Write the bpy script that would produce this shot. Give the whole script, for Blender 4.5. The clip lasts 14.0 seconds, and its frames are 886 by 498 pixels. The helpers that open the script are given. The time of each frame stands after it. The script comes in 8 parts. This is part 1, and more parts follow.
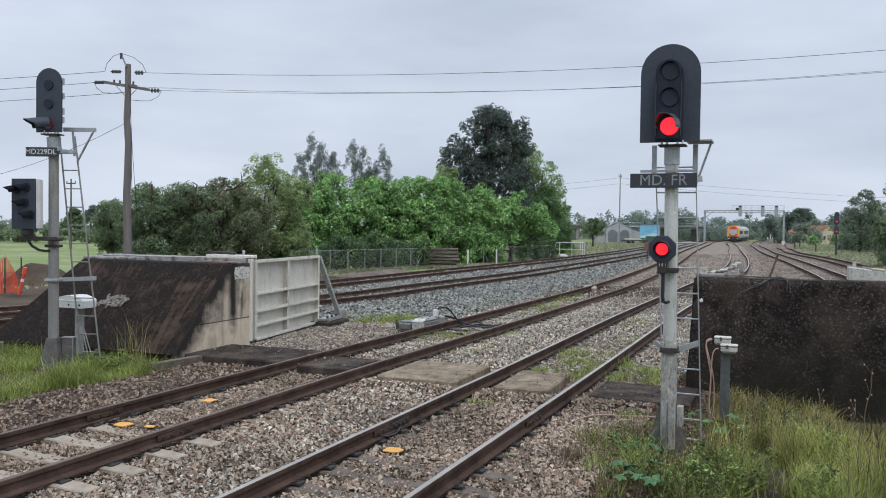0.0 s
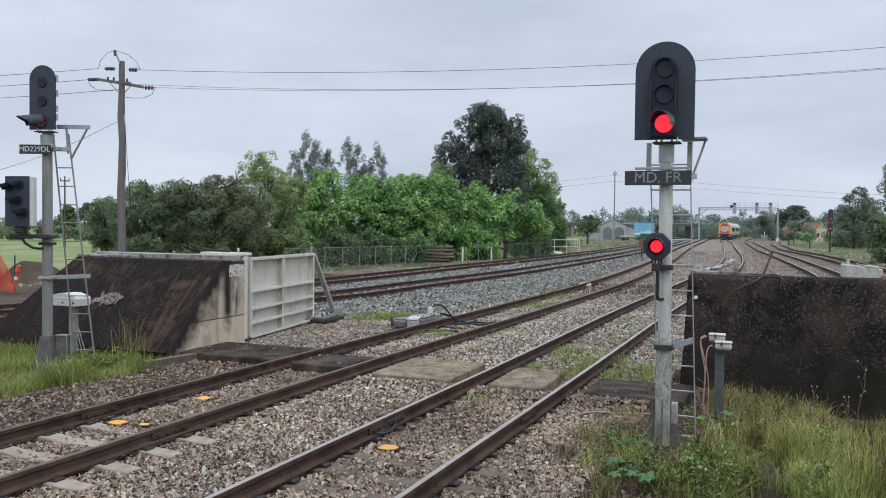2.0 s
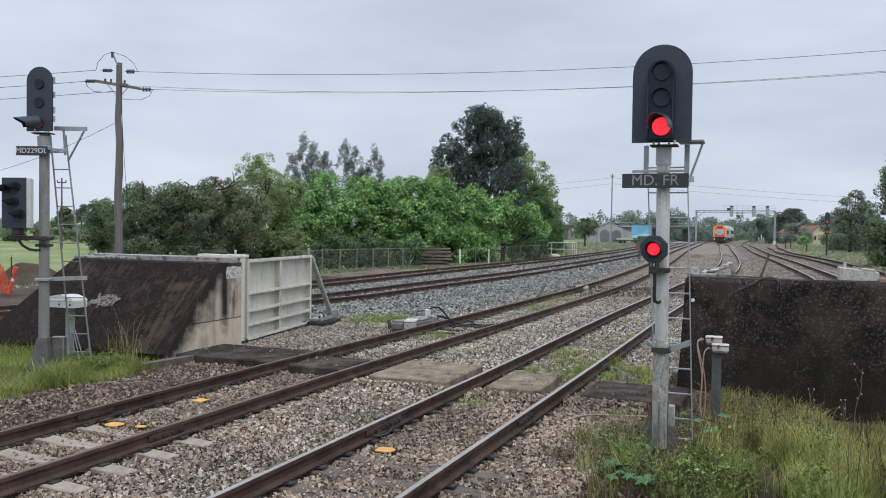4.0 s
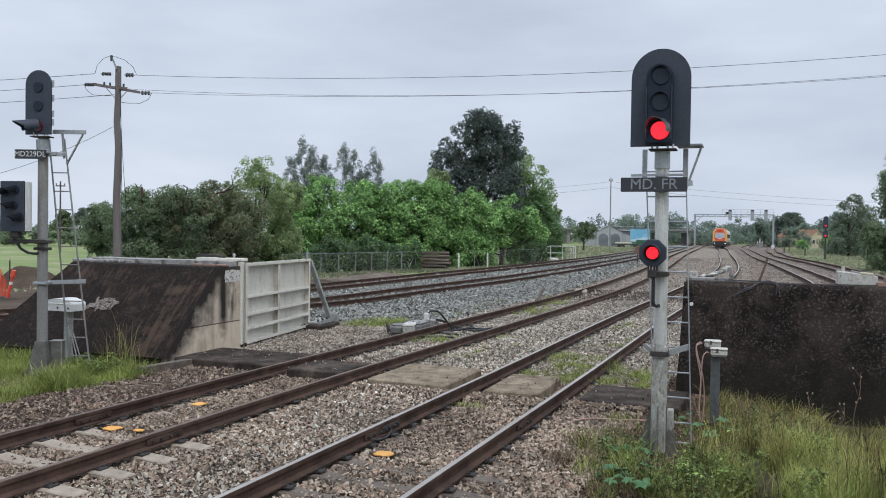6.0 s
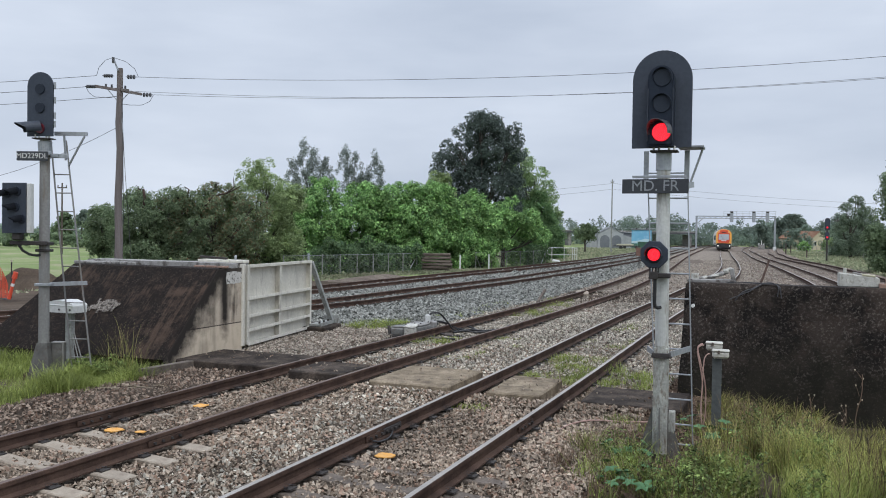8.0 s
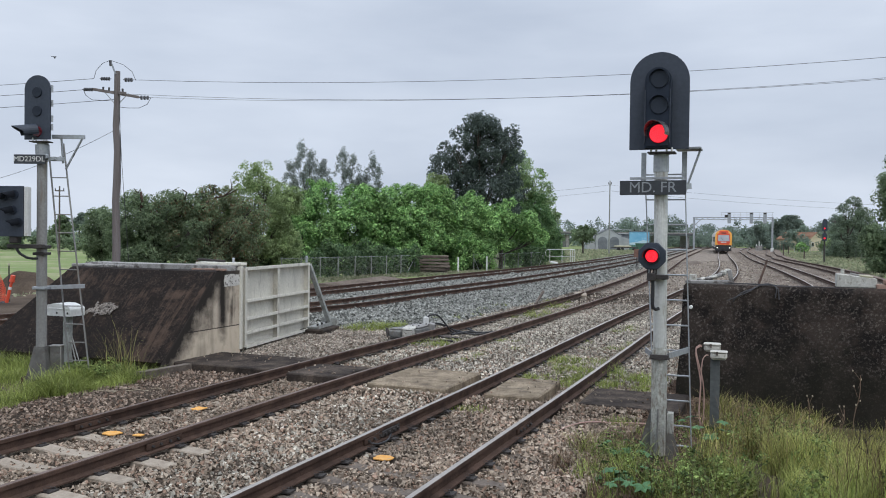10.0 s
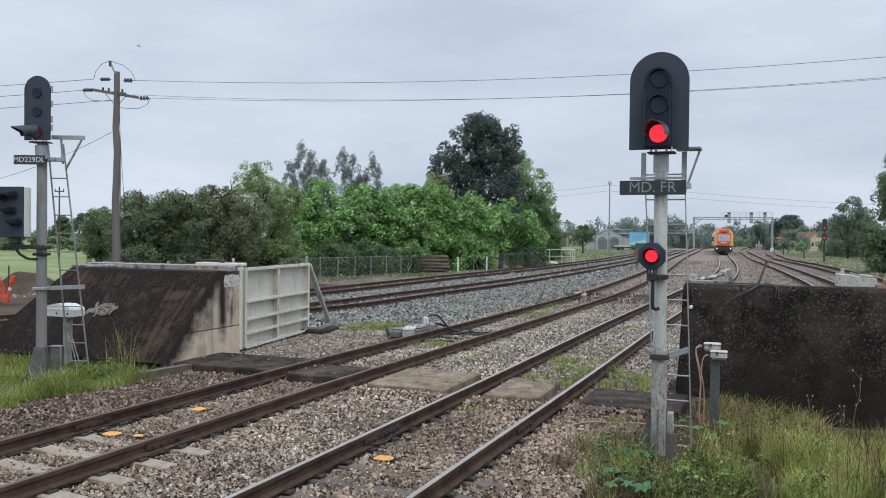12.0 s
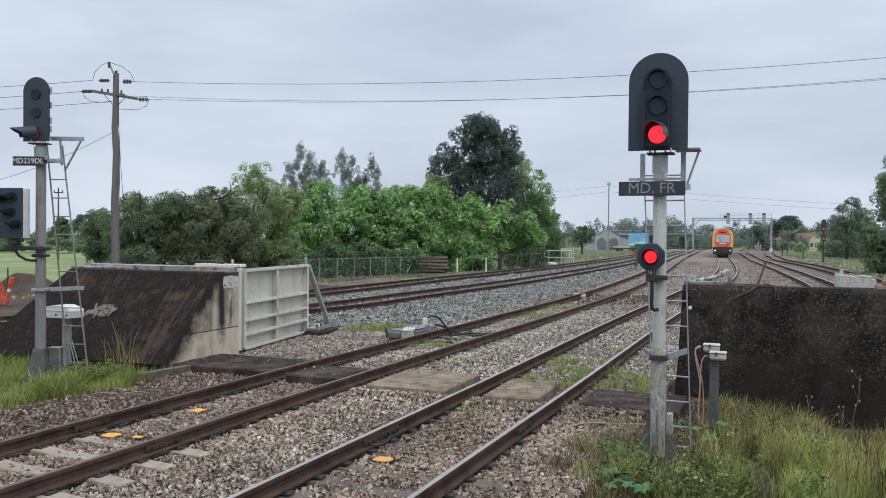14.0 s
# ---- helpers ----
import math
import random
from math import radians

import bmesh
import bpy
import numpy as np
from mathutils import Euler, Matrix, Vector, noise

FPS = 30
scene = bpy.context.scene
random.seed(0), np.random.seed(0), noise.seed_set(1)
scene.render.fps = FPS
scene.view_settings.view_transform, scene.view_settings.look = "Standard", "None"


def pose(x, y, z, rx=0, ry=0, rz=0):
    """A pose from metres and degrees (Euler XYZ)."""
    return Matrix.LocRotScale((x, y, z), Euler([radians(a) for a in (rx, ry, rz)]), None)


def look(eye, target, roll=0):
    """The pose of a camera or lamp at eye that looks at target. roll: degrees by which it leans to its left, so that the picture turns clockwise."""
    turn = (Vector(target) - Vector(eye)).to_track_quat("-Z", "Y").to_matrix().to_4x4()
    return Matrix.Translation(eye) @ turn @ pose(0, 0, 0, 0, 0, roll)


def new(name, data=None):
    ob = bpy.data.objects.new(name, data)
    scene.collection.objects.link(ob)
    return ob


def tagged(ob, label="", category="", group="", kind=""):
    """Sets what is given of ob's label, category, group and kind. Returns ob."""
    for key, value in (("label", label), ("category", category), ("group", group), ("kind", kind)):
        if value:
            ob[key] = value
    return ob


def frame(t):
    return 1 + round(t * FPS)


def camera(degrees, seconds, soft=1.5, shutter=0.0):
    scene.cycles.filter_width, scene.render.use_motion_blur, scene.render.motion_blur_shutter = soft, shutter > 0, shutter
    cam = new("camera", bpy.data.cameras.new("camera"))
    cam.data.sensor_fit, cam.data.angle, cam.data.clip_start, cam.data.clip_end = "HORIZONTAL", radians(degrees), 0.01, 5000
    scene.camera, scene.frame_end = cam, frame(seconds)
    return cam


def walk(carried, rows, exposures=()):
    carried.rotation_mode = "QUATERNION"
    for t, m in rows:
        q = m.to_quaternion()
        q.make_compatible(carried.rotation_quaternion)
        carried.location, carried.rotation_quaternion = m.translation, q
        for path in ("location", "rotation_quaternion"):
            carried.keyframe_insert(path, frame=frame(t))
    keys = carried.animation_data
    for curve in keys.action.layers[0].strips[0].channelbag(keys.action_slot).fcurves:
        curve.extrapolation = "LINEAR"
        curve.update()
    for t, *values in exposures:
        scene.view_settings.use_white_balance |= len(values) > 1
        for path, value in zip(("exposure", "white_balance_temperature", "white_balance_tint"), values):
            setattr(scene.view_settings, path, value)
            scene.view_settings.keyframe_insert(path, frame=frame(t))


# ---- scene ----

# ---------------------------------------------------------------- camera
EYE = Vector((0.0, 0.0, 2.4))


def aim(yaw, pitch, roll):
    """Camera pose: yaw to the right and pitch up from due north, in degrees."""
    y, p = radians(yaw), radians(pitch)
    way = Vector((math.sin(y) * math.cos(p), math.cos(y) * math.cos(p), math.sin(p)))
    return look(EYE, EYE + way * 10, roll)


cam = camera(55.82, 14.0, soft=1.0)
walk(cam, [(t, aim(y, p, r)) for t, y, p, r in (
    (0.0, -0.4495, -1.4015, 0.7389), (0.5, -0.3303, -1.4182, 0.7463), (1.0, -0.1827, -1.4533, 0.7241),
    (1.5, -0.1194, -1.5155, 0.7098), (2.0, -0.0978, -1.5738, 0.7051), (2.5, -0.0554, -1.5511, 0.7183),
    (3.0, -0.0468, -1.4736, 0.7708), (5.5, 0.2535, -1.3271, 0.7974), (6.0, 0.1638, -1.1570, 0.8487),
    (6.5, 0.0320, -1.0966, 0.8223), (7.0, -0.0284, -1.1725, 0.8805), (7.5, 0.0, -1.1225, 0.9),
    (8.0, 0.0690, -1.0418, 0.8453), (10.5, 0.2237, -0.8922, 0.6505), (11.0, 0.2311, -0.8884, 0.6199),
    (11.5, 0.2024, -0.8890, 0.6143), (12.0, 0.2151, -0.8888, 0.6156), (12.5, 0.2355, -0.8299, 0.6322),
    (13.0, 0.2597, -0.7719, 0.6373), (13.5, 0.2797, -0.7812, 0.5979), (14.0, 0.2672, -0.8177, 0.5765))])

# ---------------------------------------------------------------- world and light
SUN_UP, SUN_TURN = 62.0, 150.0
world = bpy.data.worlds.new("overcast_sky")
scene.world = world
world.use_nodes = True
wn = world.node_tree
wn.nodes.clear()
w_out = wn.nodes.new("ShaderNodeOutputWorld")
w_bg = wn.nodes.new("ShaderNodeBackground")
w_sky = wn.nodes.new("ShaderNodeTexSky")
w_sky.sky_type, w_sky.sun_disc = "NISHITA", False
w_sky.sun_elevation, w_sky.sun_rotation = radians(SUN_UP), radians(SUN_TURN)
w_sky.air_density, w_sky.dust_density = 1.0, 3.0
w_scale = wn.nodes.new("ShaderNodeMix")          # dim the clear sky behind the cloud
w_scale.data_type, w_scale.blend_type = "RGBA", "MULTIPLY"
w_scale.inputs["Factor"].default_value = 1.0
w_scale.inputs["B"].default_value = (0.10, 0.10, 0.10, 1)
w_co = wn.nodes.new("ShaderNodeTexCoord")
w_map = wn.nodes.new("ShaderNodeMapping")
w_map.inputs["Scale"].default_value = (1.6, 1.6, 6.5)
w_n1 = wn.nodes.new("ShaderNodeTexNoise")
w_n1.inputs["Scale"].default_value, w_n1.inputs["Detail"].default_value = 1.7, 5.0
w_n1.inputs["Roughness"].default_value = 0.5
w_ramp = wn.nodes.new("ShaderNodeValToRGB")
w_ramp.color_ramp.elements[0].position, w_ramp.color_ramp.elements[0].color = 0.30, (0.542, 0.616, 0.746, 1)
w_ramp.color_ramp.elements[1].position, w_ramp.color_ramp.elements[1].color = 0.72, (0.733, 0.807, 0.934, 1)
w_mix = wn.nodes.new("ShaderNodeMix")
w_mix.data_type = "RGBA"
w_mix.inputs["Factor"].default_value = 0.93
w_bg.inputs["Strength"].default_value = 1.0
wn.links.new(w_sky.outputs["Color"], w_scale.inputs["A"])
wn.links.new(w_co.outputs["Generated"], w_map.inputs["Vector"])
wn.links.new(w_map.outputs["Vector"], w_n1.inputs["Vector"])
wn.links.new(w_n1.outputs["Fac"], w_ramp.inputs["Fac"])
wn.links.new(w_scale.outputs["Result"], w_mix.inputs["A"])
wn.links.new(w_ramp.outputs["Color"], w_mix.inputs["B"])
# an overcast sky is brighter overhead than near the horizon
w_sep = wn.nodes.new("ShaderNodeSeparateXYZ")
w_up = wn.nodes.new("ShaderNodeMapRange")
for _k, _v in (("From Min", 0.26), ("From Max", 1.0), ("To Min", 1.0), ("To Max", 2.5)):
    w_up.inputs[_k].default_value = _v
wn.links.new(w_co.outputs["Generated"], w_sep.inputs["Vector"])
wn.links.new(w_sep.outputs["Z"], w_up.inputs["Value"])
wn.links.new(w_up.outputs["Result"], w_bg.inputs["Strength"])
wn.links.new(w_mix.outputs["Result"], w_bg.inputs["Color"])
wn.links.new(w_bg.outputs["Background"], w_out.inputs["Surface"])

sun_data = bpy.data.lights.new("sun", "SUN")
sun_data.energy, sun_data.angle, sun_data.color = 1.0, radians(35), (1.0, 0.97, 0.93)
sun = new("sun", sun_data)
_az, _el = radians(SUN_TURN), radians(SUN_UP)
sun.matrix_basis = look((math.sin(_az) * 40, math.cos(_az) * 40, 75), (0, 20, 0))
scene.view_settings.exposure = 0.0

# ---------------------------------------------------------------- plan: u across the tracks, v along them
ANG = radians(21.0)
EU = Vector((math.cos(ANG), -math.sin(ANG), 0))
EV = Vector((math.sin(ANG), math.cos(ANG), 0))


def uv(u, v, z=0.0):
    return EU * u + EV * v + Vector((0, 0, z))


def at_uv(u, v, z=0.0, turn=0.0):
    """A pose on the plan; local x points along u and local y along v."""
    p = uv(u, v, z)
    return pose(p.x, p.y, p.z, 0, 0, -21.0 + turn)


# ---------------------------------------------------------------- materials
def nodes_of(name):
    m = bpy.data.materials.new(name)
    m.use_nodes = True
    t = m.node_tree
    return m, t, t.nodes["Principled BSDF"]


def add(t, kind, **values):
    n = t.nodes.new(kind)
    for k, v in values.items():
        n.inputs[k.replace("_", " ")].default_value = v
    return n


def mixed(t, fac, a, b, blend="MIX"):
    """A colour mix; fac, a and b are sockets or values."""
    n = t.nodes.new("ShaderNodeMix")
    n.data_type, n.blend_type = "RGBA", blend
    for key, v in (("Factor", fac), ("A", a), ("B", b)):
        if hasattr(v, "links"):
            t.links.new(v, n.inputs[key])
        elif key == "Factor":
            n.inputs[key].default_value = v
        else:
            n.inputs[key].default_value = (*v, 1)
    return n.outputs["Result"]


def ranged(t, socket, lo, hi, to_lo=0.0, to_hi=1.0):
    n = t.nodes.new("ShaderNodeMapRange")
    t.links.new(socket, n.inputs["Value"])
    for k, v in (("From Min", lo), ("From Max", hi), ("To Min", to_lo), ("To Max", to_hi)):
        n.inputs[k].default_value = v
    return n.outputs["Result"]


def noisy(t, co, scale, detail=4.0, rough=0.55, stretch=None):
    if stretch:
        mp = t.nodes.new("ShaderNodeMapping")
        mp.inputs["Scale"].default_value = stretch
        t.links.new(co, mp.inputs["Vector"])
        co = mp.outputs["Vector"]
    n = add(t, "ShaderNodeTexNoise", Scale=scale, Detail=detail, Roughness=rough)
    t.links.new(co, n.inputs["Vector"])
    return n.outputs["Fac"]


def bumped(t, bsdf, height, strength, distance):
    b = add(t, "ShaderNodeBump", Strength=strength, Distance=distance)
    t.links.new(height, b.inputs["Height"])
    t.links.new(b.outputs["Normal"], bsdf.inputs["Normal"])


def surface(name, c1, c2, rough=0.7, metal=0.0, grain=25.0, blotch=2.0, stain=None, stain_at=(0.5, 0.7), bump=0.3, deep=0.004,
            stretch=None, shade=0.15, specular=None):
    """A worn surface: base between c1 and c2 by large blotches, fine grain on top, optional stains of another colour."""
    m, t, b = nodes_of(name)
    co = t.nodes.new("ShaderNodeTexCoord").outputs["Object"]
    big = noisy(t, co, blotch, 5, 0.6, stretch)
    fine = noisy(t, co, grain, 4, 0.6)
    col = mixed(t, ranged(t, big, 0.35, 0.65), c1, c2)
    dark = tuple(x * (1 - shade * 2) for x in c1)
    col = mixed(t, ranged(t, fine, 0.3, 0.75, 0.0, 0.6), col, dark)
    if stain:
        s = noisy(t, co, blotch * 1.9, 6, 0.65, stretch)
        col = mixed(t, ranged(t, s, *stain_at), col, stain)
    rnd = t.nodes.new("ShaderNodeObjectInfo").outputs["Random"]
    col = mixed(t, 1.0, col, mixed(t, rnd, (0.88, 0.88, 0.88), (1.08, 1.08, 1.08)), "MULTIPLY")
    t.links.new(col, b.inputs["Base Color"])
    t.links.new(ranged(t, fine, 0.2, 0.8, rough - 0.1, min(1.0, rough + 0.1)), b.inputs["Roughness"])
    b.inputs["Metallic"].default_value = metal
    if specular is not None:
        b.inputs["Specular IOR Level"].default_value = specular
    if bump:
        bumped(t, b, fine, bump, deep)
    return m


def islands(name, dark, light, rough=0.8, patch=0.0, patch_scale=0.3, third=None, translucent=0.0, specular=0.15):
    """For many small loose pieces in one mesh: a colour for each piece, with wide patches."""
    m, t, b = nodes_of(name)
    rnd = t.nodes.new("ShaderNodeNewGeometry").outputs["Random Per Island"]
    col = mixed(t, rnd, dark, light)
    co = t.nodes.new("ShaderNodeTexCoord").outputs["Object"]
    if third:
        w = t.nodes.new("ShaderNodeTexWhiteNoise")
        w.noise_dimensions = "1D"
        t.links.new(rnd, w.inputs["W"])
        col = mixed(t, ranged(t, w.outputs["Value"], 0.72, 0.95), col, third)
    if patch:
        n = noisy(t, co, patch_scale, 4)
        col = mixed(t, 1.0, col, mixed(t, ranged(t, n, 0.35, 0.65), (1 - patch,) * 3, (1 + patch,) * 3), "MULTIPLY")
    t.links.new(col, b.inputs["Base Color"])
    b.inputs["Roughness"].default_value = rough
    b.inputs["Specular IOR Level"].default_value = specular
    if translucent:
        tr = t.nodes.new("ShaderNodeBsdfTranslucent")
        t.links.new(col, tr.inputs["Color"])
        mx = t.nodes.new("ShaderNodeMixShader")
        mx.inputs["Fac"].default_value = translucent
        out = t.nodes["Material Output"]
        t.links.new(b.outputs["BSDF"], mx.inputs[1])
        t.links.new(tr.outputs["BSDF"], mx.inputs[2])
        t.links.new(mx.outputs["Shader"], out.inputs["Surface"])
    return m


def glowing(name, colour, strength):
    m, t, b = nodes_of(name)
    b.inputs["Base Color"].default_value = (*colour, 1)
    b.inputs["Emission Color"].default_value = (*colour, 1)
    b.inputs["Emission Strength"].default_value = strength
    return m


M = {}
M["ballast_ground"] = surface("ballast_ground", (0.225, 0.188, 0.152), (0.360, 0.308, 0.255), 0.9, grain=24, blotch=1.1,
                              stain=(0.12, 0.09, 0.07), stain_at=(0.55, 0.75), bump=1.0, deep=0.06, shade=0.36, specular=0.05)
M["stones"] = islands("ballast_stones", (0.142, 0.113, 0.088), (0.488, 0.400, 0.312), 0.9, 0.28, 0.5, third=(0.33, 0.225, 0.165), specular=0.12)
M["stones_red"] = islands("reddish_stones", (0.100, 0.074, 0.058), (0.385, 0.302, 0.236), 0.9, 0.22, 0.6, third=(0.19, 0.125, 0.090), specular=0.12)
M["stones_earth"] = islands("earthy_stones", (0.060, 0.043, 0.033), (0.27, 0.190, 0.138), 0.92, 0.25, 0.8, third=(0.14, 0.095, 0.070), specular=0.1)
M["stones_dim"] = islands("dark_fine_stones", (0.125, 0.108, 0.090), (0.49, 0.428, 0.355), 0.9, 0.25, 0.6, third=(0.20, 0.15, 0.12), specular=0.12)
M["stones_pale"] = islands("grey_brown_stones", (0.215, 0.198, 0.165), (0.655, 0.602, 0.505), 0.9, 0.25, 0.5, third=(0.26, 0.20, 0.16), specular=0.12)
M["stones_grey"] = islands("grey_ballast_stones", (0.072, 0.074, 0.068), (0.395, 0.398, 0.362), 0.9, 0.12, 0.35, specular=0.12)
# near ground coloured dark to stand in for shade between the stones
M["ballast_gap_shade"] = surface("stone_gap_shade", (0.060, 0.046, 0.036), (0.130, 0.103, 0.080), 0.95, grain=24, blotch=1.1, bump=1.0, deep=0.05,
                            shade=0.36, specular=0.05)
M["yard_ground"] = surface("yard_stone_and_dirt", (0.150, 0.118, 0.096), (0.310, 0.262, 0.218), 0.9, grain=9, blotch=0.35,
                           stain=(0.115, 0.090, 0.074), stain_at=(0.54, 0.66), bump=1.0, deep=0.08, shade=0.36, specular=0.05)
M["grey_ground"] = surface("grey_ballast_ground", (0.185, 0.183, 0.165), (0.285, 0.280, 0.250), 0.9, grain=16, blotch=0.5,
                           bump=1.0, deep=0.06, shade=0.32, specular=0.05)
M["soil"] = surface("soil", (0.055, 0.042, 0.032), (0.125, 0.097, 0.074), 0.95, grain=14, blotch=0.6, bump=0.8, deep=0.03, specular=0.05)
M["field"] = surface("field_grass", (0.165, 0.220, 0.085), (0.245, 0.295, 0.130), 0.95, grain=3, blotch=0.12,
                     stain=(0.30, 0.28, 0.18), stain_at=(0.5, 0.66), bump=0.6, deep=0.06, specular=0.05)
M["rail_side"] = surface("rusty_rail", (0.050, 0.032, 0.025), (0.115, 0.072, 0.054), 0.88, 0.0, grain=60, blotch=3, bump=0.3,
                         deep=0.002, specular=0.15)
M["rail_top"] = surface("worn_rail_head", (0.42, 0.375, 0.33), (0.56, 0.51, 0.46), 0.42, 0.7, grain=30, blotch=1.5, bump=0.05,
                        deep=0.001, shade=0.1)
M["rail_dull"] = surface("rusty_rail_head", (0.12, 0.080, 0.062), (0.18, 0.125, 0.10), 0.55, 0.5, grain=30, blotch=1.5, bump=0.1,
                         deep=0.001)
M["sleeper_old"] = surface("stained_old_sleeper", (0.095, 0.075, 0.060), (0.19, 0.155, 0.125), 0.9, grain=30, blotch=4, stain=(0.07, 0.052, 0.042), stain_at=(0.5, 0.75), bump=0.5)
M["sleeper"] = surface("concrete_sleeper", (0.29, 0.24, 0.185), (0.42, 0.36, 0.285), 0.9, grain=40, blotch=4,
                       stain=(0.21, 0.165, 0.125), stain_at=(0.5, 0.75), bump=0.4)
M["slab"] = surface("crossing_slab_concrete", (0.170, 0.134, 0.094), (0.355, 0.288, 0.205), 0.95, grain=30, blotch=2.6,
                    stain=(0.085, 0.066, 0.053), stain_at=(0.50, 0.72), bump=0.9, deep=0.012, shade=0.3, specular=0.1)
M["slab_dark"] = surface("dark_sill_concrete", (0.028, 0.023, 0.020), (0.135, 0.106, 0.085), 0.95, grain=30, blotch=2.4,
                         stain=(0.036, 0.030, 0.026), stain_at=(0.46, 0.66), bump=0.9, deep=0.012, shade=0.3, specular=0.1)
M["old_steel"] = surface("dull_weathered_steel", (0.25, 0.26, 0.245), (0.38, 0.385, 0.36), 0.75, 0.1, grain=30, blotch=4,
                         stain=(0.13, 0.11, 0.09), stain_at=(0.52, 0.72), bump=0.2, deep=0.001)
M["iron"] = surface("dark_iron", (0.045, 0.04, 0.038), (0.075, 0.065, 0.06), 0.7, 0.3, grain=50, blotch=5)
M["galv"] = surface("galvanised_steel", (0.35, 0.37, 0.39), (0.45, 0.47, 0.49), 0.5, 0.55, grain=30, blotch=4,
                    stain=(0.27, 0.27, 0.27), stain_at=(0.5, 0.75), bump=0.1, deep=0.001, stretch=(1, 1, 0.3))
M["grey_paint"] = surface("pale_grey_gate_paint", (0.62, 0.59, 0.515), (0.73, 0.70, 0.61), 0.6, grain=25, blotch=2.5,
                          stain=(0.27, 0.24, 0.20), stain_at=(0.56, 0.78), bump=0.1, deep=0.001, stretch=(1, 1, 0.35))
M["signal_black"] = surface("signal_black_paint", (0.026, 0.035, 0.053), (0.038, 0.048, 0.068), 0.6, grain=20, blotch=3, bump=0.05,
                            deep=0.001)
M["signal_case"] = surface("signal_case_black", (0.020, 0.027, 0.041), (0.029, 0.037, 0.053), 0.75, grain=20, blotch=3, bump=0.05, deep=0.001, specular=0.15)
M["plate_black"] = surface("plate_black", (0.03, 0.033, 0.04), (0.042, 0.046, 0.054), 0.45, grain=20, blotch=3, bump=0.03, deep=0.001)
M["letter"] = surface("letter_silver", (0.23, 0.245, 0.26), (0.32, 0.335, 0.35), 0.5, grain=20, blotch=3, bump=0.0)
M["white"] = surface("white_paint", (0.66, 0.66, 0.64), (0.76, 0.76, 0.73), 0.6, grain=25, blotch=3, stain=(0.45, 0.43, 0.38),
                     stain_at=(0.58, 0.8), bump=0.1, deep=0.001)
M["timber"] = surface("weathered_timber", (0.075, 0.058, 0.048), (0.13, 0.105, 0.09), 0.9, grain=30, blotch=3, bump=0.5,
                      stretch=(1, 1, 0.12))
M["pole_wood"] = surface("pole_timber", (0.135, 0.115, 0.108), (0.20, 0.18, 0.175), 0.9, grain=30, blotch=2, bump=0.4,
                         stretch=(3, 3, 0.15), stain=(0.10, 0.07, 0.06), stain_at=(0.5, 0.8))
M["bark"] = surface("bark", (0.06, 0.05, 0.042), (0.10, 0.085, 0.07), 0.95, grain=12, blotch=2, bump=0.6, deep=0.02)
M["dead_wood"] = surface("dry_reddish_wood", (0.050, 0.030, 0.024), (0.10, 0.062, 0.048), 0.95, grain=12, blotch=2, bump=0.5, deep=0.01)
M["wire"] = surface("wire", (0.05, 0.05, 0.055), (0.08, 0.08, 0.085), 0.6, 0.2, bump=0)
M["red_lens"] = glowing("red_signal_light", (1.0, 0.010, 0.030), 0.55)
M["red_led"] = glowing("red_signal_led", (1.0, 0.05, 0.075), 1.5)
M["hood_gloss"] = surface("gloss_black_hood", (0.05, 0.05, 0.055), (0.07, 0.07, 0.075), 0.30, bump=0.05, specular=0.9)
M["red_dim"] = surface("unlit_red_lens", (0.10, 0.012, 0.02), (0.14, 0.02, 0.028), 0.2, bump=0.0)
M["dark_lens"] = surface("unlit_lens", (0.019, 0.025, 0.037), (0.026, 0.033, 0.047), 0.5, bump=0.0, specular=0.2)


# ---------------------------------------------------------------- building helpers
def part(name, bm, material, parent, label="", smooth=False, kind=""):
    """Links a bmesh as one mesh object under a thing or a part; with no parent it is a thing of its own."""
    me = bpy.data.meshes.new(name)
    bm.to_mesh(me)
    bm.free()
    mats = material if isinstance(material, (list, tuple)) else [material]
    for m in mats:
        me.materials.append(m)
    if smooth:
        for p in me.polygons:
            p.use_smooth = True
    ob = new(name, me)
    if parent:
        ob.parent = parent
    return tagged(ob, label, kind=kind)


def thing(name, m, label, category, group="", kind=""):
    """An empty at the base of a thing."""
    ob = new(name)
    ob.empty_display_size = 0.1
    ob.matrix_basis = m
    return tagged(ob, label, category, group, kind)


def box(bm, size, m=None, bevel=0.0):
    """A box of that size about the origin of m."""
    mm = (m or Matrix()) @ Matrix.Diagonal((*size, 1))
    vs = bmesh.ops.create_cube(bm, size=1.0, matrix=mm)["verts"]
    if bevel:
        es = {e for v in vs for e in v.link_edges}
        bmesh.ops.bevel(bm, geom=list(es), offset=bevel, segments=1, affect="EDGES", profile=0.5)
    return bm


def rod(bm, a, b, r, r2=None, seg=8):
    """A round bar from a to b."""
    a, b = Vector(a), Vector(b)
    d = b - a
    m = Matrix.Translation((a + b) / 2) @ d.to_track_quat("Z", "Y").to_matrix().to_4x4()
    bmesh.ops.create_cone(bm, cap_ends=True, segments=seg, radius1=r, radius2=r if r2 is None else r2, depth=d.length, matrix=m)
    return bm


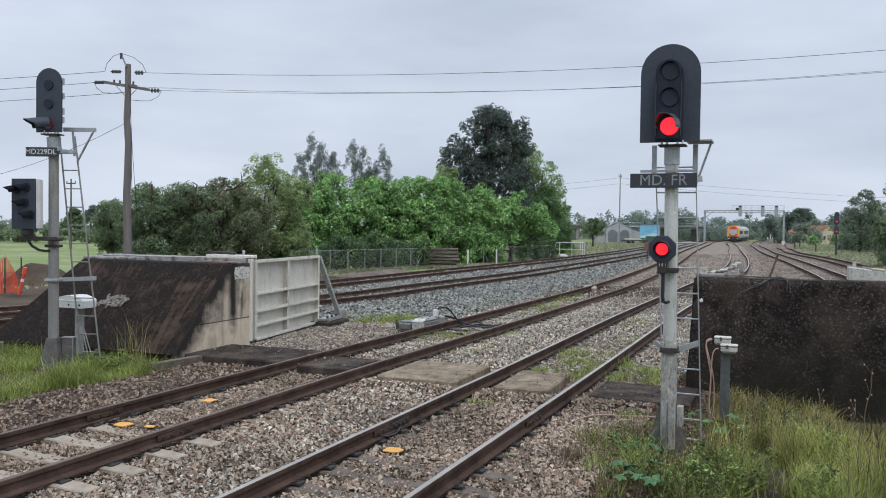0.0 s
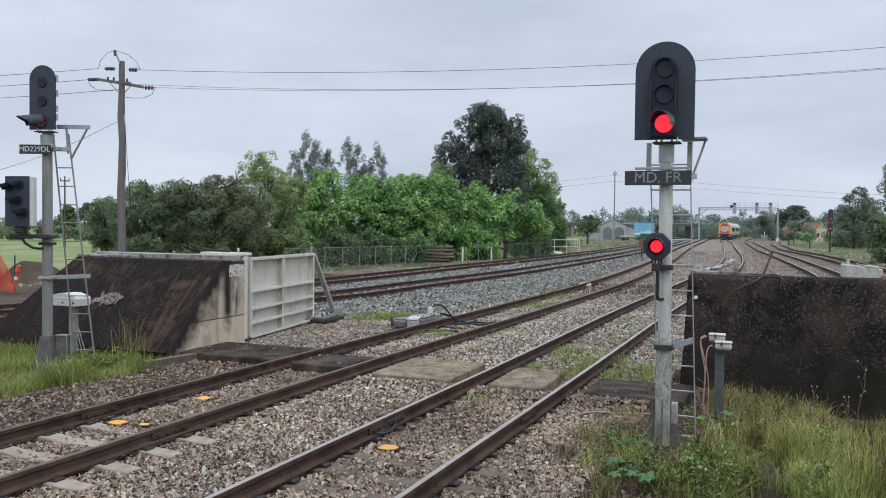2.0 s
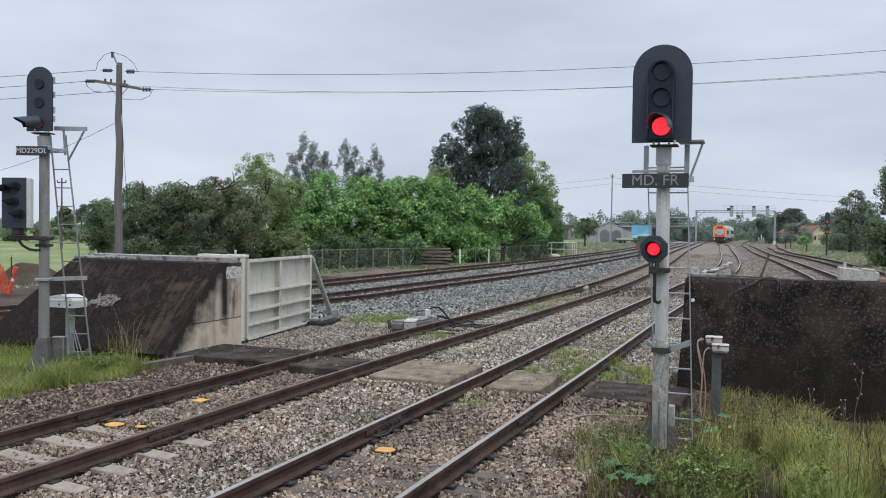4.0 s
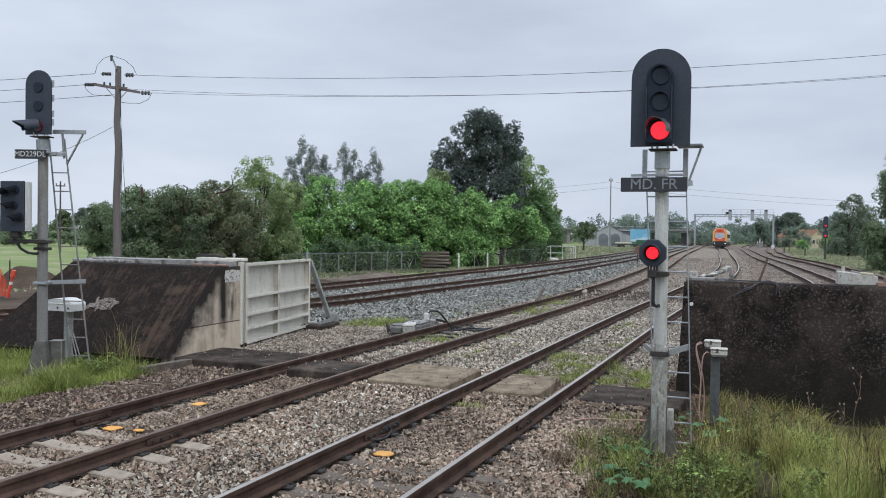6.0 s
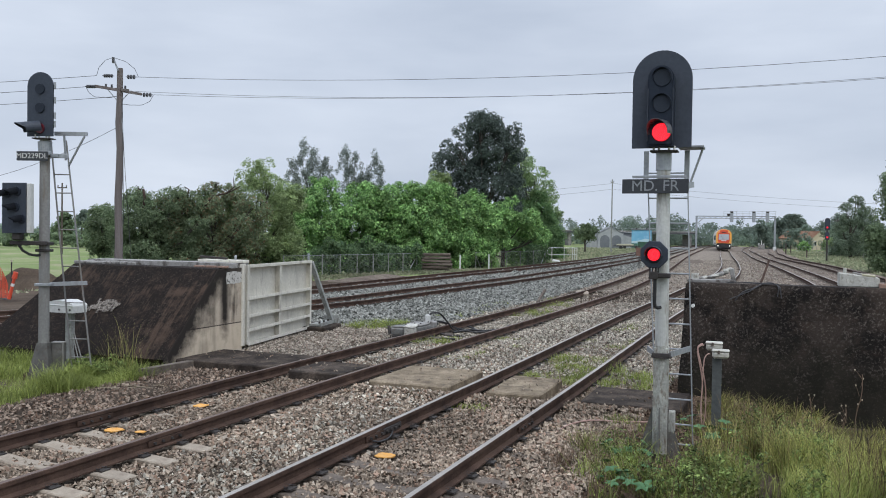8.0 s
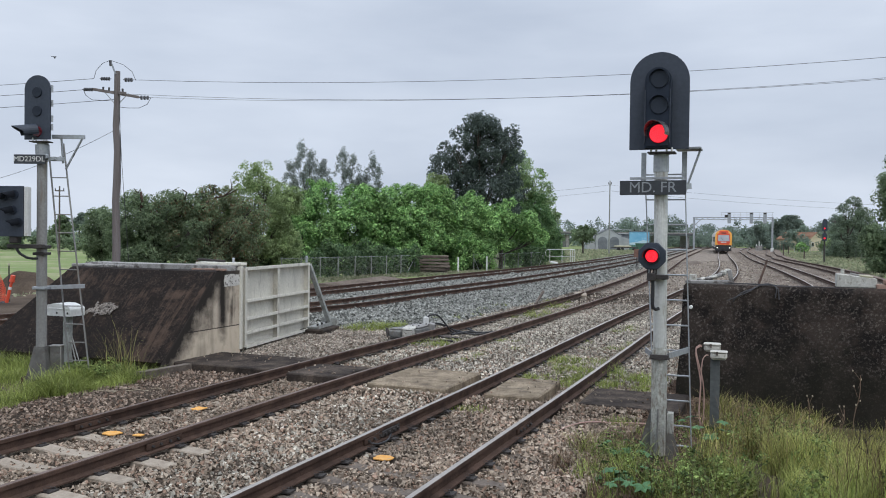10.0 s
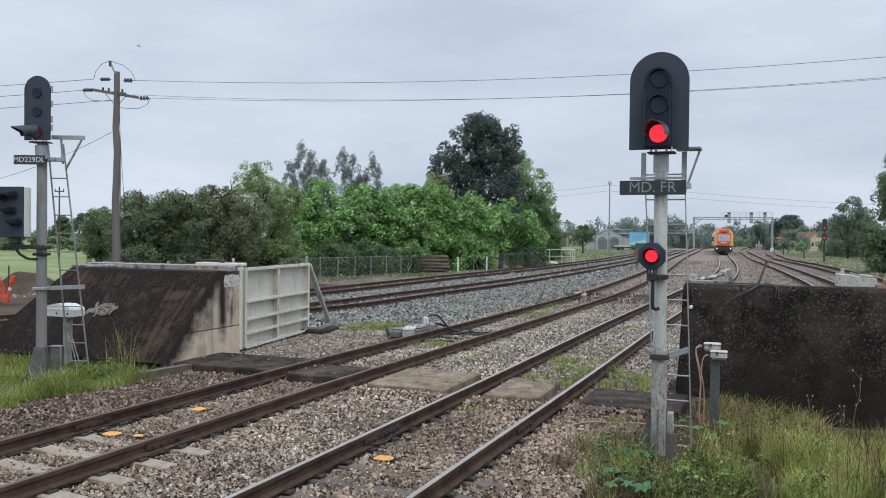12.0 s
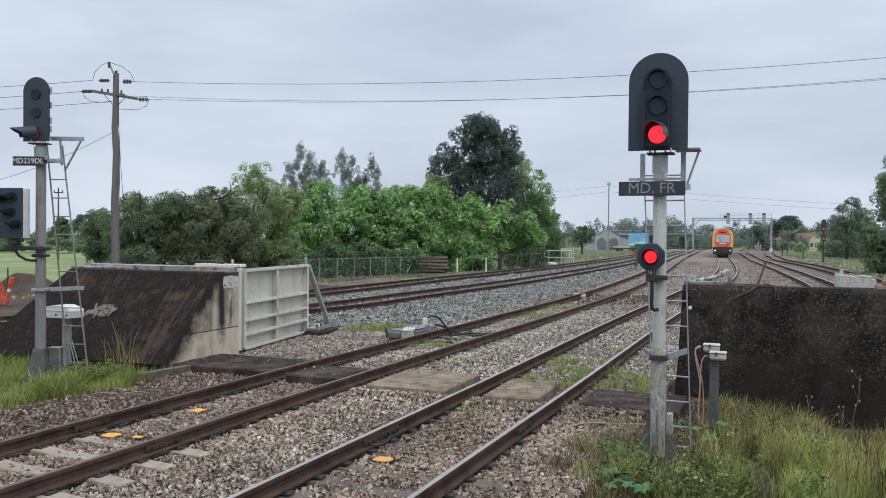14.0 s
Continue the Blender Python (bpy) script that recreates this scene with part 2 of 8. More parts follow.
def bar(bm, a, b, w, h, up=(0, 0, 1)):
    """A rectangular bar from a to b; w sideways, h along up."""
    a, b = Vector(a), Vector(b)
    y = (b - a).normalized()
    x = y.cross(Vector(up)).normalized()
    z = x.cross(y)
    m = Matrix((x, y, z)).transposed().to_4x4()
    m.translation = (a + b) / 2
    return box(bm, (w, (b - a).length, h), m)


def prism(bm, outline, depth, m=None):
    """An outline in local x, z pushed along local y by depth."""
    m = m or Matrix()
    front = [bm.verts.new(m @ Vector((x, 0, z))) for x, z in outline]
    back = [bm.verts.new(m @ Vector((x, depth, z))) for x, z in outline]
    bm.faces.new(front)
    bm.faces.new(back[::-1])
    n = len(outline)
    for i in range(n):
        bm.faces.new((front[i], back[i], back[(i + 1) % n], front[(i + 1) % n]))
    bmesh.ops.recalc_face_normals(bm, faces=bm.faces)
    return bm


def sweep(bm, points, r, seg=6):
    """A round tube along points."""
    pts = [Vector(p) for p in points]
    rings = []
    side = None
    for i, p in enumerate(pts):
        d = (pts[min(i + 1, len(pts) - 1)] - pts[max(i - 1, 0)]).normalized()
        if side is None:
            side = d.orthogonal().normalized()
        side = (side - d * side.dot(d)).normalized()
        other = d.cross(side)
        rr = r[i] if isinstance(r, (list, tuple)) else r
        rings.append([bm.verts.new(p + (side * math.cos(k * 2 * math.pi / seg) + other * math.sin(k * 2 * math.pi / seg)) * rr)
                      for k in range(seg)])
    for a, b in zip(rings, rings[1:]):
        for k in range(seg):
            bm.faces.new((a[k], a[(k + 1) % seg], b[(k + 1) % seg], b[k]))
    bm.faces.new(rings[0][::-1])
    bm.faces.new(rings[-1])
    return bm


def B():
    return bmesh.new()


def arc(cx, cz, r, a0, a1, n):
    return [(cx + r * math.cos(radians(a0 + (a1 - a0) * i / n)), cz + r * math.sin(radians(a0 + (a1 - a0) * i / n)))
            for i in range(n + 1)]


def mesh_np(name, verts, faces, material, parent=None, smooth=False):
    """One mesh from arrays: verts (n, 3), faces (m, k) all of k corners."""
    verts, faces = np.asarray(verts, np.float32), np.asarray(faces, np.int32)
    k = faces.shape[1]
    me = bpy.data.meshes.new(name)
    me.vertices.add(len(verts))
    me.vertices.foreach_set("co", verts.ravel())
    me.loops.add(faces.size)
    me.loops.foreach_set("vertex_index", faces.ravel())
    me.polygons.add(len(faces))
    me.polygons.foreach_set("loop_start", np.arange(0, faces.size, k, dtype=np.int32))
    me.polygons.foreach_set("use_smooth", np.full(len(faces), smooth))
    me.update(calc_edges=True)
    me.materials.append(material)
    ob = new(name, me)
    if parent:
        ob.parent = parent
    return ob


def writing(name, text, size, material, parent, m, label=""):
    """Letters with the built-in font, as a mesh, in local x (along) and z (up), facing -y."""
    cu = bpy.data.curves.new(name, "FONT")
    cu.body, cu.size, cu.extrude = text, size, 0.003
    cu.align_x, cu.align_y = "CENTER", "CENTER"
    cu.resolution_u = 3
    tmp = bpy.data.objects.new(name, cu)
    scene.collection.objects.link(tmp)
    me = bpy.data.meshes.new_from_object(tmp.evaluated_get(bpy.context.evaluated_depsgraph_get()))
    bpy.data.objects.remove(tmp)
    me.transform(m @ pose(0, 0, 0, 90, 0, 0))
    whole = B()
    whole.from_mesh(me)
    bmesh.ops.remove_doubles(whole, verts=whole.verts, dist=1e-5)
    todo = set(whole.verts)
    while todo:                          # each letter is a piece of its own
        stack, one = [todo.pop()], set()
        while stack:
            v = stack.pop()
            one.add(v)
            for e in v.link_edges:
                w = e.other_vert(v)
                if w in todo:
                    todo.discard(w)
                    stack.append(w)
        bm = B()
        copy = {v: bm.verts.new(v.co) for v in sorted(one, key=lambda q: q.index)}
        for f in whole.faces:
            if f.verts[0] in one:
                bm.faces.new([copy[v] for v in f.verts])
        part(name, bm, material, parent, label)
    whole.free()


def spline(points, step):
    """Smooth points, about step apart, through a few (x, y) places."""
    p = [Vector((*q, 0)) for q in points]
    p = [p[0] * 2 - p[1]] + p + [p[-1] * 2 - p[-2]]
    out = []
    for i in range(1, len(p) - 2):
        n = max(2, int((p[i + 1] - p[i]).length / step))
        for k in range(n):
            s = k / n
            out.append(0.5 * (2 * p[i] + (p[i + 1] - p[i - 1]) * s + (2 * p[i - 1] - 5 * p[i] + 4 * p[i + 1] - p[i + 2]) * s * s
                              + (3 * p[i] - p[i - 1] - 3 * p[i + 1] + p[i + 2]) * s ** 3))
    out.append(p[-2])
    return out


def smooth3(points, n=6):
    """Points on a smooth curve through a few places."""
    p = [Vector(q) for q in points]
    p = [p[0] * 2 - p[1]] + p + [p[-1] * 2 - p[-2]]
    out = []
    for i in range(1, len(p) - 2):
        for k in range(n):
            s = k / n
            out.append(0.5 * (2 * p[i] + (p[i + 1] - p[i - 1]) * s + (2 * p[i - 1] - 5 * p[i] + 4 * p[i + 1] - p[i + 2]) * s * s
                              + (3 * p[i] - p[i - 1] - 3 * p[i + 1] + p[i + 2]) * s ** 3))
    return out + [p[-2]]


# ---------------------------------------------------------------- lines of the tracks: x of each centre line by y
LINES = {
    "A": [(-14.0, -14.5), (-8.1, 0), (-4.85, 8), (-2.03, 15), (2.25, 25), (7.2, 37), (11.9, 50), (17.0, 65), (32.6, 113), (50.0, 164),
          (67.8, 215), (93, 272)],
    "B": [(-10.2, -14.5), (-4.2, 0), (-0.92, 8), (1.99, 15), (6.08, 25), (11.2, 37), (19.1, 56), (27.6, 80), (40.1, 118), (49.5, 146),
          (54.6, 162), (59.5, 178), (65.4, 196), (72.7, 215), (81.8, 238), (94.5, 268)],
    "C": [(-29.5, -16), (-21.6, 0), (-16.3, 10), (-10.95, 19.5), (-7.95, 24), (-5.5, 27), (-3.45, 30), (-0.75, 36), (5.6, 50), (17.25, 80), (22.65, 95), (35.3, 130), (47.0, 164),
          (63.5, 215), (88, 272)],
    "D": [(-33.6, -16), (-25.7, 0), (-20.4, 10), (-14.85, 19.5), (-12.0, 23.6), (-9.7, 27.2), (-8.2, 30), (-4.7, 37.8), (0.2, 49.4), (4.5, 59), (10.9, 74.6), (18.8, 95), (31.0, 130),
          (42.5, 164), (59.0, 215), (83, 272)],
    "E": [(11.75, 20), (15.65, 31), (20.72, 44.7), (24.58, 56.3), (30.1, 73.5), (35.5, 91), (39.9, 105), (50.3, 136), (54.6, 149), (65.8, 181),
          (84.5, 229), (103, 272)],
    "F": [(16.0, 22), (22.5, 40), (27.9, 55), (32.3, 68), (36.9, 83), (43.4, 106), (49.6, 123), (54.0, 136), (66.5, 168), (83, 210),
          (107, 268)],
}
XY = {k: spline(v, 1.0) for k, v in LINES.items()}


def line_x(k, y):
    """x of a track's centre line at y."""
    return np.interp(y, [p.y for p in XY[k]], [p.x for p in XY[k]])


# ---------------------------------------------------------------- the ground, one sheet to the horizon
def dip(x, y):
    """The ground falls away into a shallow ditch before the flood wall."""
    u, v = x * math.cos(ANG) - y * math.sin(ANG), x * math.sin(ANG) + y * math.cos(ANG)
    if not 11.0 < v < 17.0:
        return 0.0
    return 0.26 * min(1.0, max(0.0, (v - 11.0) / 2.6)) * min(1.0, max(0.0, (u + 0.1) / 1.0))


def build_ground():
    rings = [0.0] + [2.5 * 1.16 ** i for i in range(49)]
    n = 72
    verts, faces = [(0, 20, -0.36)], []
    for i, r in enumerate(rings[1:]):
        for k in range(n):
            a = 2 * math.pi * k / n
            x, y = r * math.cos(a), 20 + r * math.sin(a)
            z = -0.36 + (0.05 * noise.noise((x * 0.15, y * 0.15, 0)) if r > 25 else 0) - (0.5 if x > 2 else 0.0) * (dip(x, y) > 0)
            verts.append((x, y, z))
    quads = []
    for i in range(len(rings) - 2):
        for k in range(n):
            a, b = 1 + i * n + k, 1 + i * n + (k + 1) % n
            quads.append((a, a + n, b + n, b))
    for k in range(n):
        quads.append((0, 1 + k, 1 + (k + 1) % n, 1 + (k + 1) % n))
    me = bpy.data.meshes.new("ground")
    me.from_pydata(verts, [], [q if q[2] != q[3] else q[:3] for q in quads])
    me.materials.append(M["field"])
    tagged(new("ground", me), "flat green and straw-coloured grass field with bare patches", "ground", kind="structure")


build_ground()


def bed(name, ys, left, right, top, material, label, foot=0.6, low=-0.40):
    """A raised bed of ballast between two edges, functions of y, with sloping shoulders."""
    verts, cols = [], 9
    for y in ys:
        l, r = left(y), right(y)
        zt = top(y) if callable(top) else top
        xs = [l - foot] + [l + (r - l) * i / (cols - 3) for i in range(cols - 2)] + [r + foot]
        for i, x in enumerate(xs):
            z = low if i in (0, cols - 1) else zt + 0.02 * noise.noise((x * 0.9, y * 0.9, 3))
            verts.append((x, y, z))
    quads = [(j * cols + i, j * cols + i + 1, (j + 1) * cols + i + 1, (j + 1) * cols + i) for j in range(len(ys) - 1) for i in range(cols - 1)]
    return tagged(mesh_np(name, verts, quads, material, smooth=True), label, "ballast", kind="structure")


YS = list(np.arange(-14, 60, 0.8)) + list(np.arange(60, 262, 4.0))
# the lower tracks' bed: brown, old stone; near end coloured dark for shaded gaps
bed("ballast_bed_1", [y for y in YS if y < 40], lambda y: line_x("A", y) - 3.2, lambda y: line_x("B", y) + 2.1, -0.235, M["ballast_gap_shade"],
    "ground under the brown crushed stone of two sidings, darkened for shade between stones")
bed("ballast_bed_4", [y for y in YS if y > 38.5], lambda y: line_x("A", y) - 3.2, lambda y: line_x("B", y) + 2.1, -0.235, M["ballast_ground"],
    "brown crushed stone ballast farther along the two sidings")


def main_edge(y):
    """The main line's bed reaches the siding beyond the floodgate, and stays left of the abutment before it."""
    k = min(1.0, max(0.0, (y - 17.5) / 2.0))
    return (line_x("C", y) + 1.5) * (1 - k) + (line_x("A", y) - 2.1) * k


# the main line's bed, fresher grey stone, a little higher
bed("ballast_bed_2", YS, lambda y: line_x("D", y) - 2.4, main_edge, -0.20, M["grey_ground"],
    "grey crushed stone ballast of the main line")
bed("ballast_bed_3", [y for y in YS if y > 19], lambda y: line_x("B", y) + 1.9, lambda y: line_x("F", y) + 2.2, -0.225, M["yard_ground"],
    "brown stony yard between the sidings and goods lines")
def soil_sheet():
    ys, n = np.arange(-14, 22.1, 0.4), 30
    V = []
    for y in ys:
        for i in range(n + 1):
            x = -4.2 + y * 0.4 + 1.8 + 10.2 * i / n
            V.append((x, y, -0.335 - dip(x, y) + 0.02 * noise.noise((x * 1.3, y * 1.3, 1))))
    F = [(j * (n + 1) + i, j * (n + 1) + i + 1, (j + 1) * (n + 1) + i + 1, (j + 1) * (n + 1) + i) for j in range(len(ys) - 1) for i in range(n)]
    tagged(mesh_np("soil_strip", V, F, M["soil"], smooth=True), "dark bare soil beneath tall weeds", "soil", kind="structure")


soil_sheet()
tagged(mesh_np("dirt_strip", [(x, y, -0.30 + 0.02 * (k % 2)) for k, y in enumerate((4, 9, 14, 20, 27, 36, 46)) for x in (-52 + y * 0.5, -7.7 + (y - 4) * 0.42 - 7.6 * (y > 15))],
               [(2 * i, 2 * i + 1, 2 * i + 3, 2 * i + 2) for i in range(6)], M["soil"]), "bare brown earth beside the embankment", "soil",
       kind="structure")


# ---------------------------------------------------------------- loose stones of the ballast
def scatter_stones(name, count, place, size, material, label):
    """Angular stones: place(n) gives n places (x, y, z)."""
    p = place(count)
    n = len(p)
    # a broken stone: four corners below, a short ridge above
    knob = np.array([(0.5, 0.38, -0.40), (-0.5, 0.40, -0.40), (-0.5, -0.38, -0.40), (0.5, -0.40, -0.40), (0.22, 0.08, 0.52), (-0.22, -0.08, 0.52)])
    tris = np.array([(0, 1, 5), (0, 5, 4), (2, 3, 4), (2, 4, 5), (1, 2, 5), (3, 0, 4)])
    s = size * 1.12 * np.random.uniform(0.5, 1.4, (n, 1)) * np.random.uniform(0.65, 1.2, (n, 3))
    v = (knob[None] * np.random.uniform(0.75, 1.2, (n, 6, 1)) + np.random.uniform(-0.17, 0.17, (n, 6, 3))) * s[:, None]
    yaw, tip = np.random.uniform(0, 2 * np.pi, n) / 2, np.random.normal(scale=0.36, size=(n, 2))
    q = np.stack([np.cos(yaw), tip[:, 0], tip[:, 1], np.sin(yaw)], -1)
    q /= np.linalg.norm(q, axis=1, keepdims=True)
    w, x, y, z = q.T
    r = np.stack([np.stack([1 - 2 * (y * y + z * z), 2 * (x * y - z * w), 2 * (x * z + y * w)], -1),
                  np.stack([2 * (x * y + z * w), 1 - 2 * (x * x + z * z), 2 * (y * z - x * w)], -1),
                  np.stack([2 * (x * z - y * w), 2 * (y * z + x * w), 1 - 2 * (x * x + y * y)], -1)], 1)
    v = np.einsum("nij,nkj->nki", r, v) + p[:, None]
    f = tris[None] + (np.arange(n) * 6)[:, None, None]
    return tagged(mesh_np(name, v.reshape(-1, 3), f.reshape(-1, 3), material), label, "ballast", kind="stuff")


CA, SA = math.cos(ANG), math.sin(ANG)
SLEEPER = {"A": (0.65, 6.34), "B": (0.60, 7.23), "C": (0.65, 0.0), "D": (0.65, 0.2), "E": (0.65, 0.1), "F": (0.65, 0.3)}


def to_uv(x, y):
    return x * CA - y * SA, x * SA + y * CA


SLABS = [(-10.55, -8.28, 13.20, 14.75, -0.09), (-7.86, -6.80, 12.90, 14.10, -0.07), (-6.12, -4.70, 12.60, 14.40, -0.07), (-4.02, -3.16, 12.46, 14.10, -0.06),
         (-2.56, -1.05, 12.62, 14.05, -0.125)]


MARKS = [(-7.80, 8.56), (-7.42, 8.62), (-7.74, 10.28), (-4.08, 8.86)]


def clear_of_slabs(p):
    """Keeps stones off the crossing slabs, the bared sleepers and the rails."""
    u, v = to_uv(p[:, 0], p[:, 1])
    keep = np.ones(len(u), bool)
    for u0, u1, v0, v1, _top in SLABS:
        keep &= ~((u > u0 - 0.02) & (u < u1 + 0.02) & (v > v0 + 0.01) & (v < v1))
    for k in "AB":
        side = (p[:, 0] - line_x(k, p[:, 1])) * CA
        off = np.abs(side)
        keep &= ~(np.abs(off - 0.752) < 0.075)
        step, first = SLEEPER[k]
        near = np.abs((v - first + step / 2) % step - step / 2)
        over = (off < 1.27) & (near < 0.14)
        if k == "A":              # bared: the outer ends near by and the nearest few between the rails
            chance = np.where(side > 0.7, np.where(v < 8.7, 0.97, 0.10), np.where(side > -0.7, np.where(v < 7.85, 0.55, 0.05), 0.1))
        else:
            chance = np.where(v < 8.4, 0.72, 0.08)
        keep &= ~(over & (np.random.rand(len(u)) < chance))
    for um, vm in MARKS:
        keep &= np.hypot((u - um) / 1.25, v - vm) > 0.15
    return p[keep]


def near_stones(n, y0=6.0, y1=31.0, k=1.7):
    y = y0 + (y1 - y0) * np.random.rand(n) ** k
    x = line_x("A", y) - 3.9 + np.random.rand(n) * (line_x("B", y) + 2.2 - line_x("A", y) + 3.9)
    z = -0.26 * np.clip(line_x("A", y) - 3.2 - x, 0, 1) - 0.222 + np.random.uniform(-0.018, 0.024, n)
    u, v = to_uv(x, y)
    z += 0.085 * np.clip(1 - np.abs(v - 12.45) / 0.45, 0, 1) * ((u > -6.3) & (u < -0.9))     # banked against the slabs
    return clear_of_slabs(np.stack([x, y, z], -1))


def pale_share(p):
    """How much of the stone is the paler grey kind: most beyond the slabs, some between the two tracks."""
    u, v = to_uv(p[:, 0], p[:, 1])
    strip = 0.5 * np.clip(1 - np.abs(u + 5.3) / 1.1, 0, 1) ** 0.5
    return np.maximum(np.clip((v - 13.6) / 2.2, 0, 0.85), strip)


def brown_part(n):
    """The older brown stone before the sill slabs, thinning out beyond them."""
    p = near_stones(n, 6.0, 20.0, 1.35)
    return p[(np.random.rand(len(p)) > pale_share(p)) & (p[:, 0] > line_x("A", p[:, 1]) - 1.05)]


def left_part(n):
    """Darker brown stone on the shoulder towards the grass."""
    p = near_stones(n, 6.0, 17.0, 1.3)
    return p[p[:, 0] <= line_x("A", p[:, 1]) - 1.0]


def pale_part(n):
    """Paler grey-brown stone beyond the slabs."""
    p = near_stones(n, 6.0, 33.0, 1.45)
    return p[np.random.rand(len(p)) < pale_share(p)]


def grey_stones(n):
    y = 17.5 + 36 * np.random.rand(n) ** 1.3
    x = line_x("D", y) - 1.9 + np.random.rand(n) * (line_x("A", y) - 1.9 - line_x("D", y) + 1.9)
    z = -0.19 + np.random.uniform(-0.015, 0.02, n)
    p = np.stack([x, y, z], -1)
    u, v = to_uv(x, y)
    return p[~((u > -15.9) & (u < -10.55) & (v < 18.0)) & ~((u > -11.4) & (v < 20.4 + 0.5 * np.sin(u * 3)))]


def gate_stones(n):
    """Finer dark stone trodden round the floodgate's foot."""
    u, v = np.random.uniform(-11.4, -8.7, n), np.random.uniform(14.6, 20.9, n)
    x, y = u * CA + v * SA, -u * SA + v * CA
    p = np.stack([x, y, -0.185 + np.random.uniform(-0.02, 0.02, n)], -1)
    return clear_of_slabs(p[(x < line_x("A", y) - 0.95) & ((u > -10.5) | (v > 15.7))])


def mid_stones(n):
    y = 29.0 + 70 * np.random.rand(n) ** 2.0
    x = line_x("A", y) - 2.4 + np.random.rand(n) * (line_x("B", y) + 4.5 - line_x("A", y) + 2.4)
    p = np.stack([x, y, -0.215 + np.random.uniform(-0.02, 0.02, n)], -1)
    for k in "AB":
        p = p[~(np.abs(np.abs(p[:, 0] - line_x(k, p[:, 1])) * CA - 0.752) < 0.08)]
    return p


def yard_stones(n):
    y = 22.0 + 150 * np.random.rand(n) ** 1.9
    x = line_x("B", y) + 1.5 + np.random.rand(n) * (line_x("F", y) - line_x("B", y))
    p = np.stack([x, y, -0.20 + np.random.uniform(-0.03, 0.02, n)], -1)
    for k in "EF":
        p = p[~(np.abs(np.abs(p[:, 0] - line_x(k, p[:, 1])) * CA - 0.752) < 0.10)]
    return p


def outer_stones(n):
    y = 8.0 + 10 * np.random.rand(n)
    x = line_x("B", y) + 1.9 + 2.0 * np.random.rand(n) ** 1.6
    u, v = to_uv(x, y)
    bank = 0.10 * np.clip(1 - np.abs(v - 12.6) / 0.5, 0, 1) * (u < -1.0)
    return clear_of_slabs(np.stack([x, y, -0.25 - 0.05 * (x - line_x("B", y) - 2.0) + bank + np.random.uniform(-0.015, 0.015, n)], -1))


scatter_stones("ballast_stones", 118000, brown_part, 0.034, M["stones"], "angular brown and grey ballast stones between the rails")
def behind(n):
    y = -12 + 18.5 * np.random.rand(n)
    x = line_x("A", y) - 3.1 + np.random.rand(n) * (line_x("B", y) + 2.2 - line_x("A", y) + 3.1)
    return clear_of_slabs(np.stack([x, y, -0.222 + np.random.uniform(-0.018, 0.024, n)], -1))


scatter_stones("ballast_stones", 9000, behind, 0.08, M["stones"], "coarse brown ballast stones along the near end of the sidings")
scatter_stones("shoulder_stones", 40000, left_part, 0.036, M["stones_red"], "dark brown stones on the shoulder beside the grass")
scatter_stones("pale_ballast_stones", 92000, pale_part, 0.037, M["stones_pale"], "paler grey-brown ballast stones beyond the sill slabs")
scatter_stones("grey_ballast_stones", 50000, grey_stones, 0.072, M["stones_grey"], "angular fresh grey ballast stones beside the main line")
def far_grey(n):
    y = 50 + 75 * np.random.rand(n) ** 1.4
    x = line_x("D", y) - 1.5 + np.random.rand(n) * (line_x("A", y) - 1.9 - line_x("D", y) + 1.5)
    p = np.stack([x, y, -0.18 + np.random.uniform(-0.02, 0.02, n)], -1)
    for k in "CD":
        p = p[~(np.abs(np.abs(p[:, 0] - line_x(k, p[:, 1])) * CA - 0.752) < 0.12)]
    return p


scatter_stones("far_grey_stones", 8000, far_grey, 0.12, M["stones_grey"], "grey ballast stones farther along the main line")
scatter_stones("gate_stones", 10000, gate_stones, 0.042, M["stones_dim"], "fine dark grey-brown stones round the floodgate's foot")
scatter_stones("far_ballast_stones", 16000, mid_stones, 0.058, M["stones_dim"], "brown ballast stones farther along the sidings")
scatter_stones("yard_stones", 10000, yard_stones, 0.052, M["stones_dim"], "loose brown stones over the goods yard")
scatter_stones("shoulder_stones", 13000, outer_stones, 0.033, M["stones_earth"], "scattered reddish-brown stones along the weedy verge")


def strays(n):
    """A few small stones left lying on the slabs."""
    out = []
    for u0, u1, v0, v1, top in SLABS:
        k = n // len(SLABS)
        u, v = np.random.uniform(u0, u1, k), v0 + (v1 - v0) * np.random.rand(k) ** 0.6
        out.append(u[:, None] * np.array(EU) + v[:, None] * np.array(EV) + np.array((0, 0, top + 0.012)))
    return np.concatenate(out)


scatter_stones("stray_stones", 110, strays, 0.028, M["stones"], "small stray stones lying on the sill slabs")


# ---------------------------------------------------------------- tracks
PROFILE = [(-0.07, -0.165), (0.07, -0.165), (0.07, -0.150), (0.011, -0.128), (0.011, -0.052), (0.036, -0.042), (0.036, -0.006), (0.029, 0.0),
           (-0.029, 0.0), (-0.036, -0.006), (-0.036, -0.042), (-0.011, -0.052), (-0.011, -0.128), (-0.07, -0.150)]


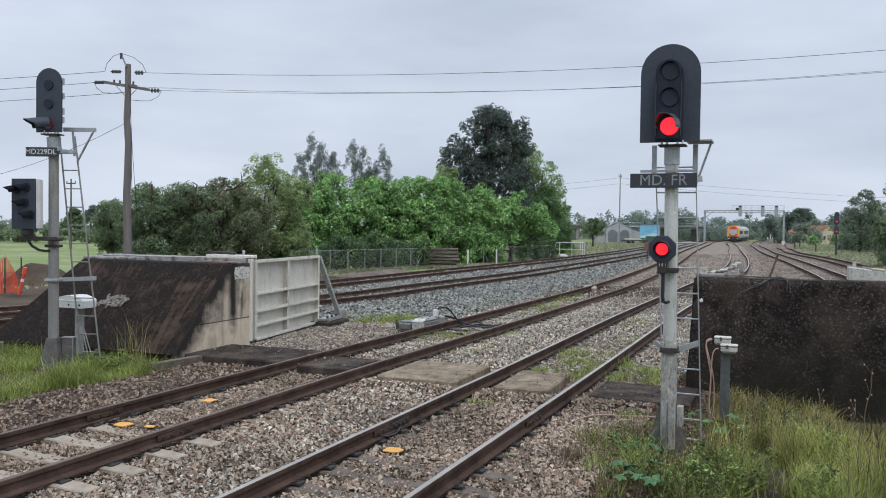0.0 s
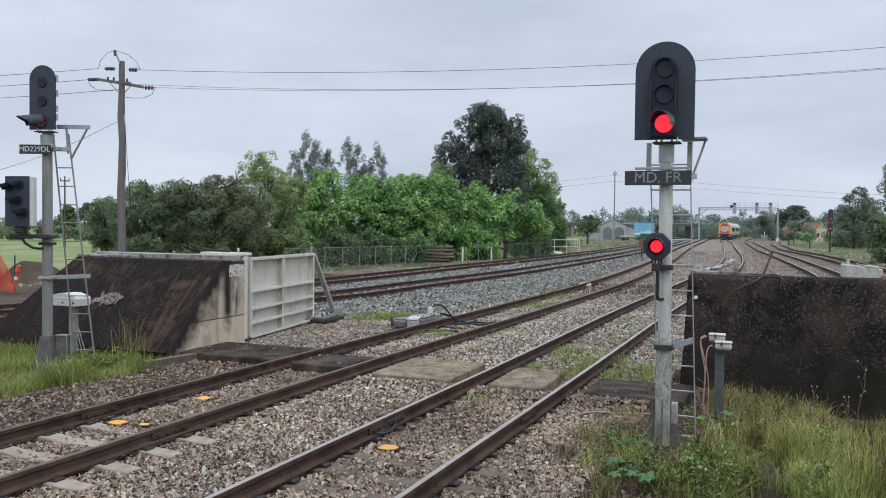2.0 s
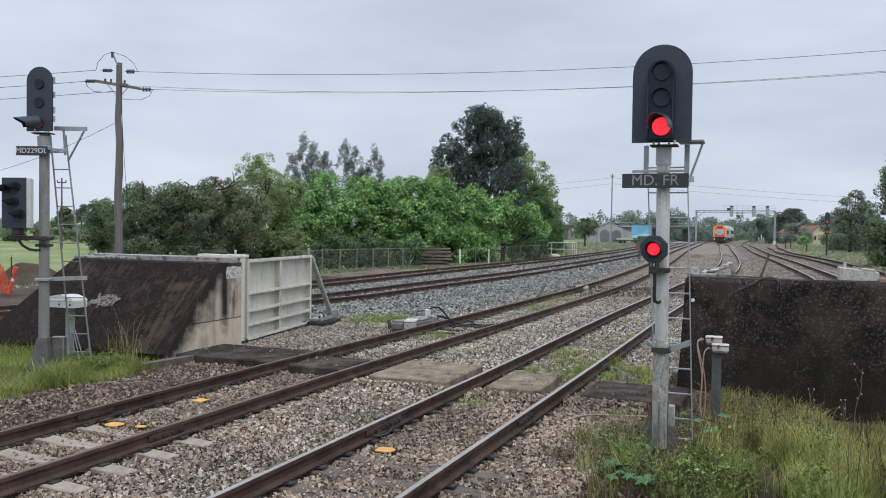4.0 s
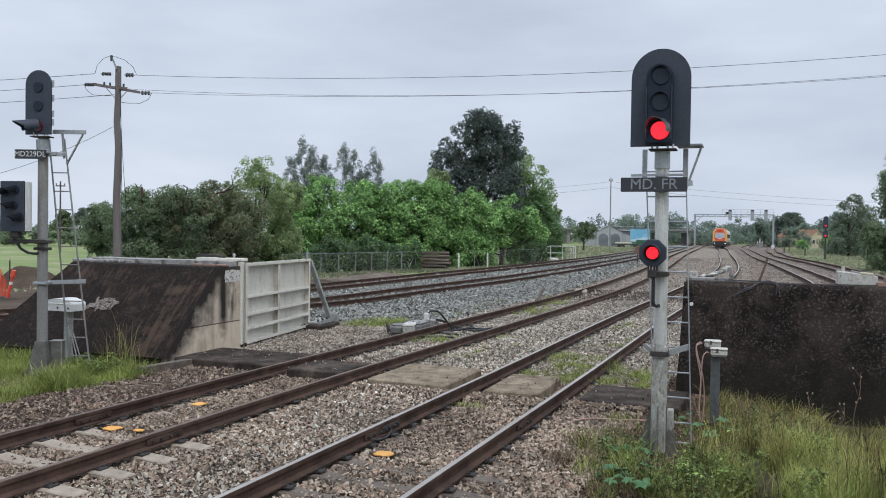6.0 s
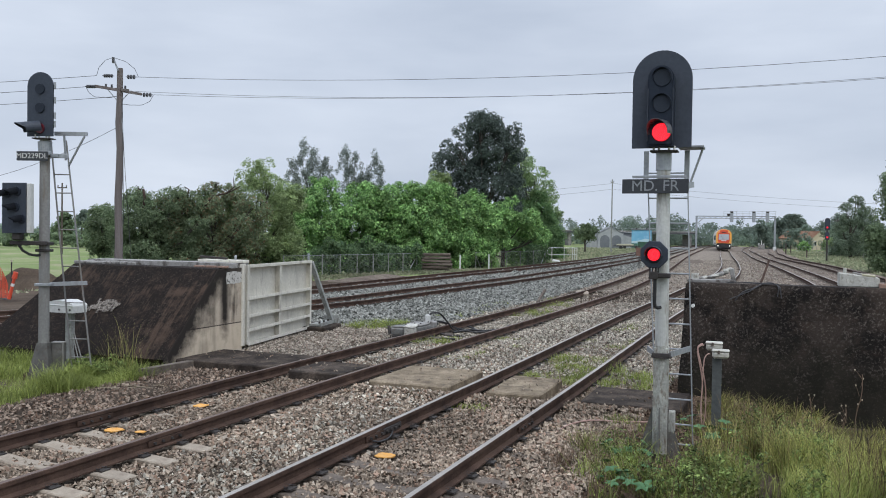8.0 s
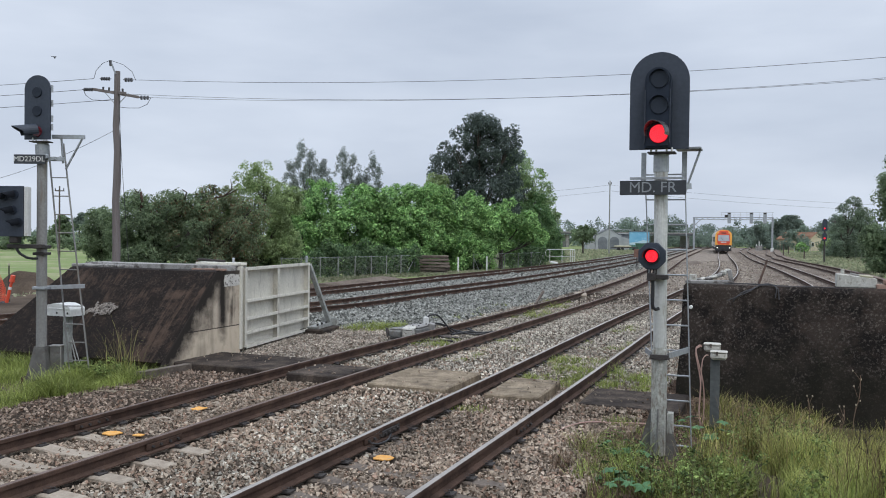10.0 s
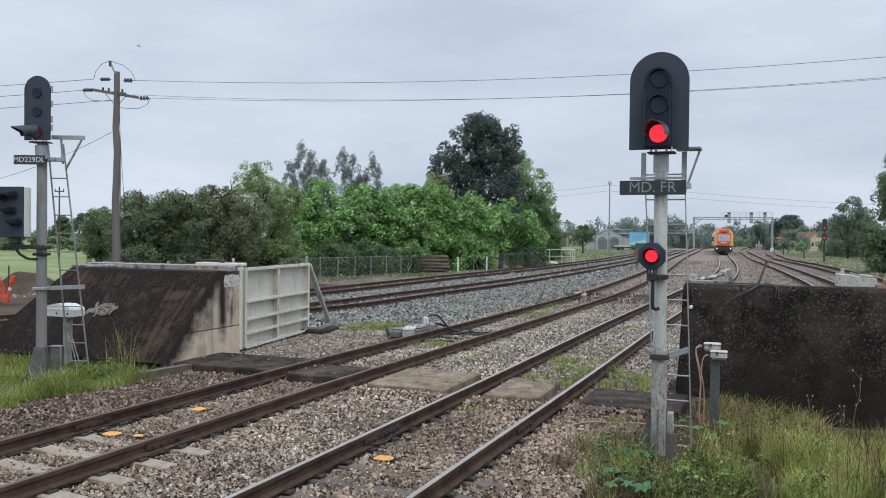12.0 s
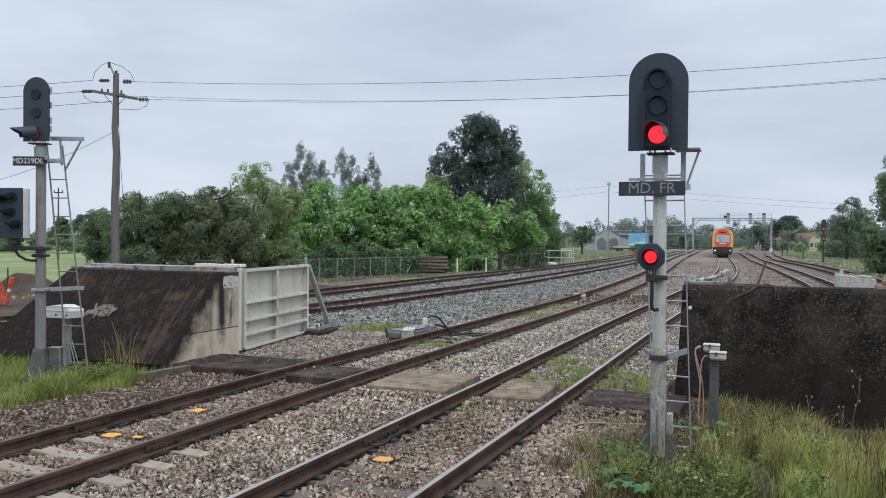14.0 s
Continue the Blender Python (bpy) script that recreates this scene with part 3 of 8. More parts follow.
def rail_mesh(name, pts, side, head, parent, label):
    """One rail, swept along the centre line at half the gauge to one side."""
    n = len(PROFILE)
    verts, quads = [], []
    for i, p in enumerate(pts):
        d = (pts[min(i + 1, len(pts) - 1)] - pts[max(i - 1, 0)]).normalized()
        right = Vector((d.y, -d.x, 0))
        for w, h in PROFILE:
            q = p + right * (side * 0.7525 + w)
            verts.append((q.x, q.y, h))
    for i in range(len(pts) - 1):
        for k in range(n):
            a, b = i * n + k, i * n + (k + 1) % n
            quads.append((a, b, b + n, a + n))
    ob = mesh_np(name, verts, quads, M["rail_side"], parent)
    ob.data.materials.append(head)
    mats = np.tile(np.array([1 if k == 7 else 0 for k in range(n)], np.int32), len(pts) - 1)
    ob.data.polygons.foreach_set("material_index", mats)
    return tagged(ob, label)


def sleeper_data(material):
    bm = B()
    prism(bm, [(-1.25, -0.2), (1.25, -0.2), (1.25, -0.02), (0.9, 0.0), (0.55, 0.0), (0.35, -0.025), (-0.35, -0.025), (-0.55, 0.0), (-0.9, 0.0), (-1.25, -0.02)], 0.23,
          pose(0, -0.115, 0))
    bmesh.ops.bevel(bm, geom=list(bm.edges), offset=0.012, segments=1, affect="EDGES")
    me = bpy.data.meshes.new("sleeper")
    bm.to_mesh(me)
    bm.free()
    me.materials.append(material)
    return me


def clip_data():
    bm = B()
    sweep(bm, [(-0.03, -0.045, 0.022), (0.01, -0.05, 0.010), (0.05, -0.03, 0.020), (0.055, 0.03, 0.020), (0.01, 0.05, 0.010), (-0.03, 0.045, 0.022)], 0.009, 5)
    box(bm, (0.10, 0.13, 0.016), pose(-0.015, 0, -0.004))
    me = bpy.data.meshes.new("rail_clip")
    bm.to_mesh(me)
    bm.free()
    me.materials.append(M["iron"])
    return me


SLEEPER_ME, OLD_ME, CLIP_ME = sleeper_data(M["sleeper"]), sleeper_data(M["sleeper_old"]), clip_data()


def track(k, head, label, parts_to, clips_to, top):
    """A railway track: two rails, each sleeper, each rail clip near by."""
    t = thing("railway_track", Matrix(), label, "railway track", "tracks side by side")
    pts = XY[k]
    for side in (-1, 1):
        rail_mesh("rail", pts, side, head, t, "steel rail, worn on top and rusty brown below")
    step, first = SLEEPER[k]
    length, marks = 0.0, []
    vs = np.array([p.dot(EV) for p in pts])
    lo, hi = vs.min(), min(vs.max(), 75)
    v = first - step * math.floor((first - lo) / step)
    joined = []
    while v < hi:
        x = float(np.interp(v, vs, [p.x for p in pts]))
        y = float(np.interp(v, vs, [p.y for p in pts]))
        x2, y2 = float(np.interp(v + 0.5, vs, [p.x for p in pts])), float(np.interp(v + 0.5, vs, [p.y for p in pts]))
        turn = -math.degrees(math.atan2(x2 - x, y2 - y))
        if -12 < v < parts_to and not 12.0 < v < 14.1:
            s = new("sleeper", SLEEPER_ME if k == "A" else OLD_ME)
            s.parent = t
            s.matrix_basis = pose(x, y, top(v), 0, random.uniform(-0.4, 0.4), turn + random.uniform(-0.6, 0.6))
            if 4 < v < clips_to:
                for w, f in ((-0.84, 0), (-0.665, 180), (0.665, 0), (0.84, 180)):
                    c = new("rail_clip", CLIP_ME)
                    c.parent = t
                    c.matrix_basis = pose(x, y, -0.165, 0, 0, turn) @ pose(w, random.uniform(-0.02, 0.02), 0.0, 0, 0, f)
        v += step
    return t


track("A", M["rail_dull"], "siding track with rusty rails on part-buried concrete sleepers", 30, 24, lambda v: -0.176 if v < 7.9 else -0.188 if v < 8.5 else -0.212)
track("B", M["rail_top"], "siding track with bright worn rail heads in brown ballast", 30, 24, lambda v: -0.196 if v < 8.6 else -0.214)
track("C", M["rail_dull"], "main line track with rusty brown rails on grey ballast", 60, 44, lambda v: -0.19)
track("D", M["rail_dull"], "far main line track with rusty rails beside the fence", 60, 0, lambda v: -0.19)
track("E", M["rail_top"], "goods line track curving through the yard", 62, 0, lambda v: -0.20)
track("F", M["rail_dull"], "outer goods line track beside the grass verge", 62, 0, lambda v: -0.20)


# ---------------------------------------------------------------- stained concrete
JOINT = 0.42                      # height of the seam between two pours of the end wall


def stained_concrete(name, pale, dark, cut, drip=True, specks=None, grit=0.5, warm=(0.2, 0.13, 0.09), creep=False, streaks=False, damp=False):
    """Old concrete under black growth: cut sets how much of the growth covers it."""
    m, t, b = nodes_of(name)
    co = t.nodes.new("ShaderNodeTexCoord").outputs["Object"]
    big = noisy(t, co, 0.8, 6, 0.62)
    run = noisy(t, co, 3.0, 5, 0.6, (1.0, 1.0, 0.10)) if drip else noisy(t, co, 2.2, 6, 0.65)
    fine = noisy(t, co, 45, 4, 0.6)
    both = t.nodes.new("ShaderNodeMath")
    both.operation = "ADD"
    t.links.new(big, both.inputs[0])
    t.links.new(run, both.inputs[1])
    if streaks:                   # streaks washed down the slope
        du, ds = t.nodes.new("ShaderNodeVectorMath"), t.nodes.new("ShaderNodeVectorMath")
        du.operation = ds.operation = "DOT_PRODUCT"
        du.inputs[1].default_value = EU * 11.0
        ds.inputs[1].default_value = (EV + Vector((0, 0, 1))) * 0.55
        t.links.new(co, du.inputs[0])
        t.links.new(co, ds.inputs[0])
        xyz = t.nodes.new("ShaderNodeCombineXYZ")
        t.links.new(du.outputs["Value"], xyz.inputs["X"])
        t.links.new(ds.outputs["Value"], xyz.inputs["Y"])
        add2 = t.nodes.new("ShaderNodeMath")
        add2.operation = "MULTIPLY_ADD"
        t.links.new(noisy(t, xyz.outputs["Vector"], 1.0, 7, 0.7), add2.inputs[0])
        add2.inputs[1].default_value = 0.9
        t.links.new(both.outputs[0], add2.inputs[2])
        both = add2
        cut += 0.45
    col = mixed(t, ranged(t, both.outputs[0], cut - 0.1, cut + 0.12), pale, dark)
    col = mixed(t, ranged(t, noisy(t, co, 4.5, 5, 0.7), 0.52, 0.75, 0, 0.55), col, warm)
    col = mixed(t, ranged(t, fine, 0.35, 0.8, 0, grit), col, tuple(x * 0.5 for x in dark))
    if creep:                     # the lower pour of concrete is paler and warmer than the upper one
        lift = t.nodes.new("ShaderNodeSeparateXYZ")
        t.links.new(co, lift.inputs["Vector"])
        col = mixed(t, ranged(t, lift.outputs["Z"], JOINT + 0.012, JOINT - 0.012, 0, 0.5), col, (0.62, 0.52, 0.39))
        near = t.nodes.new("ShaderNodeMath")
        near.operation = "COMPARE"
        t.links.new(lift.outputs["Z"], near.inputs[0])
        near.inputs[1].default_value, near.inputs[2].default_value = JOINT, 0.012
        col = mixed(t, near.outputs[0], col, (0.10, 0.08, 0.065))
    if creep:                     # mould that has crept over the sloping edge and run down from the top corner
        sep = t.nodes.new("ShaderNodeSeparateXYZ")
        t.links.new(co, sep.inputs["Vector"])
        dot = t.nodes.new("ShaderNodeVectorMath")
        dot.operation = "DOT_PRODUCT"
        dot.inputs[1].default_value = EV
        t.links.new(co, dot.inputs[0])

        def sums(op, a, b):
            n = t.nodes.new("ShaderNodeMath")
            n.operation = op
            for i, q in enumerate((a, b)):
                if hasattr(q, "links"):
                    t.links.new(q, n.inputs[i])
                else:
                    n.inputs[i].default_value = q
            return n.outputs[0]
        depth = sums("SUBTRACT", sums("SUBTRACT", dot.outputs["Value"], 13.0), sep.outputs["Z"])
        ragged = sums("ADD", depth, sums("MULTIPLY", sums("SUBTRACT", noisy(t, co, 2.6, 6, 0.65), 0.5), 1.5))
        col = mixed(t, ranged(t, ragged, 0.85, 0.18), col, dark)
        run_x = sums("ABSOLUTE", sums("SUBTRACT", sums("ADD", dot.outputs["Value"], sums("MULTIPLY", noisy(t, co, 3, 4), 0.10)), 14.86), 0)
        col = mixed(t, sums("MULTIPLY", ranged(t, run_x, 0.20, 0.05), ranged(t, sums("ADD", sep.outputs["Z"], noisy(t, co, 5, 4)), 0.5, 1.1)), col, dark)
        top = sums("ADD", sep.outputs["Z"], sums("MULTIPLY", noisy(t, co, 6, 5), 0.5))
        col = mixed(t, ranged(t, top, 1.55, 1.68, 0, 0.9), col, dark)
    if specks:
        spot = ranged(t, noisy(t, co, 25.0, 5, 0.72), 0.53, 0.63)
        some = ranged(t, noisy(t, co, 1.3, 6, 0.75), 0.33, 0.58)
        mul = t.nodes.new("ShaderNodeMath")
        mul.operation = "MULTIPLY"
        t.links.new(spot, mul.inputs[0])
        t.links.new(some, mul.inputs[1])
        col = mixed(t, mul.outputs[0], col, specks)
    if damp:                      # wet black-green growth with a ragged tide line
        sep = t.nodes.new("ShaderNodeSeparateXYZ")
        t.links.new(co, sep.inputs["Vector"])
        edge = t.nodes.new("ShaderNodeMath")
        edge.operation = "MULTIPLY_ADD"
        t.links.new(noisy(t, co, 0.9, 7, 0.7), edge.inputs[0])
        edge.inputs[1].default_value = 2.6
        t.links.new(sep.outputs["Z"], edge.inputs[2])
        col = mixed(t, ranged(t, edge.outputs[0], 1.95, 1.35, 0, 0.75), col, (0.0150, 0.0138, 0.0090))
    t.links.new(col, b.inputs["Base Color"])
    b.inputs["Roughness"].default_value = 0.92
    b.inputs["Specular IOR Level"].default_value = 0.2
    bumped(t, b, fine, 0.5, 0.008)
    return m


M["slope"] = stained_concrete("mossy_slope_concrete", (0.074, 0.048, 0.034), (0.0105, 0.0074, 0.0058), 0.84, False, warm=(0.055, 0.034, 0.023), streaks=True, specks=(0.062, 0.046, 0.036))
M["end_wall"] = stained_concrete("streaked_end_concrete", (0.49, 0.415, 0.325), (0.028, 0.023, 0.020), 1.10, True, warm=(0.21, 0.155, 0.11), creep=True, grit=0.16)
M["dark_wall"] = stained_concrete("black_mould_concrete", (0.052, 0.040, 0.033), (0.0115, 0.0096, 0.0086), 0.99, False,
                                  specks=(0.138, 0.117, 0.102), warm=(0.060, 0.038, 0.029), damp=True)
M["coping"] = surface("coping_concrete", (0.27, 0.26, 0.245), (0.36, 0.35, 0.335), 0.9, grain=35, blotch=2.5, stain=(0.075, 0.064, 0.056),
                      stain_at=(0.48, 0.64), bump=0.6)


# ---------------------------------------------------------------- left abutment with its sloping face
def build_abutment():
    t = thing("floodgate_abutment", Matrix(), "low concrete floodgate abutment with black mossy sloping face", "abutment", kind="structure")

    def block(name, profile, u0, u1, material, label, rough=0.0, flare=0.0):
        """flare: how much farther out the far end stands for each metre below the top."""
        bm = B()
        lo = [bm.verts.new(uv(u0 - flare * (1.62 - z), v, z)) for v, z in profile]
        hi = [bm.verts.new(uv(u1, v, z)) for v, z in profile]
        n = len(profile)
        bm.faces.new(lo)
        bm.faces.new(hi[::-1])
        for i in range(n):
            bm.faces.new((lo[i], hi[i], hi[(i + 1) % n], lo[(i + 1) % n]))
        bmesh.ops.recalc_face_normals(bm, faces=bm.faces)
        bmesh.ops.bevel(bm, geom=list(bm.edges), offset=0.004 if rough else 0.012, segments=1, affect="EDGES")
        if rough:
            long_e = [e for e in bm.edges if e.calc_length() > 1.2]
            bmesh.ops.subdivide_edges(bm, edges=long_e, cuts=22, use_grid_fill=True)
            for v in bm.verts:
                v.co += Vector((noise.noise(v.co * 1.7), noise.noise(v.co * 1.7 + Vector((9, 0, 0))), noise.noise(v.co * 1.9))) * rough
        return part(name, bm, material, t, label)

    block("slope", [(13.20, -0.12), (12.91, -0.085), (14.58, 1.60), (14.72, 1.62), (14.72, -0.22)], -14.46, -10.592, M["slope"],
          "sloping concrete face dark with moss and mould", 0.010, 0.58)
    # dark slab colour on the footing deepens the shade in the undercut
    block("footing", [(13.22, -0.42), (13.22, -0.125), (14.7, -0.125), (14.7, -0.42)], -15.3, -10.64, M["slab_dark"], "recessed concrete footing coloured dark for the shade under the slope")
    block("end_wall", [(12.88, -0.40), (12.83, -0.176), (14.58, 1.594), (15.46, 1.602), (15.46, -0.40)], -10.602, -10.575, M["end_wall"],
          "pale end wall streaked with black mould")
    block("core", [(14.73, -0.4), (14.73, 1.60), (15.44, 1.60), (15.44, -0.4)], -14.46, -10.67, M["slope"], "inner concrete wall dark with moss", 0.0, 0.4)
    block("coping", [(15.15, 1.58), (15.15, 1.70), (15.75, 1.70), (15.75, 1.58)], -14.6, -10.62, M["coping"], "pale concrete coping", 0.014)
    for i in range(11):                                   # broken stones left on the top
        bm = B()
        box(bm, (random.uniform(0.12, 0.34), random.uniform(0.1, 0.2), random.uniform(0.04, 0.09)),
            at_uv(-14.7 + i * 0.17 + random.uniform(-0.05, 0.05), 14.85 + random.uniform(-0.08, 0.2), 1.64, random.uniform(-30, 30)), 0.02)
        part("broken_stone", bm, M["coping"], t)
    for i in range(3):
        bm = B()
        box(bm, (0.22, 0.12, 0.05), at_uv(-10.66 - i * 0.3, 14.86, 1.625, random.uniform(-6, 6)), 0.012)
        part("cap_brick", bm, M["brick"], t)
    # peeled white corner of the end wall
    bm = B()
    box(bm, (0.008, 0.58, 0.24), at_uv(-10.574, 15.15, 1.40))
    bmesh.ops.subdivide_edges(bm, edges=[e for e in bm.edges if e.calc_length() > 0.1], cuts=9, use_grid_fill=True)
    for v in bm.verts:
        v.co += (EV * noise.noise(v.co * 9) + Vector((0, 0, noise.noise(v.co * 9 + Vector((4, 0, 0)))))) * 0.03
    part("peeled_patch", bm, M["peeled"], t, "whitish peeled patch on the end wall")
    # patch of whitish bared aggregate on the slope
    bm = B()
    for i in range(95):
        a, b = random.random(), random.random()
        if noise.noise((a * 3, b * 2, 4)) < -0.08:
            continue
        v = 13.66 + b * 0.20
        box(bm, (random.uniform(0.04, 0.10), random.uniform(0.05, 0.13), 0.006),
            at_uv(-13.2 + a * 0.62 + b * 0.16, v, (v - 13.0) + 0.030) @ pose(0, 0, 0, 45, 0, random.uniform(-25, 25)))
    part("scraped_patch", bm, M["white_dirty"], t, "whitish scraped patch of bare concrete")


M["old_white"] = surface("chalky_worn_white", (0.42, 0.41, 0.365), (0.60, 0.59, 0.54), 0.85, grain=30, blotch=9, stain=(0.20, 0.18, 0.15), stain_at=(0.52, 0.68), bump=0.5)
M["peeled"] = surface("peeled_limewash", (0.46, 0.44, 0.40), (0.58, 0.56, 0.52), 0.9, grain=40, blotch=7, stain=(0.05, 0.043, 0.037), stain_at=(0.55, 0.64), bump=0.5)
M["brick"] = surface("old_brick", (0.26, 0.16, 0.12), (0.33, 0.22, 0.17), 0.9, grain=30, blotch=6)
M["white_dirty"] = surface("chalky_concrete", (0.17, 0.145, 0.12), (0.36, 0.32, 0.28), 0.9, grain=40, blotch=14, stain=(0.045, 0.036, 0.03), stain_at=(0.46, 0.58))
build_abutment()


# ---------------------------------------------------------------- the open floodgate leaf
def build_gate():
    g = thing("floodgate", at_uv(-10.57, 15.52, 0.0, 98.2), "open steel floodgate leaf painted pale grey with flat ribs", "gate")
    # local x runs along the leaf away from the hinge, local -y is the ribbed face
    L = 3.74
    bm = B()
    box(bm, (L, 0.012, 1.74), pose(L / 2, 0.06, 0.78))
    part("skin_plate", bm, M["grey_paint"], g, "flat grey steel plate")
    for x, w in ((0.05, 0.11), (1.76, 0.12), (L - 0.05, 0.10)):
        bm = B()
        box(bm, (w, 0.012, 1.74), pose(x, -0.072, 0.78), 0.003)
        box(bm, (0.014, 0.12, 1.74), pose(x, -0.006, 0.78))
        part("upright", bm, M["grey_paint"], g)
    for z in (1.625, 0.92, 0.53, 0.22, -0.085):
        bm = B()
        box(bm, (L - 0.1, 0.012, 0.07), pose(L / 2, -0.085, z), 0.003)
        box(bm, (L - 0.1, 0.13, 0.014), pose(L / 2, -0.012, z))
        part("rib", bm, M["grey_paint"], g)
    bm = B()
    box(bm, (0.12, 0.16, 1.80), pose(-0.045, 0.06, 0.78), 0.01)
    part("hinge_post", bm, M["grey_paint"], g, "upright steel hinge post")
    bm = B()
    rod(bm, (L - 0.04, 0.0, 1.66), (L - 0.04, 0.0, 1.78), 0.028, seg=10)
    bmesh.ops.create_uvsphere(bm, u_segments=10, v_segments=6, radius=0.038, matrix=pose(L - 0.04, 0, 1.80))
    part("lifting_eye", bm, M["galv"], g)
    # the leaning prop at its free end
    bm = B()
    bar(bm, (L + 0.02, -0.05, 1.60), (L + 0.90, -0.30, 0.0), 0.11, 0.10, (1, 0, 0))
    part("prop", bm, M["old_steel"], g, "leaning dull grey steel prop")
    bm = B()
    box(bm, (1.15, 0.30, 0.06), pose(L + 0.42, -0.22, -0.03), 0.01)
    box(bm, (1.15, 0.012, 0.14), pose(L + 0.42, -0.375, -0.04))
    part("prop_base", bm, M["old_steel"], g, "steel channel base of the prop")
    bm = B()
    box(bm, (0.04, 0.42, 0.40), pose(L + 1.0, -0.26, -0.06), 0.005)
    part("end_plate", bm, M["old_steel"], g)
    for x in (0.02, 0.34, 0.66):
        part("base_bolt", rod(B(), (L + x, -0.30, 0.0), (L + x, -0.30, 0.06), 0.03, seg=6), M["iron"], g)
    bm = B()
    rod(bm, (L + 0.52, 0.22, -0.1), (L + 0.52, 0.22, 0.46), 0.035, seg=8)
    rod(bm, (L + 0.40, 0.22, 0.46), (L + 0.66, 0.22, 0.44), 0.025, seg=6)
    part("stop_pin", bm, M["iron"], g)
    pad = B()
    box(pad, (1.25, 0.85, 0.28), at_uv(-10.57, 15.52, 0.0, 98.2) @ pose(L + 0.30, -0.16, -0.205), 0.025)
    tagged(part("concrete_pad", pad, M["slab_dark"], None), "small dark concrete pad under the gate prop", "concrete pad")
    # winding gear on the hinge
    w = thing("hinge_gear", at_uv(-11.15, 15.55, 1.70), "grey steel hinge bracket bolted on the coping", "bracket")
    bm = B()
    box(bm, (1.15, 0.30, 0.06), pose(0, 0, 0.03), 0.008)
    part("base_plate", bm, M["grey_paint"], w)
    bm = B()
    box(bm, (0.65, 0.07, 0.05), pose(-0.2, -0.08, 0.10, 0, 3, 8), 0.006)
    part("strap", bm, M["iron"], w)
    bm = B()
    rod(bm, (0.32, 0, 0.04), (0.32, 0, 0.12), 0.026, seg=12)
    bmesh.ops.create_uvsphere(bm, u_segments=10, v_segments=6, radius=0.034, matrix=pose(0.32, 0, 0.13))
    part("pin", bm, M["galv"], w)


build_gate()


# ---------------------------------------------------------------- right wall
def build_wall():
    bm = B()
    top, low = 1.63, -0.80
    lo = [uv(-1.34, 14.72, low), uv(9.0, 14.72, low), uv(9.0, 15.35, low), uv(-1.34, 15.35, low)]
    hi = [uv(-1.22, 14.80, top), uv(9.0, 14.80, top), uv(9.0, 15.25, top), uv(-1.22, 15.25, top)]
    a, b = [bm.verts.new(p) for p in lo], [bm.verts.new(p) for p in hi]
    bm.faces.new(a[::-1])
    bm.faces.new(b)
    for i in range(4):
        bm.faces.new((a[i], a[(i + 1) % 4], b[(i + 1) % 4], b[i]))
    bmesh.ops.bevel(bm, geom=list(bm.edges), offset=0.025, segments=2, affect="EDGES")
    bmesh.ops.subdivide_edges(bm, edges=[e for e in bm.edges if e.calc_length() > 1.0], cuts=34, use_grid_fill=True)
    for v in bm.verts:
        v.co += Vector((noise.noise(v.co * 2.1), noise.noise(v.co * 2.1 + Vector((7, 0, 0))), noise.noise(v.co * 2.3))) * 0.012
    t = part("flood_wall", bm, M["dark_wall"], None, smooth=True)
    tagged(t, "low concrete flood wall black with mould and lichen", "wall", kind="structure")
    # steel seat and gear for the gate's other leaf, behind the wall head
    s = thing("gate_pivot_stand", at_uv(-0.75, 15.3, 1.63), "pale weathered steel pivot stand on the wall head", "pivot stand")
    bm = B()
    box(bm, (0.78, 0.5, 0.05), pose(-0.08, 0.1, 0.02), 0.008)
    part("seat_plate", bm, M["coping"], s)
    bm = B()
    box(bm, (0.07, 0.16, 0.24), pose(0.27, 0.1, 0.12, 0, -12, 0), 0.01)
    part("stop_block", bm, M["coping"], s)
    bm = B()
    rod(bm, (-0.36, 0.05, 0.03), (-0.36, 0.05, 0.14), 0.07, seg=12)
    part("pivot_cap", bm, M["old_white"], s)
    for i in range(16):
        bm = B()
        box(bm, (random.uniform(0.06, 0.17), random.uniform(0.05, 0.12), random.uniform(0.03, 0.08)), pose(-0.26 + (i % 9) * 0.058, 0.2 + random.uniform(-0.15, 0.15), 0.055 + 0.0035 * (i % 9) ** 2 * 0.7, random.uniform(-20, 20), random.uniform(-20, 20), random.uniform(0, 90)), 0.02)
        part("rubble_stone", bm, M["old_white"] if i % 3 else M["coping"], s)
    h = thing("gate_housing", at_uv(1.48, 15.3, 1.63), "chalky white steel housing standing on the wall head", "housing")
    bm = B()
    prism(bm, [(-0.30, 0.0), (0.30, 0.0), (0.30, 0.155), (-0.06, 0.20), (-0.30, 0.225)], 0.34, pose(0, -0.12, 0))
    bmesh.ops.bevel(bm, geom=list(bm.edges), offset=0.012, segments=1, affect="EDGES")
    part("case", bm, M["old_white"], h)
    bm = B()
    rod(bm, (-0.20, 0.05, 0.18), (-0.20, 0.05, 0.30), 0.03, seg=10)
    part("pin", bm, M["old_white"], h)
    bm = B()
    box(bm, (0.20, 0.30, 0.035), pose(0.14, 0.03, 0.188, 0, 6, 0), 0.008)
    part("lid", bm, M["straw"], h, "faded yellowish lid")
    bm = B()
    box(bm, (0.14, 0.10, 0.03), pose(-0.02, -0.02, 0.215, 0, 14, 0), 0.006)
    part("catch", bm, M["coping"], h)
    k = thing("brick_kerb", at_uv(2.2, 15.15, 1.62), "weathered red-brown brick course on the wall head", "brick kerb")
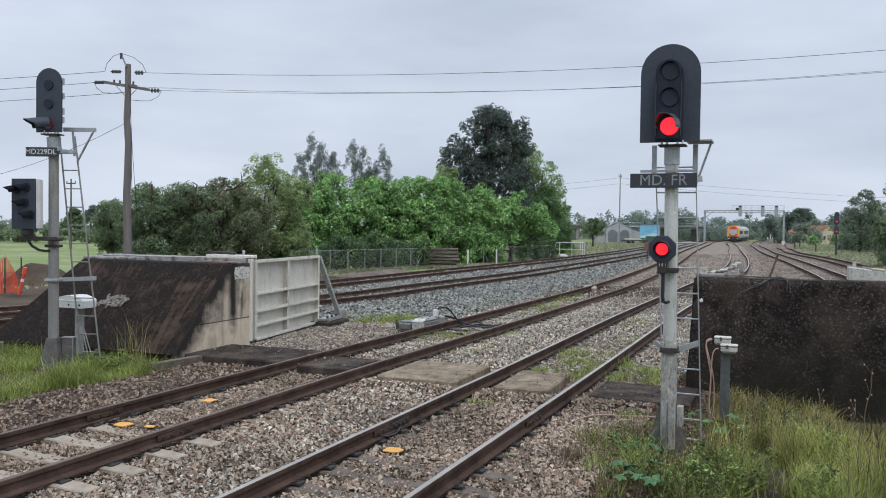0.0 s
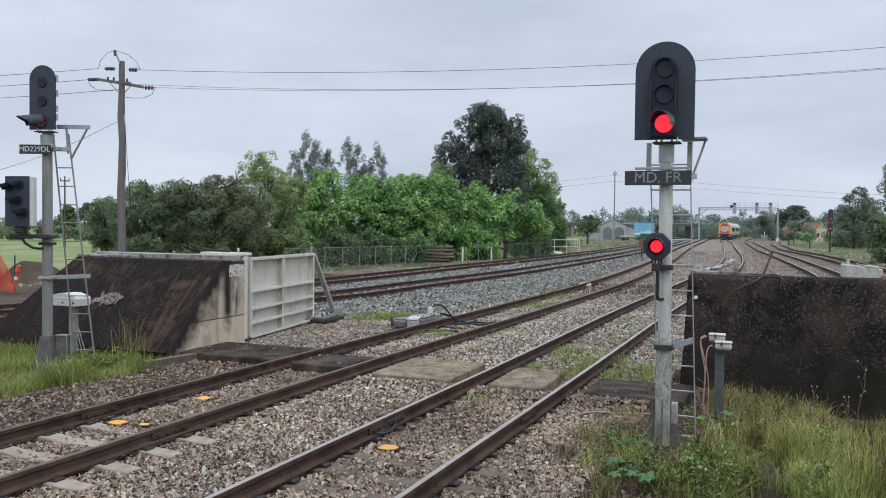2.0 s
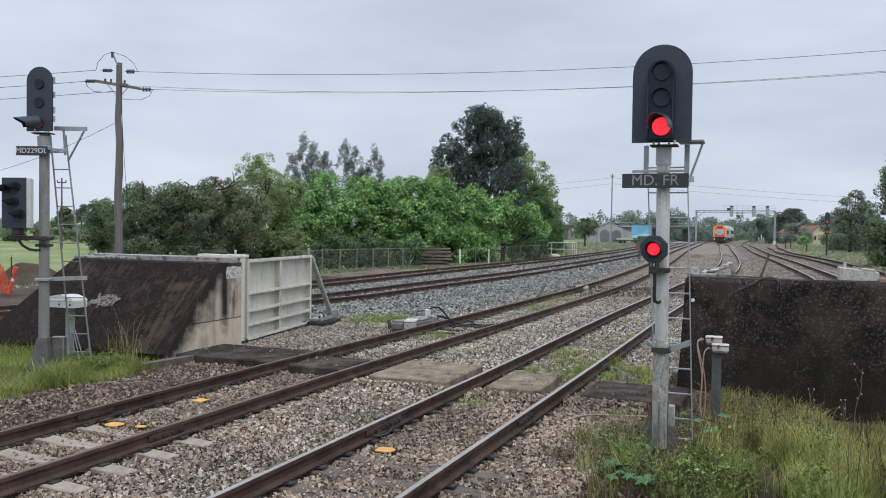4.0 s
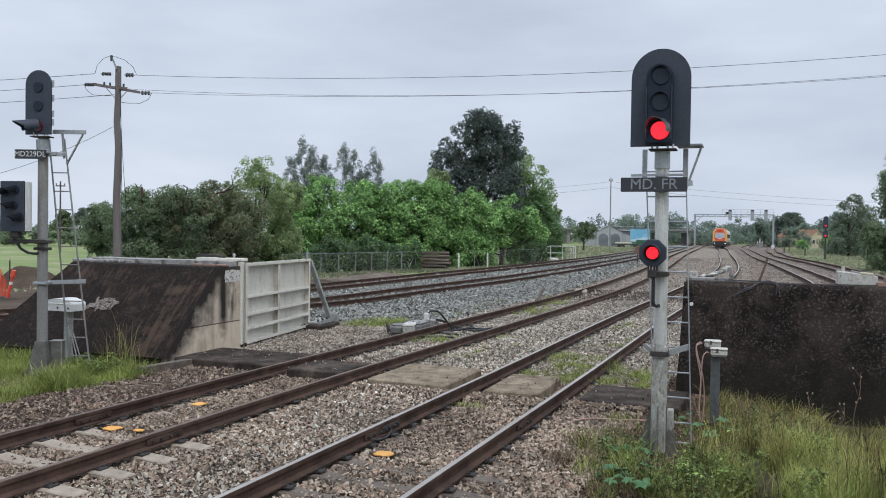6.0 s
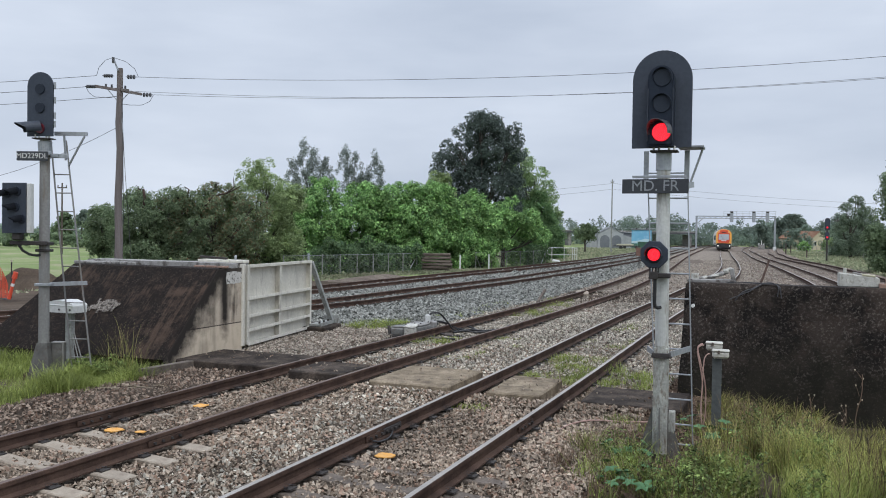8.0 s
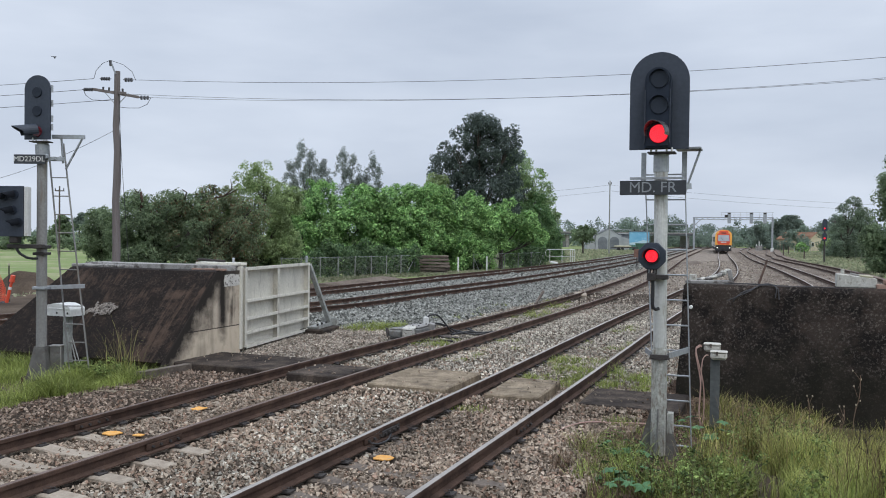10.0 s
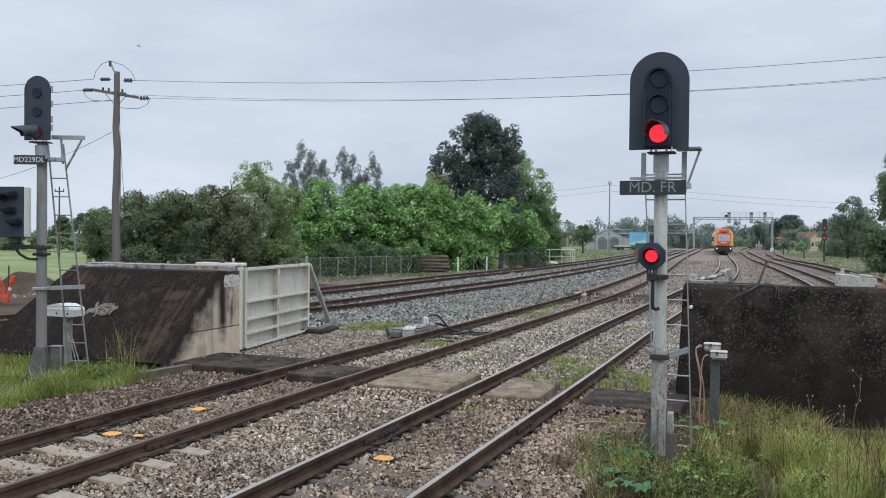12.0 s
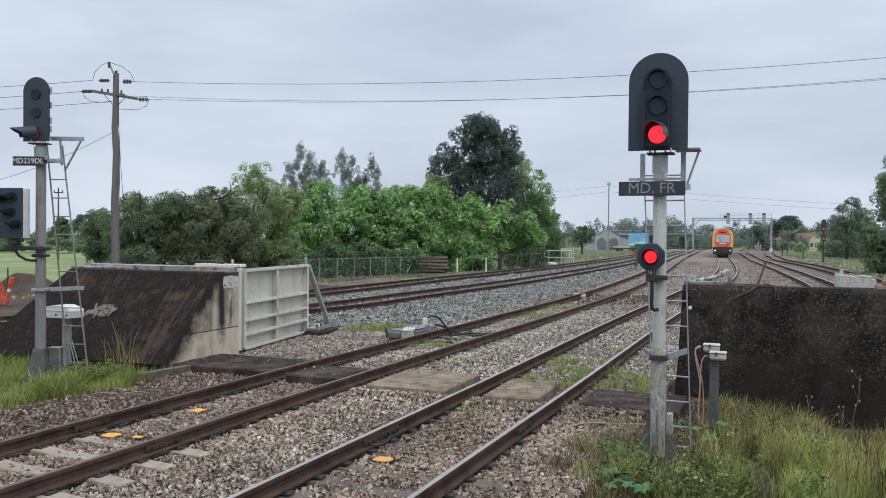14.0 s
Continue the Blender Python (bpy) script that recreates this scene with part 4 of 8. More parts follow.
    for j in range(2):
        for i in range(5):
            bm = B()
            box(bm, (0.215, 0.20, 0.072), pose(-0.33 + i * 0.225 + 0.1 * j, random.uniform(-0.01, 0.01), 0.042 + 0.078 * j, 0, 0, random.uniform(-2, 2)), 0.008)
            part("brick", bm, M["brick"], k)
    # rusty rod leaning over the wall, and a loose cable
    r = B()
    rod(r, uv(-0.03, 15.2, 1.61), uv(0.11, 15.9, 2.02), 0.020, seg=8)
    tagged(part("leaning_rod", r, M["rail_side"], None), "thin rusty steel rod leaning on the wall head", "rod")
    c = B()
    sweep(c, [uv(-0.5, 14.70, 1.38), uv(-0.2, 14.72, 1.52), uv(0.0, 14.80, 1.645), uv(0.2, 14.84, 1.655), uv(0.28, 14.77, 1.60), uv(0.30, 14.755, 1.42)], 0.009, 6)
    tagged(part("loose_cable", c, M["wire"], None), "black loose cable hanging over the wall", "cable")
    for dv, pts in enumerate((((-0.42, 1.36), (-0.30, 1.50), (-0.12, 1.58), (0.02, 1.648)), ((-0.56, 1.645), (-0.35, 1.66), (-0.1, 1.655), (0.12, 1.65), (0.26, 1.642)), ((-0.02, 1.64), (0.14, 1.66), (0.25, 1.60), (0.24, 1.44)))):
        path = [uv(a, 14.84 if z > 1.63 else 14.755 + 0.035 * (z - 1.4), z + 0.004 * dv) for a, z in pts]
        tagged(part("loose_cable", sweep(B(), smooth3(path), 0.010, 6), M["wire"], None), "black loose cable draped over the wall head", "cable", "loose cables on the wall")


M["straw"] = surface("faded_yellow_paint", (0.46, 0.43, 0.30), (0.55, 0.52, 0.38), 0.7)
build_wall()


# ---------------------------------------------------------------- crossing slabs across the tracks
def slab(u0, u1, v0, v1, top, material, label, height=0.22):
    bm = B()
    box(bm, (u1 - u0, v1 - v0, height), at_uv((u0 + u1) / 2, (v0 + v1) / 2, top - height / 2, random.uniform(-0.6, 0.6)), 0.02)
    es = [e for e in bm.edges if e.calc_length() > 0.5]
    bmesh.ops.subdivide_edges(bm, edges=es, cuts=26, use_grid_fill=True)
    for v in bm.verts:
        big = Vector((noise.noise(v.co * 3), noise.noise(v.co * 3 + Vector((5, 0, 0))), noise.noise(v.co * 2.5)))
        chip = Vector((noise.noise(v.co * 13), noise.noise(v.co * 13 + Vector((5, 0, 0))), noise.noise(v.co * 11) * 0.6))
        v.co += big * 0.006 + chip * 0.007
    return tagged(part("sill_slab", bm, material, None), label, "concrete slab", "floodgate sill slabs")


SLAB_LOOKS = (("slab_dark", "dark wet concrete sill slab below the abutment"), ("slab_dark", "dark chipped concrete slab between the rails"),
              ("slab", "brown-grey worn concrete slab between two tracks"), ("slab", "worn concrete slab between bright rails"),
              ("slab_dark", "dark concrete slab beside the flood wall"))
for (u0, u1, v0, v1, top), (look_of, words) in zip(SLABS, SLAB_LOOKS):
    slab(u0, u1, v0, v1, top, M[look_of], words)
kerb = B()
bar(kerb, uv(-10.36, 12.05, -0.20), uv(-10.12, 13.75, -0.20), 0.16, 0.20)
tagged(part("edge_beam", kerb, M["sleeper_old"], None), "low brown weathered concrete edge beam by the abutment", "concrete beam")


# ---------------------------------------------------------------- signals
def backboard(w, h, depth=0.03):
    """A board with a round top, standing on z = 0, facing -y."""
    r = w / 2
    bm = B()
    prism(bm, [(r, 0), (r, h - r)] + arc(0, h - r, r, 0, 180, 20)[1:-1] + [(-r, h - r), (-r, 0)], depth)
    return bm


def hood(bm, x, z, r, length, m=None, cut=200):
    """A sun hood: part of a tube open below, reaching forward from the lens."""
    mm = m or Matrix()
    n = 14
    a0 = 90 - cut / 2
    ring = []
    for rr in (r, r - 0.006):
        for y in (0.0, -1.0):
            row = []
            for i in range(n + 1):
                a = radians(a0 + cut * i / n)
                reach = length * (0.62 + 0.38 * max(0.0, math.sin(a))) if y else 0.0
                row.append(bm.verts.new(mm @ Vector((x + rr * math.cos(a), -reach, z + rr * math.sin(a)))))
            ring.append(row)
    o0, o1, i0, i1 = ring
    for i in range(n):
        bm.faces.new((o0[i], o0[i + 1], o1[i + 1], o1[i]))
        bm.faces.new((i0[i], i1[i], i1[i + 1], i0[i + 1]))
        bm.faces.new((o1[i], o1[i + 1], i1[i + 1], i1[i]))
    return bm


def lens_cap(r, depth=0.02):
    bm = B()
    bmesh.ops.create_cone(bm, cap_ends=True, segments=24, radius1=r, radius2=r * 0.92, depth=depth, matrix=pose(0, 0, 0, 90, 0, 0))
    return bm


def led_lens(bm, r):
    """A round lens of many small bright domes."""
    bmesh.ops.create_cone(bm, cap_ends=True, segments=24, radius1=r, radius2=r * 0.96, depth=0.02, matrix=pose(0, 0, 0, 90, 0, 0))
    k = 0
    for ring in range(1, 6):
        for i in range(ring * 6):
            a = 2 * math.pi * i / (ring * 6) + ring
            made = bmesh.ops.create_cone(bm, cap_ends=True, segments=6, radius1=r * 0.062, radius2=r * 0.04, depth=0.008,
                                         matrix=pose(math.cos(a) * r * ring * 0.17, -0.013, math.sin(a) * r * ring * 0.17, 90, 0, 0))
            for f in {f for v in made["verts"] for f in v.link_faces}:
                f.material_index = 1
    return bm


def ladder(parent, foot_l, foot_r, top_l, top_r, rungs, r=0.016, steel="galv"):
    fl, fr, tl, tr = (Vector(p) for p in (foot_l, foot_r, top_l, top_r))
    lad = part("ladder", bar(B(), fl, tl, 0.012, 0.045, (0, 1, 0)), M[steel], parent, "galvanised steel ladder")
    part("stile", bar(B(), fr, tr, 0.012, 0.045, (0, 1, 0)), M[steel], lad)
    for i in range(rungs):
        s = (i + 0.15) / rungs if i else 0.03
        part("rung", rod(B(), fl.lerp(tl, s), fr.lerp(tr, s), r * 0.65, seg=6), M[steel], lad)
    return lad


def main_signal():
    """The tall red signal: local -y looks down the track."""
    s = thing("railway_signal", at_uv(-1.12, 10.38, -0.33), "tall three-lens railway signal showing red on galvanised post", "railway signal")
    Z = 0.33
    bm = B()
    rod(bm, (0, 0, 0.4), (0, 0, 1.42), 0.086, seg=16)
    box(bm, (0.172, 0.15, 1.3), pose(0, 0, 0.75), 0.012)
    part("lower_post", bm, M["post_low"], s, "stained galvanised lower post")
    bm = B()
    rod(bm, (0, 0, 1.42), (-0.018, 0, 3.36 + Z), 0.080, seg=20)
    part("post", bm, M["post_stain"], s, "round galvanised post", smooth=False)
    bm = B()
    rod(bm, (-0.018, 0, 3.20 + Z), (-0.018, 0, 3.42 + Z), 0.092, seg=20)
    part("sleeve", bm, M["galv"], s)
    # spread foot with ribs
    bm = B()
    for a in (0, 90):
        m = pose(0, 0, 0.02, 0, 0, a)
        prism(bm, [(-0.25, 0.0), (0.25, 0.0), (0.25, 0.10), (0.09, 0.66), (-0.09, 0.66), (-0.25, 0.10)], 0.014, m @ pose(0, -0.007, 0))
    box(bm, (0.62, 0.5, 0.03), pose(0, 0, 0.015), 0.005)
    part("foot", bm, M["foot_steel"], s, "ribbed steel foot plates")
    bm = B()
    box(bm, (0.08, 0.10, 0.26), pose(0.13, 0.04, 0.50), 0.01)
    part("cable_box", bm, M["post_low"], s)
    # head
    head = part("head", backboard(0.69, 1.155), M["signal_black"], s, "black round-topped backboard")
    head.matrix_basis = pose(-0.034, -0.15, 3.46 + Z)
    bm = B()
    prism(bm, [(0.15, 0.005), (0.15, 0.80)] + arc(0, 0.80, 0.15, 0, 180, 12)[1:-1] + [(-0.15, 0.80), (-0.15, 0.005)], 0.17, pose(0, -0.17, 0))
    bmesh.ops.bevel(bm, geom=[e for e in bm.edges if abs(e.verts[0].co.y - e.verts[1].co.y) < 0.01 and e.verts[0].co.y < -0.1], offset=0.022, segments=2, affect="EDGES")
    part("lamp_case", bm, M["signal_case"], head, "black lamp case")
    for x in (-0.142, 0.142):
        part("case_edge", box(B(), (0.012, 0.012, 0.62), pose(x, -0.176, 0.37), 0.004), M["signal_black"], head)
    for i, z in enumerate((0.165, 0.495, 0.80)):
        if i == 0:
            bm = B()
            hood(bm, 0, 0, 0.135, 0.17, cut=215)
            hd = part("hood", bm, M["hood_gloss"], head)
            hd.matrix_basis = pose(0.018, -0.172, z + 0.012, 0, 0, -22)
        else:
            bm = B()
            hood(bm, 0, 0, 0.122, 0.05, cut=200)
            part("hood", bm, M["signal_case"], head).matrix_basis = pose(0.018, -0.168, z, 0, 0, -10)
        if i == 0:
            ln = part("lens", led_lens(B(), 0.108), [M["red_lens"], M["red_led"]], head, "glowing red lens")
        else:
            ln = part("lens", lens_cap(0.105), M["dark_lens"], head, "unlit dark lens")
        ln.matrix_basis = pose(0.018, -0.185 if i == 0 else -0.174, z)
    # head seat and bolts
    bm = B()
    box(bm, (0.32, 0.2, 0.02), pose(0, -0.10, 3.42 + Z), 0.004)
    part("head_seat", bm, M["iron"], s)
    for x in (-0.12, -0.06, 0.06, 0.12):
        part("bolt", rod(B(), (x, -0.16, 3.42 + Z), (x, -0.16, 3.48 + Z), 0.014, seg=6), M["white"], s)
    # name board
    bm = B()
    box(bm, (0.775, 0.02, 0.172), pose(-0.098, -0.14, 3.005 + Z), 0.003)
    nb = part("name_board", bm, M["plate_black"], s, "black name board with silver letters")
    writing("letter", "MD. FR", 0.180, M["letter"], nb, pose(-0.098, -0.152, 3.005 + Z), "silver letter")
    bm = B()
    box(bm, (0.62, 0.03, 0.03), pose(-0.06, -0.115, 3.12 + Z), 0.003)
    part("board_bracket", bm, M["galv"], s)
    # marker light below
    ml = part("marker_light", B_oct(0.172, 0.05), M["signal_black"], s, "small black eight-sided marker light showing red")
    ml.matrix_basis = pose(-0.085, -0.20, 2.19 + Z)
    bm = B()
    bmesh.ops.create_cone(bm, cap_ends=False, segments=24, radius1=0.098, radius2=0.09, depth=0.07, matrix=pose(0, -0.06, 0, 90, 0, 0))
    hood(bm, 0, 0, 0.10, 0.16, pose(0, -0.05, 0))
    part("hood", bm, M["signal_black"], ml)
    ln = part("lens", led_lens(B(), 0.074), [M["red_lens"], M["red_led"]], ml, "glowing red lens")
    ln.matrix_basis = pose(0, -0.05, 0)
    bm = B()
    box(bm, (0.17, 0.2, 0.26), pose(0, 0.09, 0), 0.02)
    part("case", bm, M["signal_black"], ml)
    for x in (-0.05, -0.02, 0.02, 0.05):
        part("bolt", rod(B(), (x, 0.02, -0.16), (x, 0.02, -0.215), 0.011, seg=6), M["iron"], ml)
    bm = B()
    box(bm, (0.24, 0.12, 0.055), pose(-0.02, -0.12, 1.94 + Z), 0.008)
    box(bm, (0.10, 0.10, 0.09), pose(-0.09, -0.17, 1.94 + Z), 0.008)
    part("light_bracket", bm, M["iron"], s)
    bm = B()
    sweep(bm, [(-0.075, -0.17, 1.93 + Z), (-0.075, -0.17, 1.80 + Z), (-0.075, -0.17, 1.62 + Z), (-0.068, -0.16, 1.57 + Z), (-0.04, -0.13, 1.55 + Z), (-0.01, -0.10, 1.56 + Z)], 0.021, 8)
    part("cable_hose", bm, M["rubber"], s, "black cable hose")
    # ladder behind the post, with its stays
    ladder(s, (-0.07, 0.33, 0.05), (0.365, 0.33, 0.05), (-0.26, 0.33, 3.46 + Z), (0.225, 0.33, 3.46 + Z), 12)
    for x in (-0.262, 0.228):
        bm = B()
        box(bm, (0.062, 0.012, 0.50), pose(x, 0.30, 3.22 + Z), 0.003)
        part("ladder_plate", bm, M["galv"], s)
    bm = B()
    box(bm, (0.30, 0.30, 0.028), pose(0.28, 0.30, 3.50 + Z), 0.004)
    part("step_plate", bm, M["galv"], s)
    part("stay", rod(B(), (0.415, 0.28, 3.49 + Z), (0.235, 0.30, 2.96 + Z), 0.014, seg=6), M["galv"], s)
    for z in (0.98 + Z, 3.0 + Z):
        bm = B()
        part("clamp", box(B(), (0.21, 0.21, 0.05), pose(0, 0, z), 0.006), M["iron"], s, "dark iron clamp")
        bar(bm, (0.10, 0.05, z), (0.31, 0.33, z + 0.05), 0.012, 0.07)
        part("clamp_arm", bm, M["galv"], s)
        part("clamp_arm", bar(B(), (-0.10, 0.05, z), (-0.21, 0.33, z + 0.02), 0.012, 0.07), M["galv"], s)
        part("clamp_band", rod(B(), (0, 0, z - 0.035), (0, 0, z - 0.022), 0.125, seg=16), M["iron"], s)
    part("insulator_knob", rod(B(), (0.33, 0.30, 1.56 + Z), (0.33, 0.36, 1.56 + Z), 0.022, seg=8), M["white"], s)
    return s


def B_oct(r, depth):
    bm = B()
    prism(bm, [(r * math.cos(radians(22.5 + 45 * i)), r * math.sin(radians(22.5 + 45 * i))) for i in range(8)], depth, pose(0, -depth / 2, 0))
    bmesh.ops.bevel(bm, geom=list(bm.edges), offset=0.008, segments=1, affect="EDGES")
    return bm


M["post_stain"] = surface("weathered_galvanised_post", (0.49, 0.495, 0.47), (0.65, 0.655, 0.625), 0.6, 0.15, grain=26, blotch=3.5,
                          stain=(0.20, 0.17, 0.13), stain_at=(0.50, 0.70), bump=0.15, deep=0.001, stretch=(1.5, 1.5, 0.22))
M["post_dim"] = surface("dull_galvanised_post", (0.215, 0.212, 0.202), (0.31, 0.308, 0.295), 0.65, 0.15, grain=26, blotch=3.5,
                        stain=(0.17, 0.145, 0.115), stain_at=(0.50, 0.70), bump=0.15, deep=0.001, stretch=(1.5, 1.5, 0.22))
M["post_low"] = surface("mottled_old_galvanising", (0.31, 0.315, 0.285), (0.58, 0.58, 0.525), 0.7, 0.15, grain=40, blotch=9,
                        stain=(0.15, 0.115, 0.085), stain_at=(0.50, 0.68), bump=0.3, deep=0.002, stretch=(1.4, 1.4, 0.45), shade=0.25)
M["foot_steel"] = surface("dark_stained_steel", (0.085, 0.082, 0.075), (0.175, 0.168, 0.155), 0.75, 0.1, grain=40, blotch=5, stain=(0.08, 0.062, 0.048), stain_at=(0.52, 0.7), bump=0.3, deep=0.002)
M["hood_black"] = surface("matt_black_hood", (0.007, 0.008, 0.011), (0.013, 0.015, 0.019), 0.92, bump=0.05, specular=0.1)
M["rubber"] = surface("black_rubber", (0.014, 0.014, 0.015), (0.022, 0.022, 0.024), 0.55, bump=0.05)
main_signal()


def left_signal():
    """The signal beside the abutment; its lamps are turned away to the left."""
    p = uv(-12.0, 11.37, -0.33) + Vector((0.04, 0, 0))
    s = thing("railway_signal", pose(p.x, p.y, p.z, 0, 0, 0), "grey-posted railway signal with two black lamp heads, unlit", "railway signal")
    Z = 0.33
    part("post", rod(B(), (0, 0, 0.2), (0, 0, 4.0 + Z), 0.092, 0.085, seg=20), M["post_dim"], s, "round grey steel post")
    bm = B()
    bmesh.ops.create_cone(bm, cap_ends=True, segments=4, radius1=0.29, radius2=0.128, depth=0.64, matrix=pose(0, 0, 0.36, 0, 0, 45))
    part("foot", bm, M["foot_steel"], s, "tapering stained dark grey steel foot")
    bm = B()
    box(bm, (0.62, 0.5, 0.07), pose(-0.02, 0, 0.0), 0.01)
    for x in (-0.24, 0.24):
        rod(bm, (x, -0.2, 0.0), (x, -0.2, 0.16), 0.02, seg=6)
    part("base_plate", bm, M["rail_side"], s, "rusty base plate")
    bm = B()
    box(bm, (0.20, 0.14, 0.62), pose(0.23, 0.10, 0.36), 0.008)
    cb = part("cable_box", bm, M["foot_steel"], s, "dark grey cable box")
    bm = B()
    box(bm, (0.22, 0.16, 0.02), pose(0.23, 0.10, 0.68), 0.004)
    box(bm, (0.02, 0.02, 0.62), pose(0.335, 0.02, 0.36), 0.004)
    part("rim", bm, M["post_dim"], cb, "pale folded rim")
    bm = B()
    rod(bm, (0, 0, 3.72 + Z), (0, 0, 3.93 + Z), 0.11, 0.12, seg=20)
    part("sleeve", bm, M["galv"], s)
    turn = -10
    head = part("head", backboard(0.50, 1.13), M["signal_black"], s, "black round-topped backboard")
    head.matrix_basis = pose(-0.035, -0.12, 4.015 + Z, 0, 0, turn)
    bm = B()
    box(bm, (0.27, 0.16, 0.93), pose(0, 0.09, 0.48), 0.02)
    part("lamp_case", bm, M["galv"], head, "grey lamp case behind the board")
    for i, z in enumerate((0.14, 0.50, 0.83)):
        if i == 0:
            bm = B()
            hood(bm, 0, 0, 0.115, 0.40, cut=250)
            h = part("hood", bm, M["signal_black"], head)
            h.matrix_basis = pose(0, -0.01, z + 0.02, 10, 0, -40)
        ln = part("lens", lens_cap(0.095), M["red_dim"] if i == 0 else M["dark_lens"], head, "unlit red lens" if i == 0 else "unlit lens")
        ln.matrix_basis = pose(0, -0.012, z)
    bm = B()
    box(bm, (0.34, 0.2, 0.02), pose(0, -0.05, 3.98 + Z), 0.004)
    part("head_seat", bm, M["iron"], s)
    for x in (-0.12, -0.06, 0.07, 0.12):
        part("bolt", rod(B(), (x, -0.1, 3.98 + Z), (x, -0.1, 4.05 + Z), 0.014, seg=6), M["white"], s)
    for z in (4.35, 4.62, 4.88, 4.2):
        part("hinge_knob", rod(B(), (0.27, 0.03, z + Z), (0.27, 0.03, z + 0.11 + Z), 0.018, seg=8), M["galv"], head).matrix_basis = pose(0, 0, -4.04 - Z)
    # number board
    bm = B()
    box(bm, (0.55, 0.02, 0.165), pose(-0.16, -0.13, 3.665 + Z), 0.003)
    nb = part("name_board", bm, M["plate_black"], s, "black board with white letters")
    writing("letter", "MD229DL", 0.130, M["white"], nb, pose(-0.165, -0.142, 3.665 + Z), "white letter")
    bm = B()
    box(bm, (0.34, 0.05, 0.07), pose(0.25, -0.02, 3.68 + Z), 0.005)
    box(bm, (0.09, 0.02, 0.06), pose(0.22, -0.06, 3.69 + Z), 0.004)
    box(bm, (0.10, 0.12, 0.08), pose(0.08, -0.06, 3.72 + Z), 0.01)
    part("board_bracket", bm, M["galv"], s)
    # lower head, four lamps under long hoods
    lh = part("lower_head", box(B(), (0.46, 0.035, 0.88), pose(0, 0, 0.44), 0.004), M["signal_black"], s, "square black lamp head with long hoods")
    lh.matrix_basis = pose(-0.385, -0.30, 2.30 + Z, 0, 0, -10)
    bm = B()
    box(bm, (0.03, 0.16, 0.86), pose(0.235, 0.10, 0.44), 0.006)
    box(bm, (0.075, 0.03, 0.86), pose(0.27, 0.02, 0.44), 0.004)
    box(bm, (0.016, 0.05, 0.86), pose(0.30, 0.02, 0.44), 0.004)
    part("side_case", bm, M["white"], lh, "white painted case side")
    bm = B()
    box(bm, (0.40, 0.16, 0.84), pose(0, 0.10, 0.44), 0.01)
    part("lamp_case", bm, M["signal_black"], lh)
    for x, z in ((-0.13, 0.70), (0.06, 0.73), (0.03, 0.46), (0.15, 0.25)):
        bm = B()
        hood(bm, 0, 0, 0.075, 0.20, cut=240)
        h = part("hood", bm, M["hood_black"], lh)
        h.matrix_basis = pose(x, -0.02, z, 14, 0, -44)
        ln = part("lens", lens_cap(0.085), M["dark_lens"], lh, "unlit lens")
        ln.matrix_basis = pose(x, -0.025, z)
    bm = B()
    box(bm, (0.16, 0.14, 0.14), pose(-0.36, -0.22, 2.25 + Z), 0.02)
    box(bm, (0.62, 0.12, 0.07), pose(-0.20, -0.16, 2.13 + Z), 0.008)
    box(bm, (0.24, 0.24, 0.06), pose(0.0, 0, 2.12 + Z), 0.01)
    part("head_arm", bm, M["iron"], s, "dark bracket arm")
    bm = B()
    sweep(bm, [(-0.36, -0.2, 2.10 + Z), (-0.30, -0.18, 2.0 + Z), (-0.2, -0.14, 1.93 + Z), (-0.1, -0.1, 1.91 + Z), (0, -0.05, 1.92 + Z)], 0.024, 8)
    part("cable_hose", bm, M["rubber"], s, "black cable hose")
    bm = B()
    box(bm, (0.23, 0.23, 0.05), pose(0, 0, 2.0 + Z), 0.01)
    part("clamp", bm, M["iron"], s)
    # leaning ladder with a hand hoop at its head
    lad = ladder(s, (0.37, 0.34, 0.0), (0.73, 0.34, 0.0), (0.02, 0.18, 3.98 + Z), (0.295, 0.18, 3.98 + Z), 13, steel="post_dim")
    bm = B()
    bar(bm, (0.13, 0.1, 4.09 + Z), (0.71, 0.1, 4.09 + Z), 0.05, 0.07)
    bar(bm, (0.29, 0.1, 4.12 + Z), (0.30, 0.16, 3.62 + Z), 0.02, 0.05, (0, 1, 0))
    bar(bm, (0.66, 0.1, 4.05 + Z), (0.35, 0.16, 3.52 + Z), 0.02, 0.045, (0, 1, 0))
    part("hand_hoop", bm, M["galv"], s, "grey steel hand hoop")
    for z, x0, x1 in ((1.39, 0.2, 0.64), ):
        bm = B()
        box(bm, (0.24, 0.24, 0.05), pose(0, 0, z + Z), 0.006)
        bar(bm, (0.05, 0.1, z + Z), (x1, 0.30, z + 0.02 + Z), 0.05, 0.07)
        part("ladder_stay", bm, M["galv"], s)
    return s


left_signal()


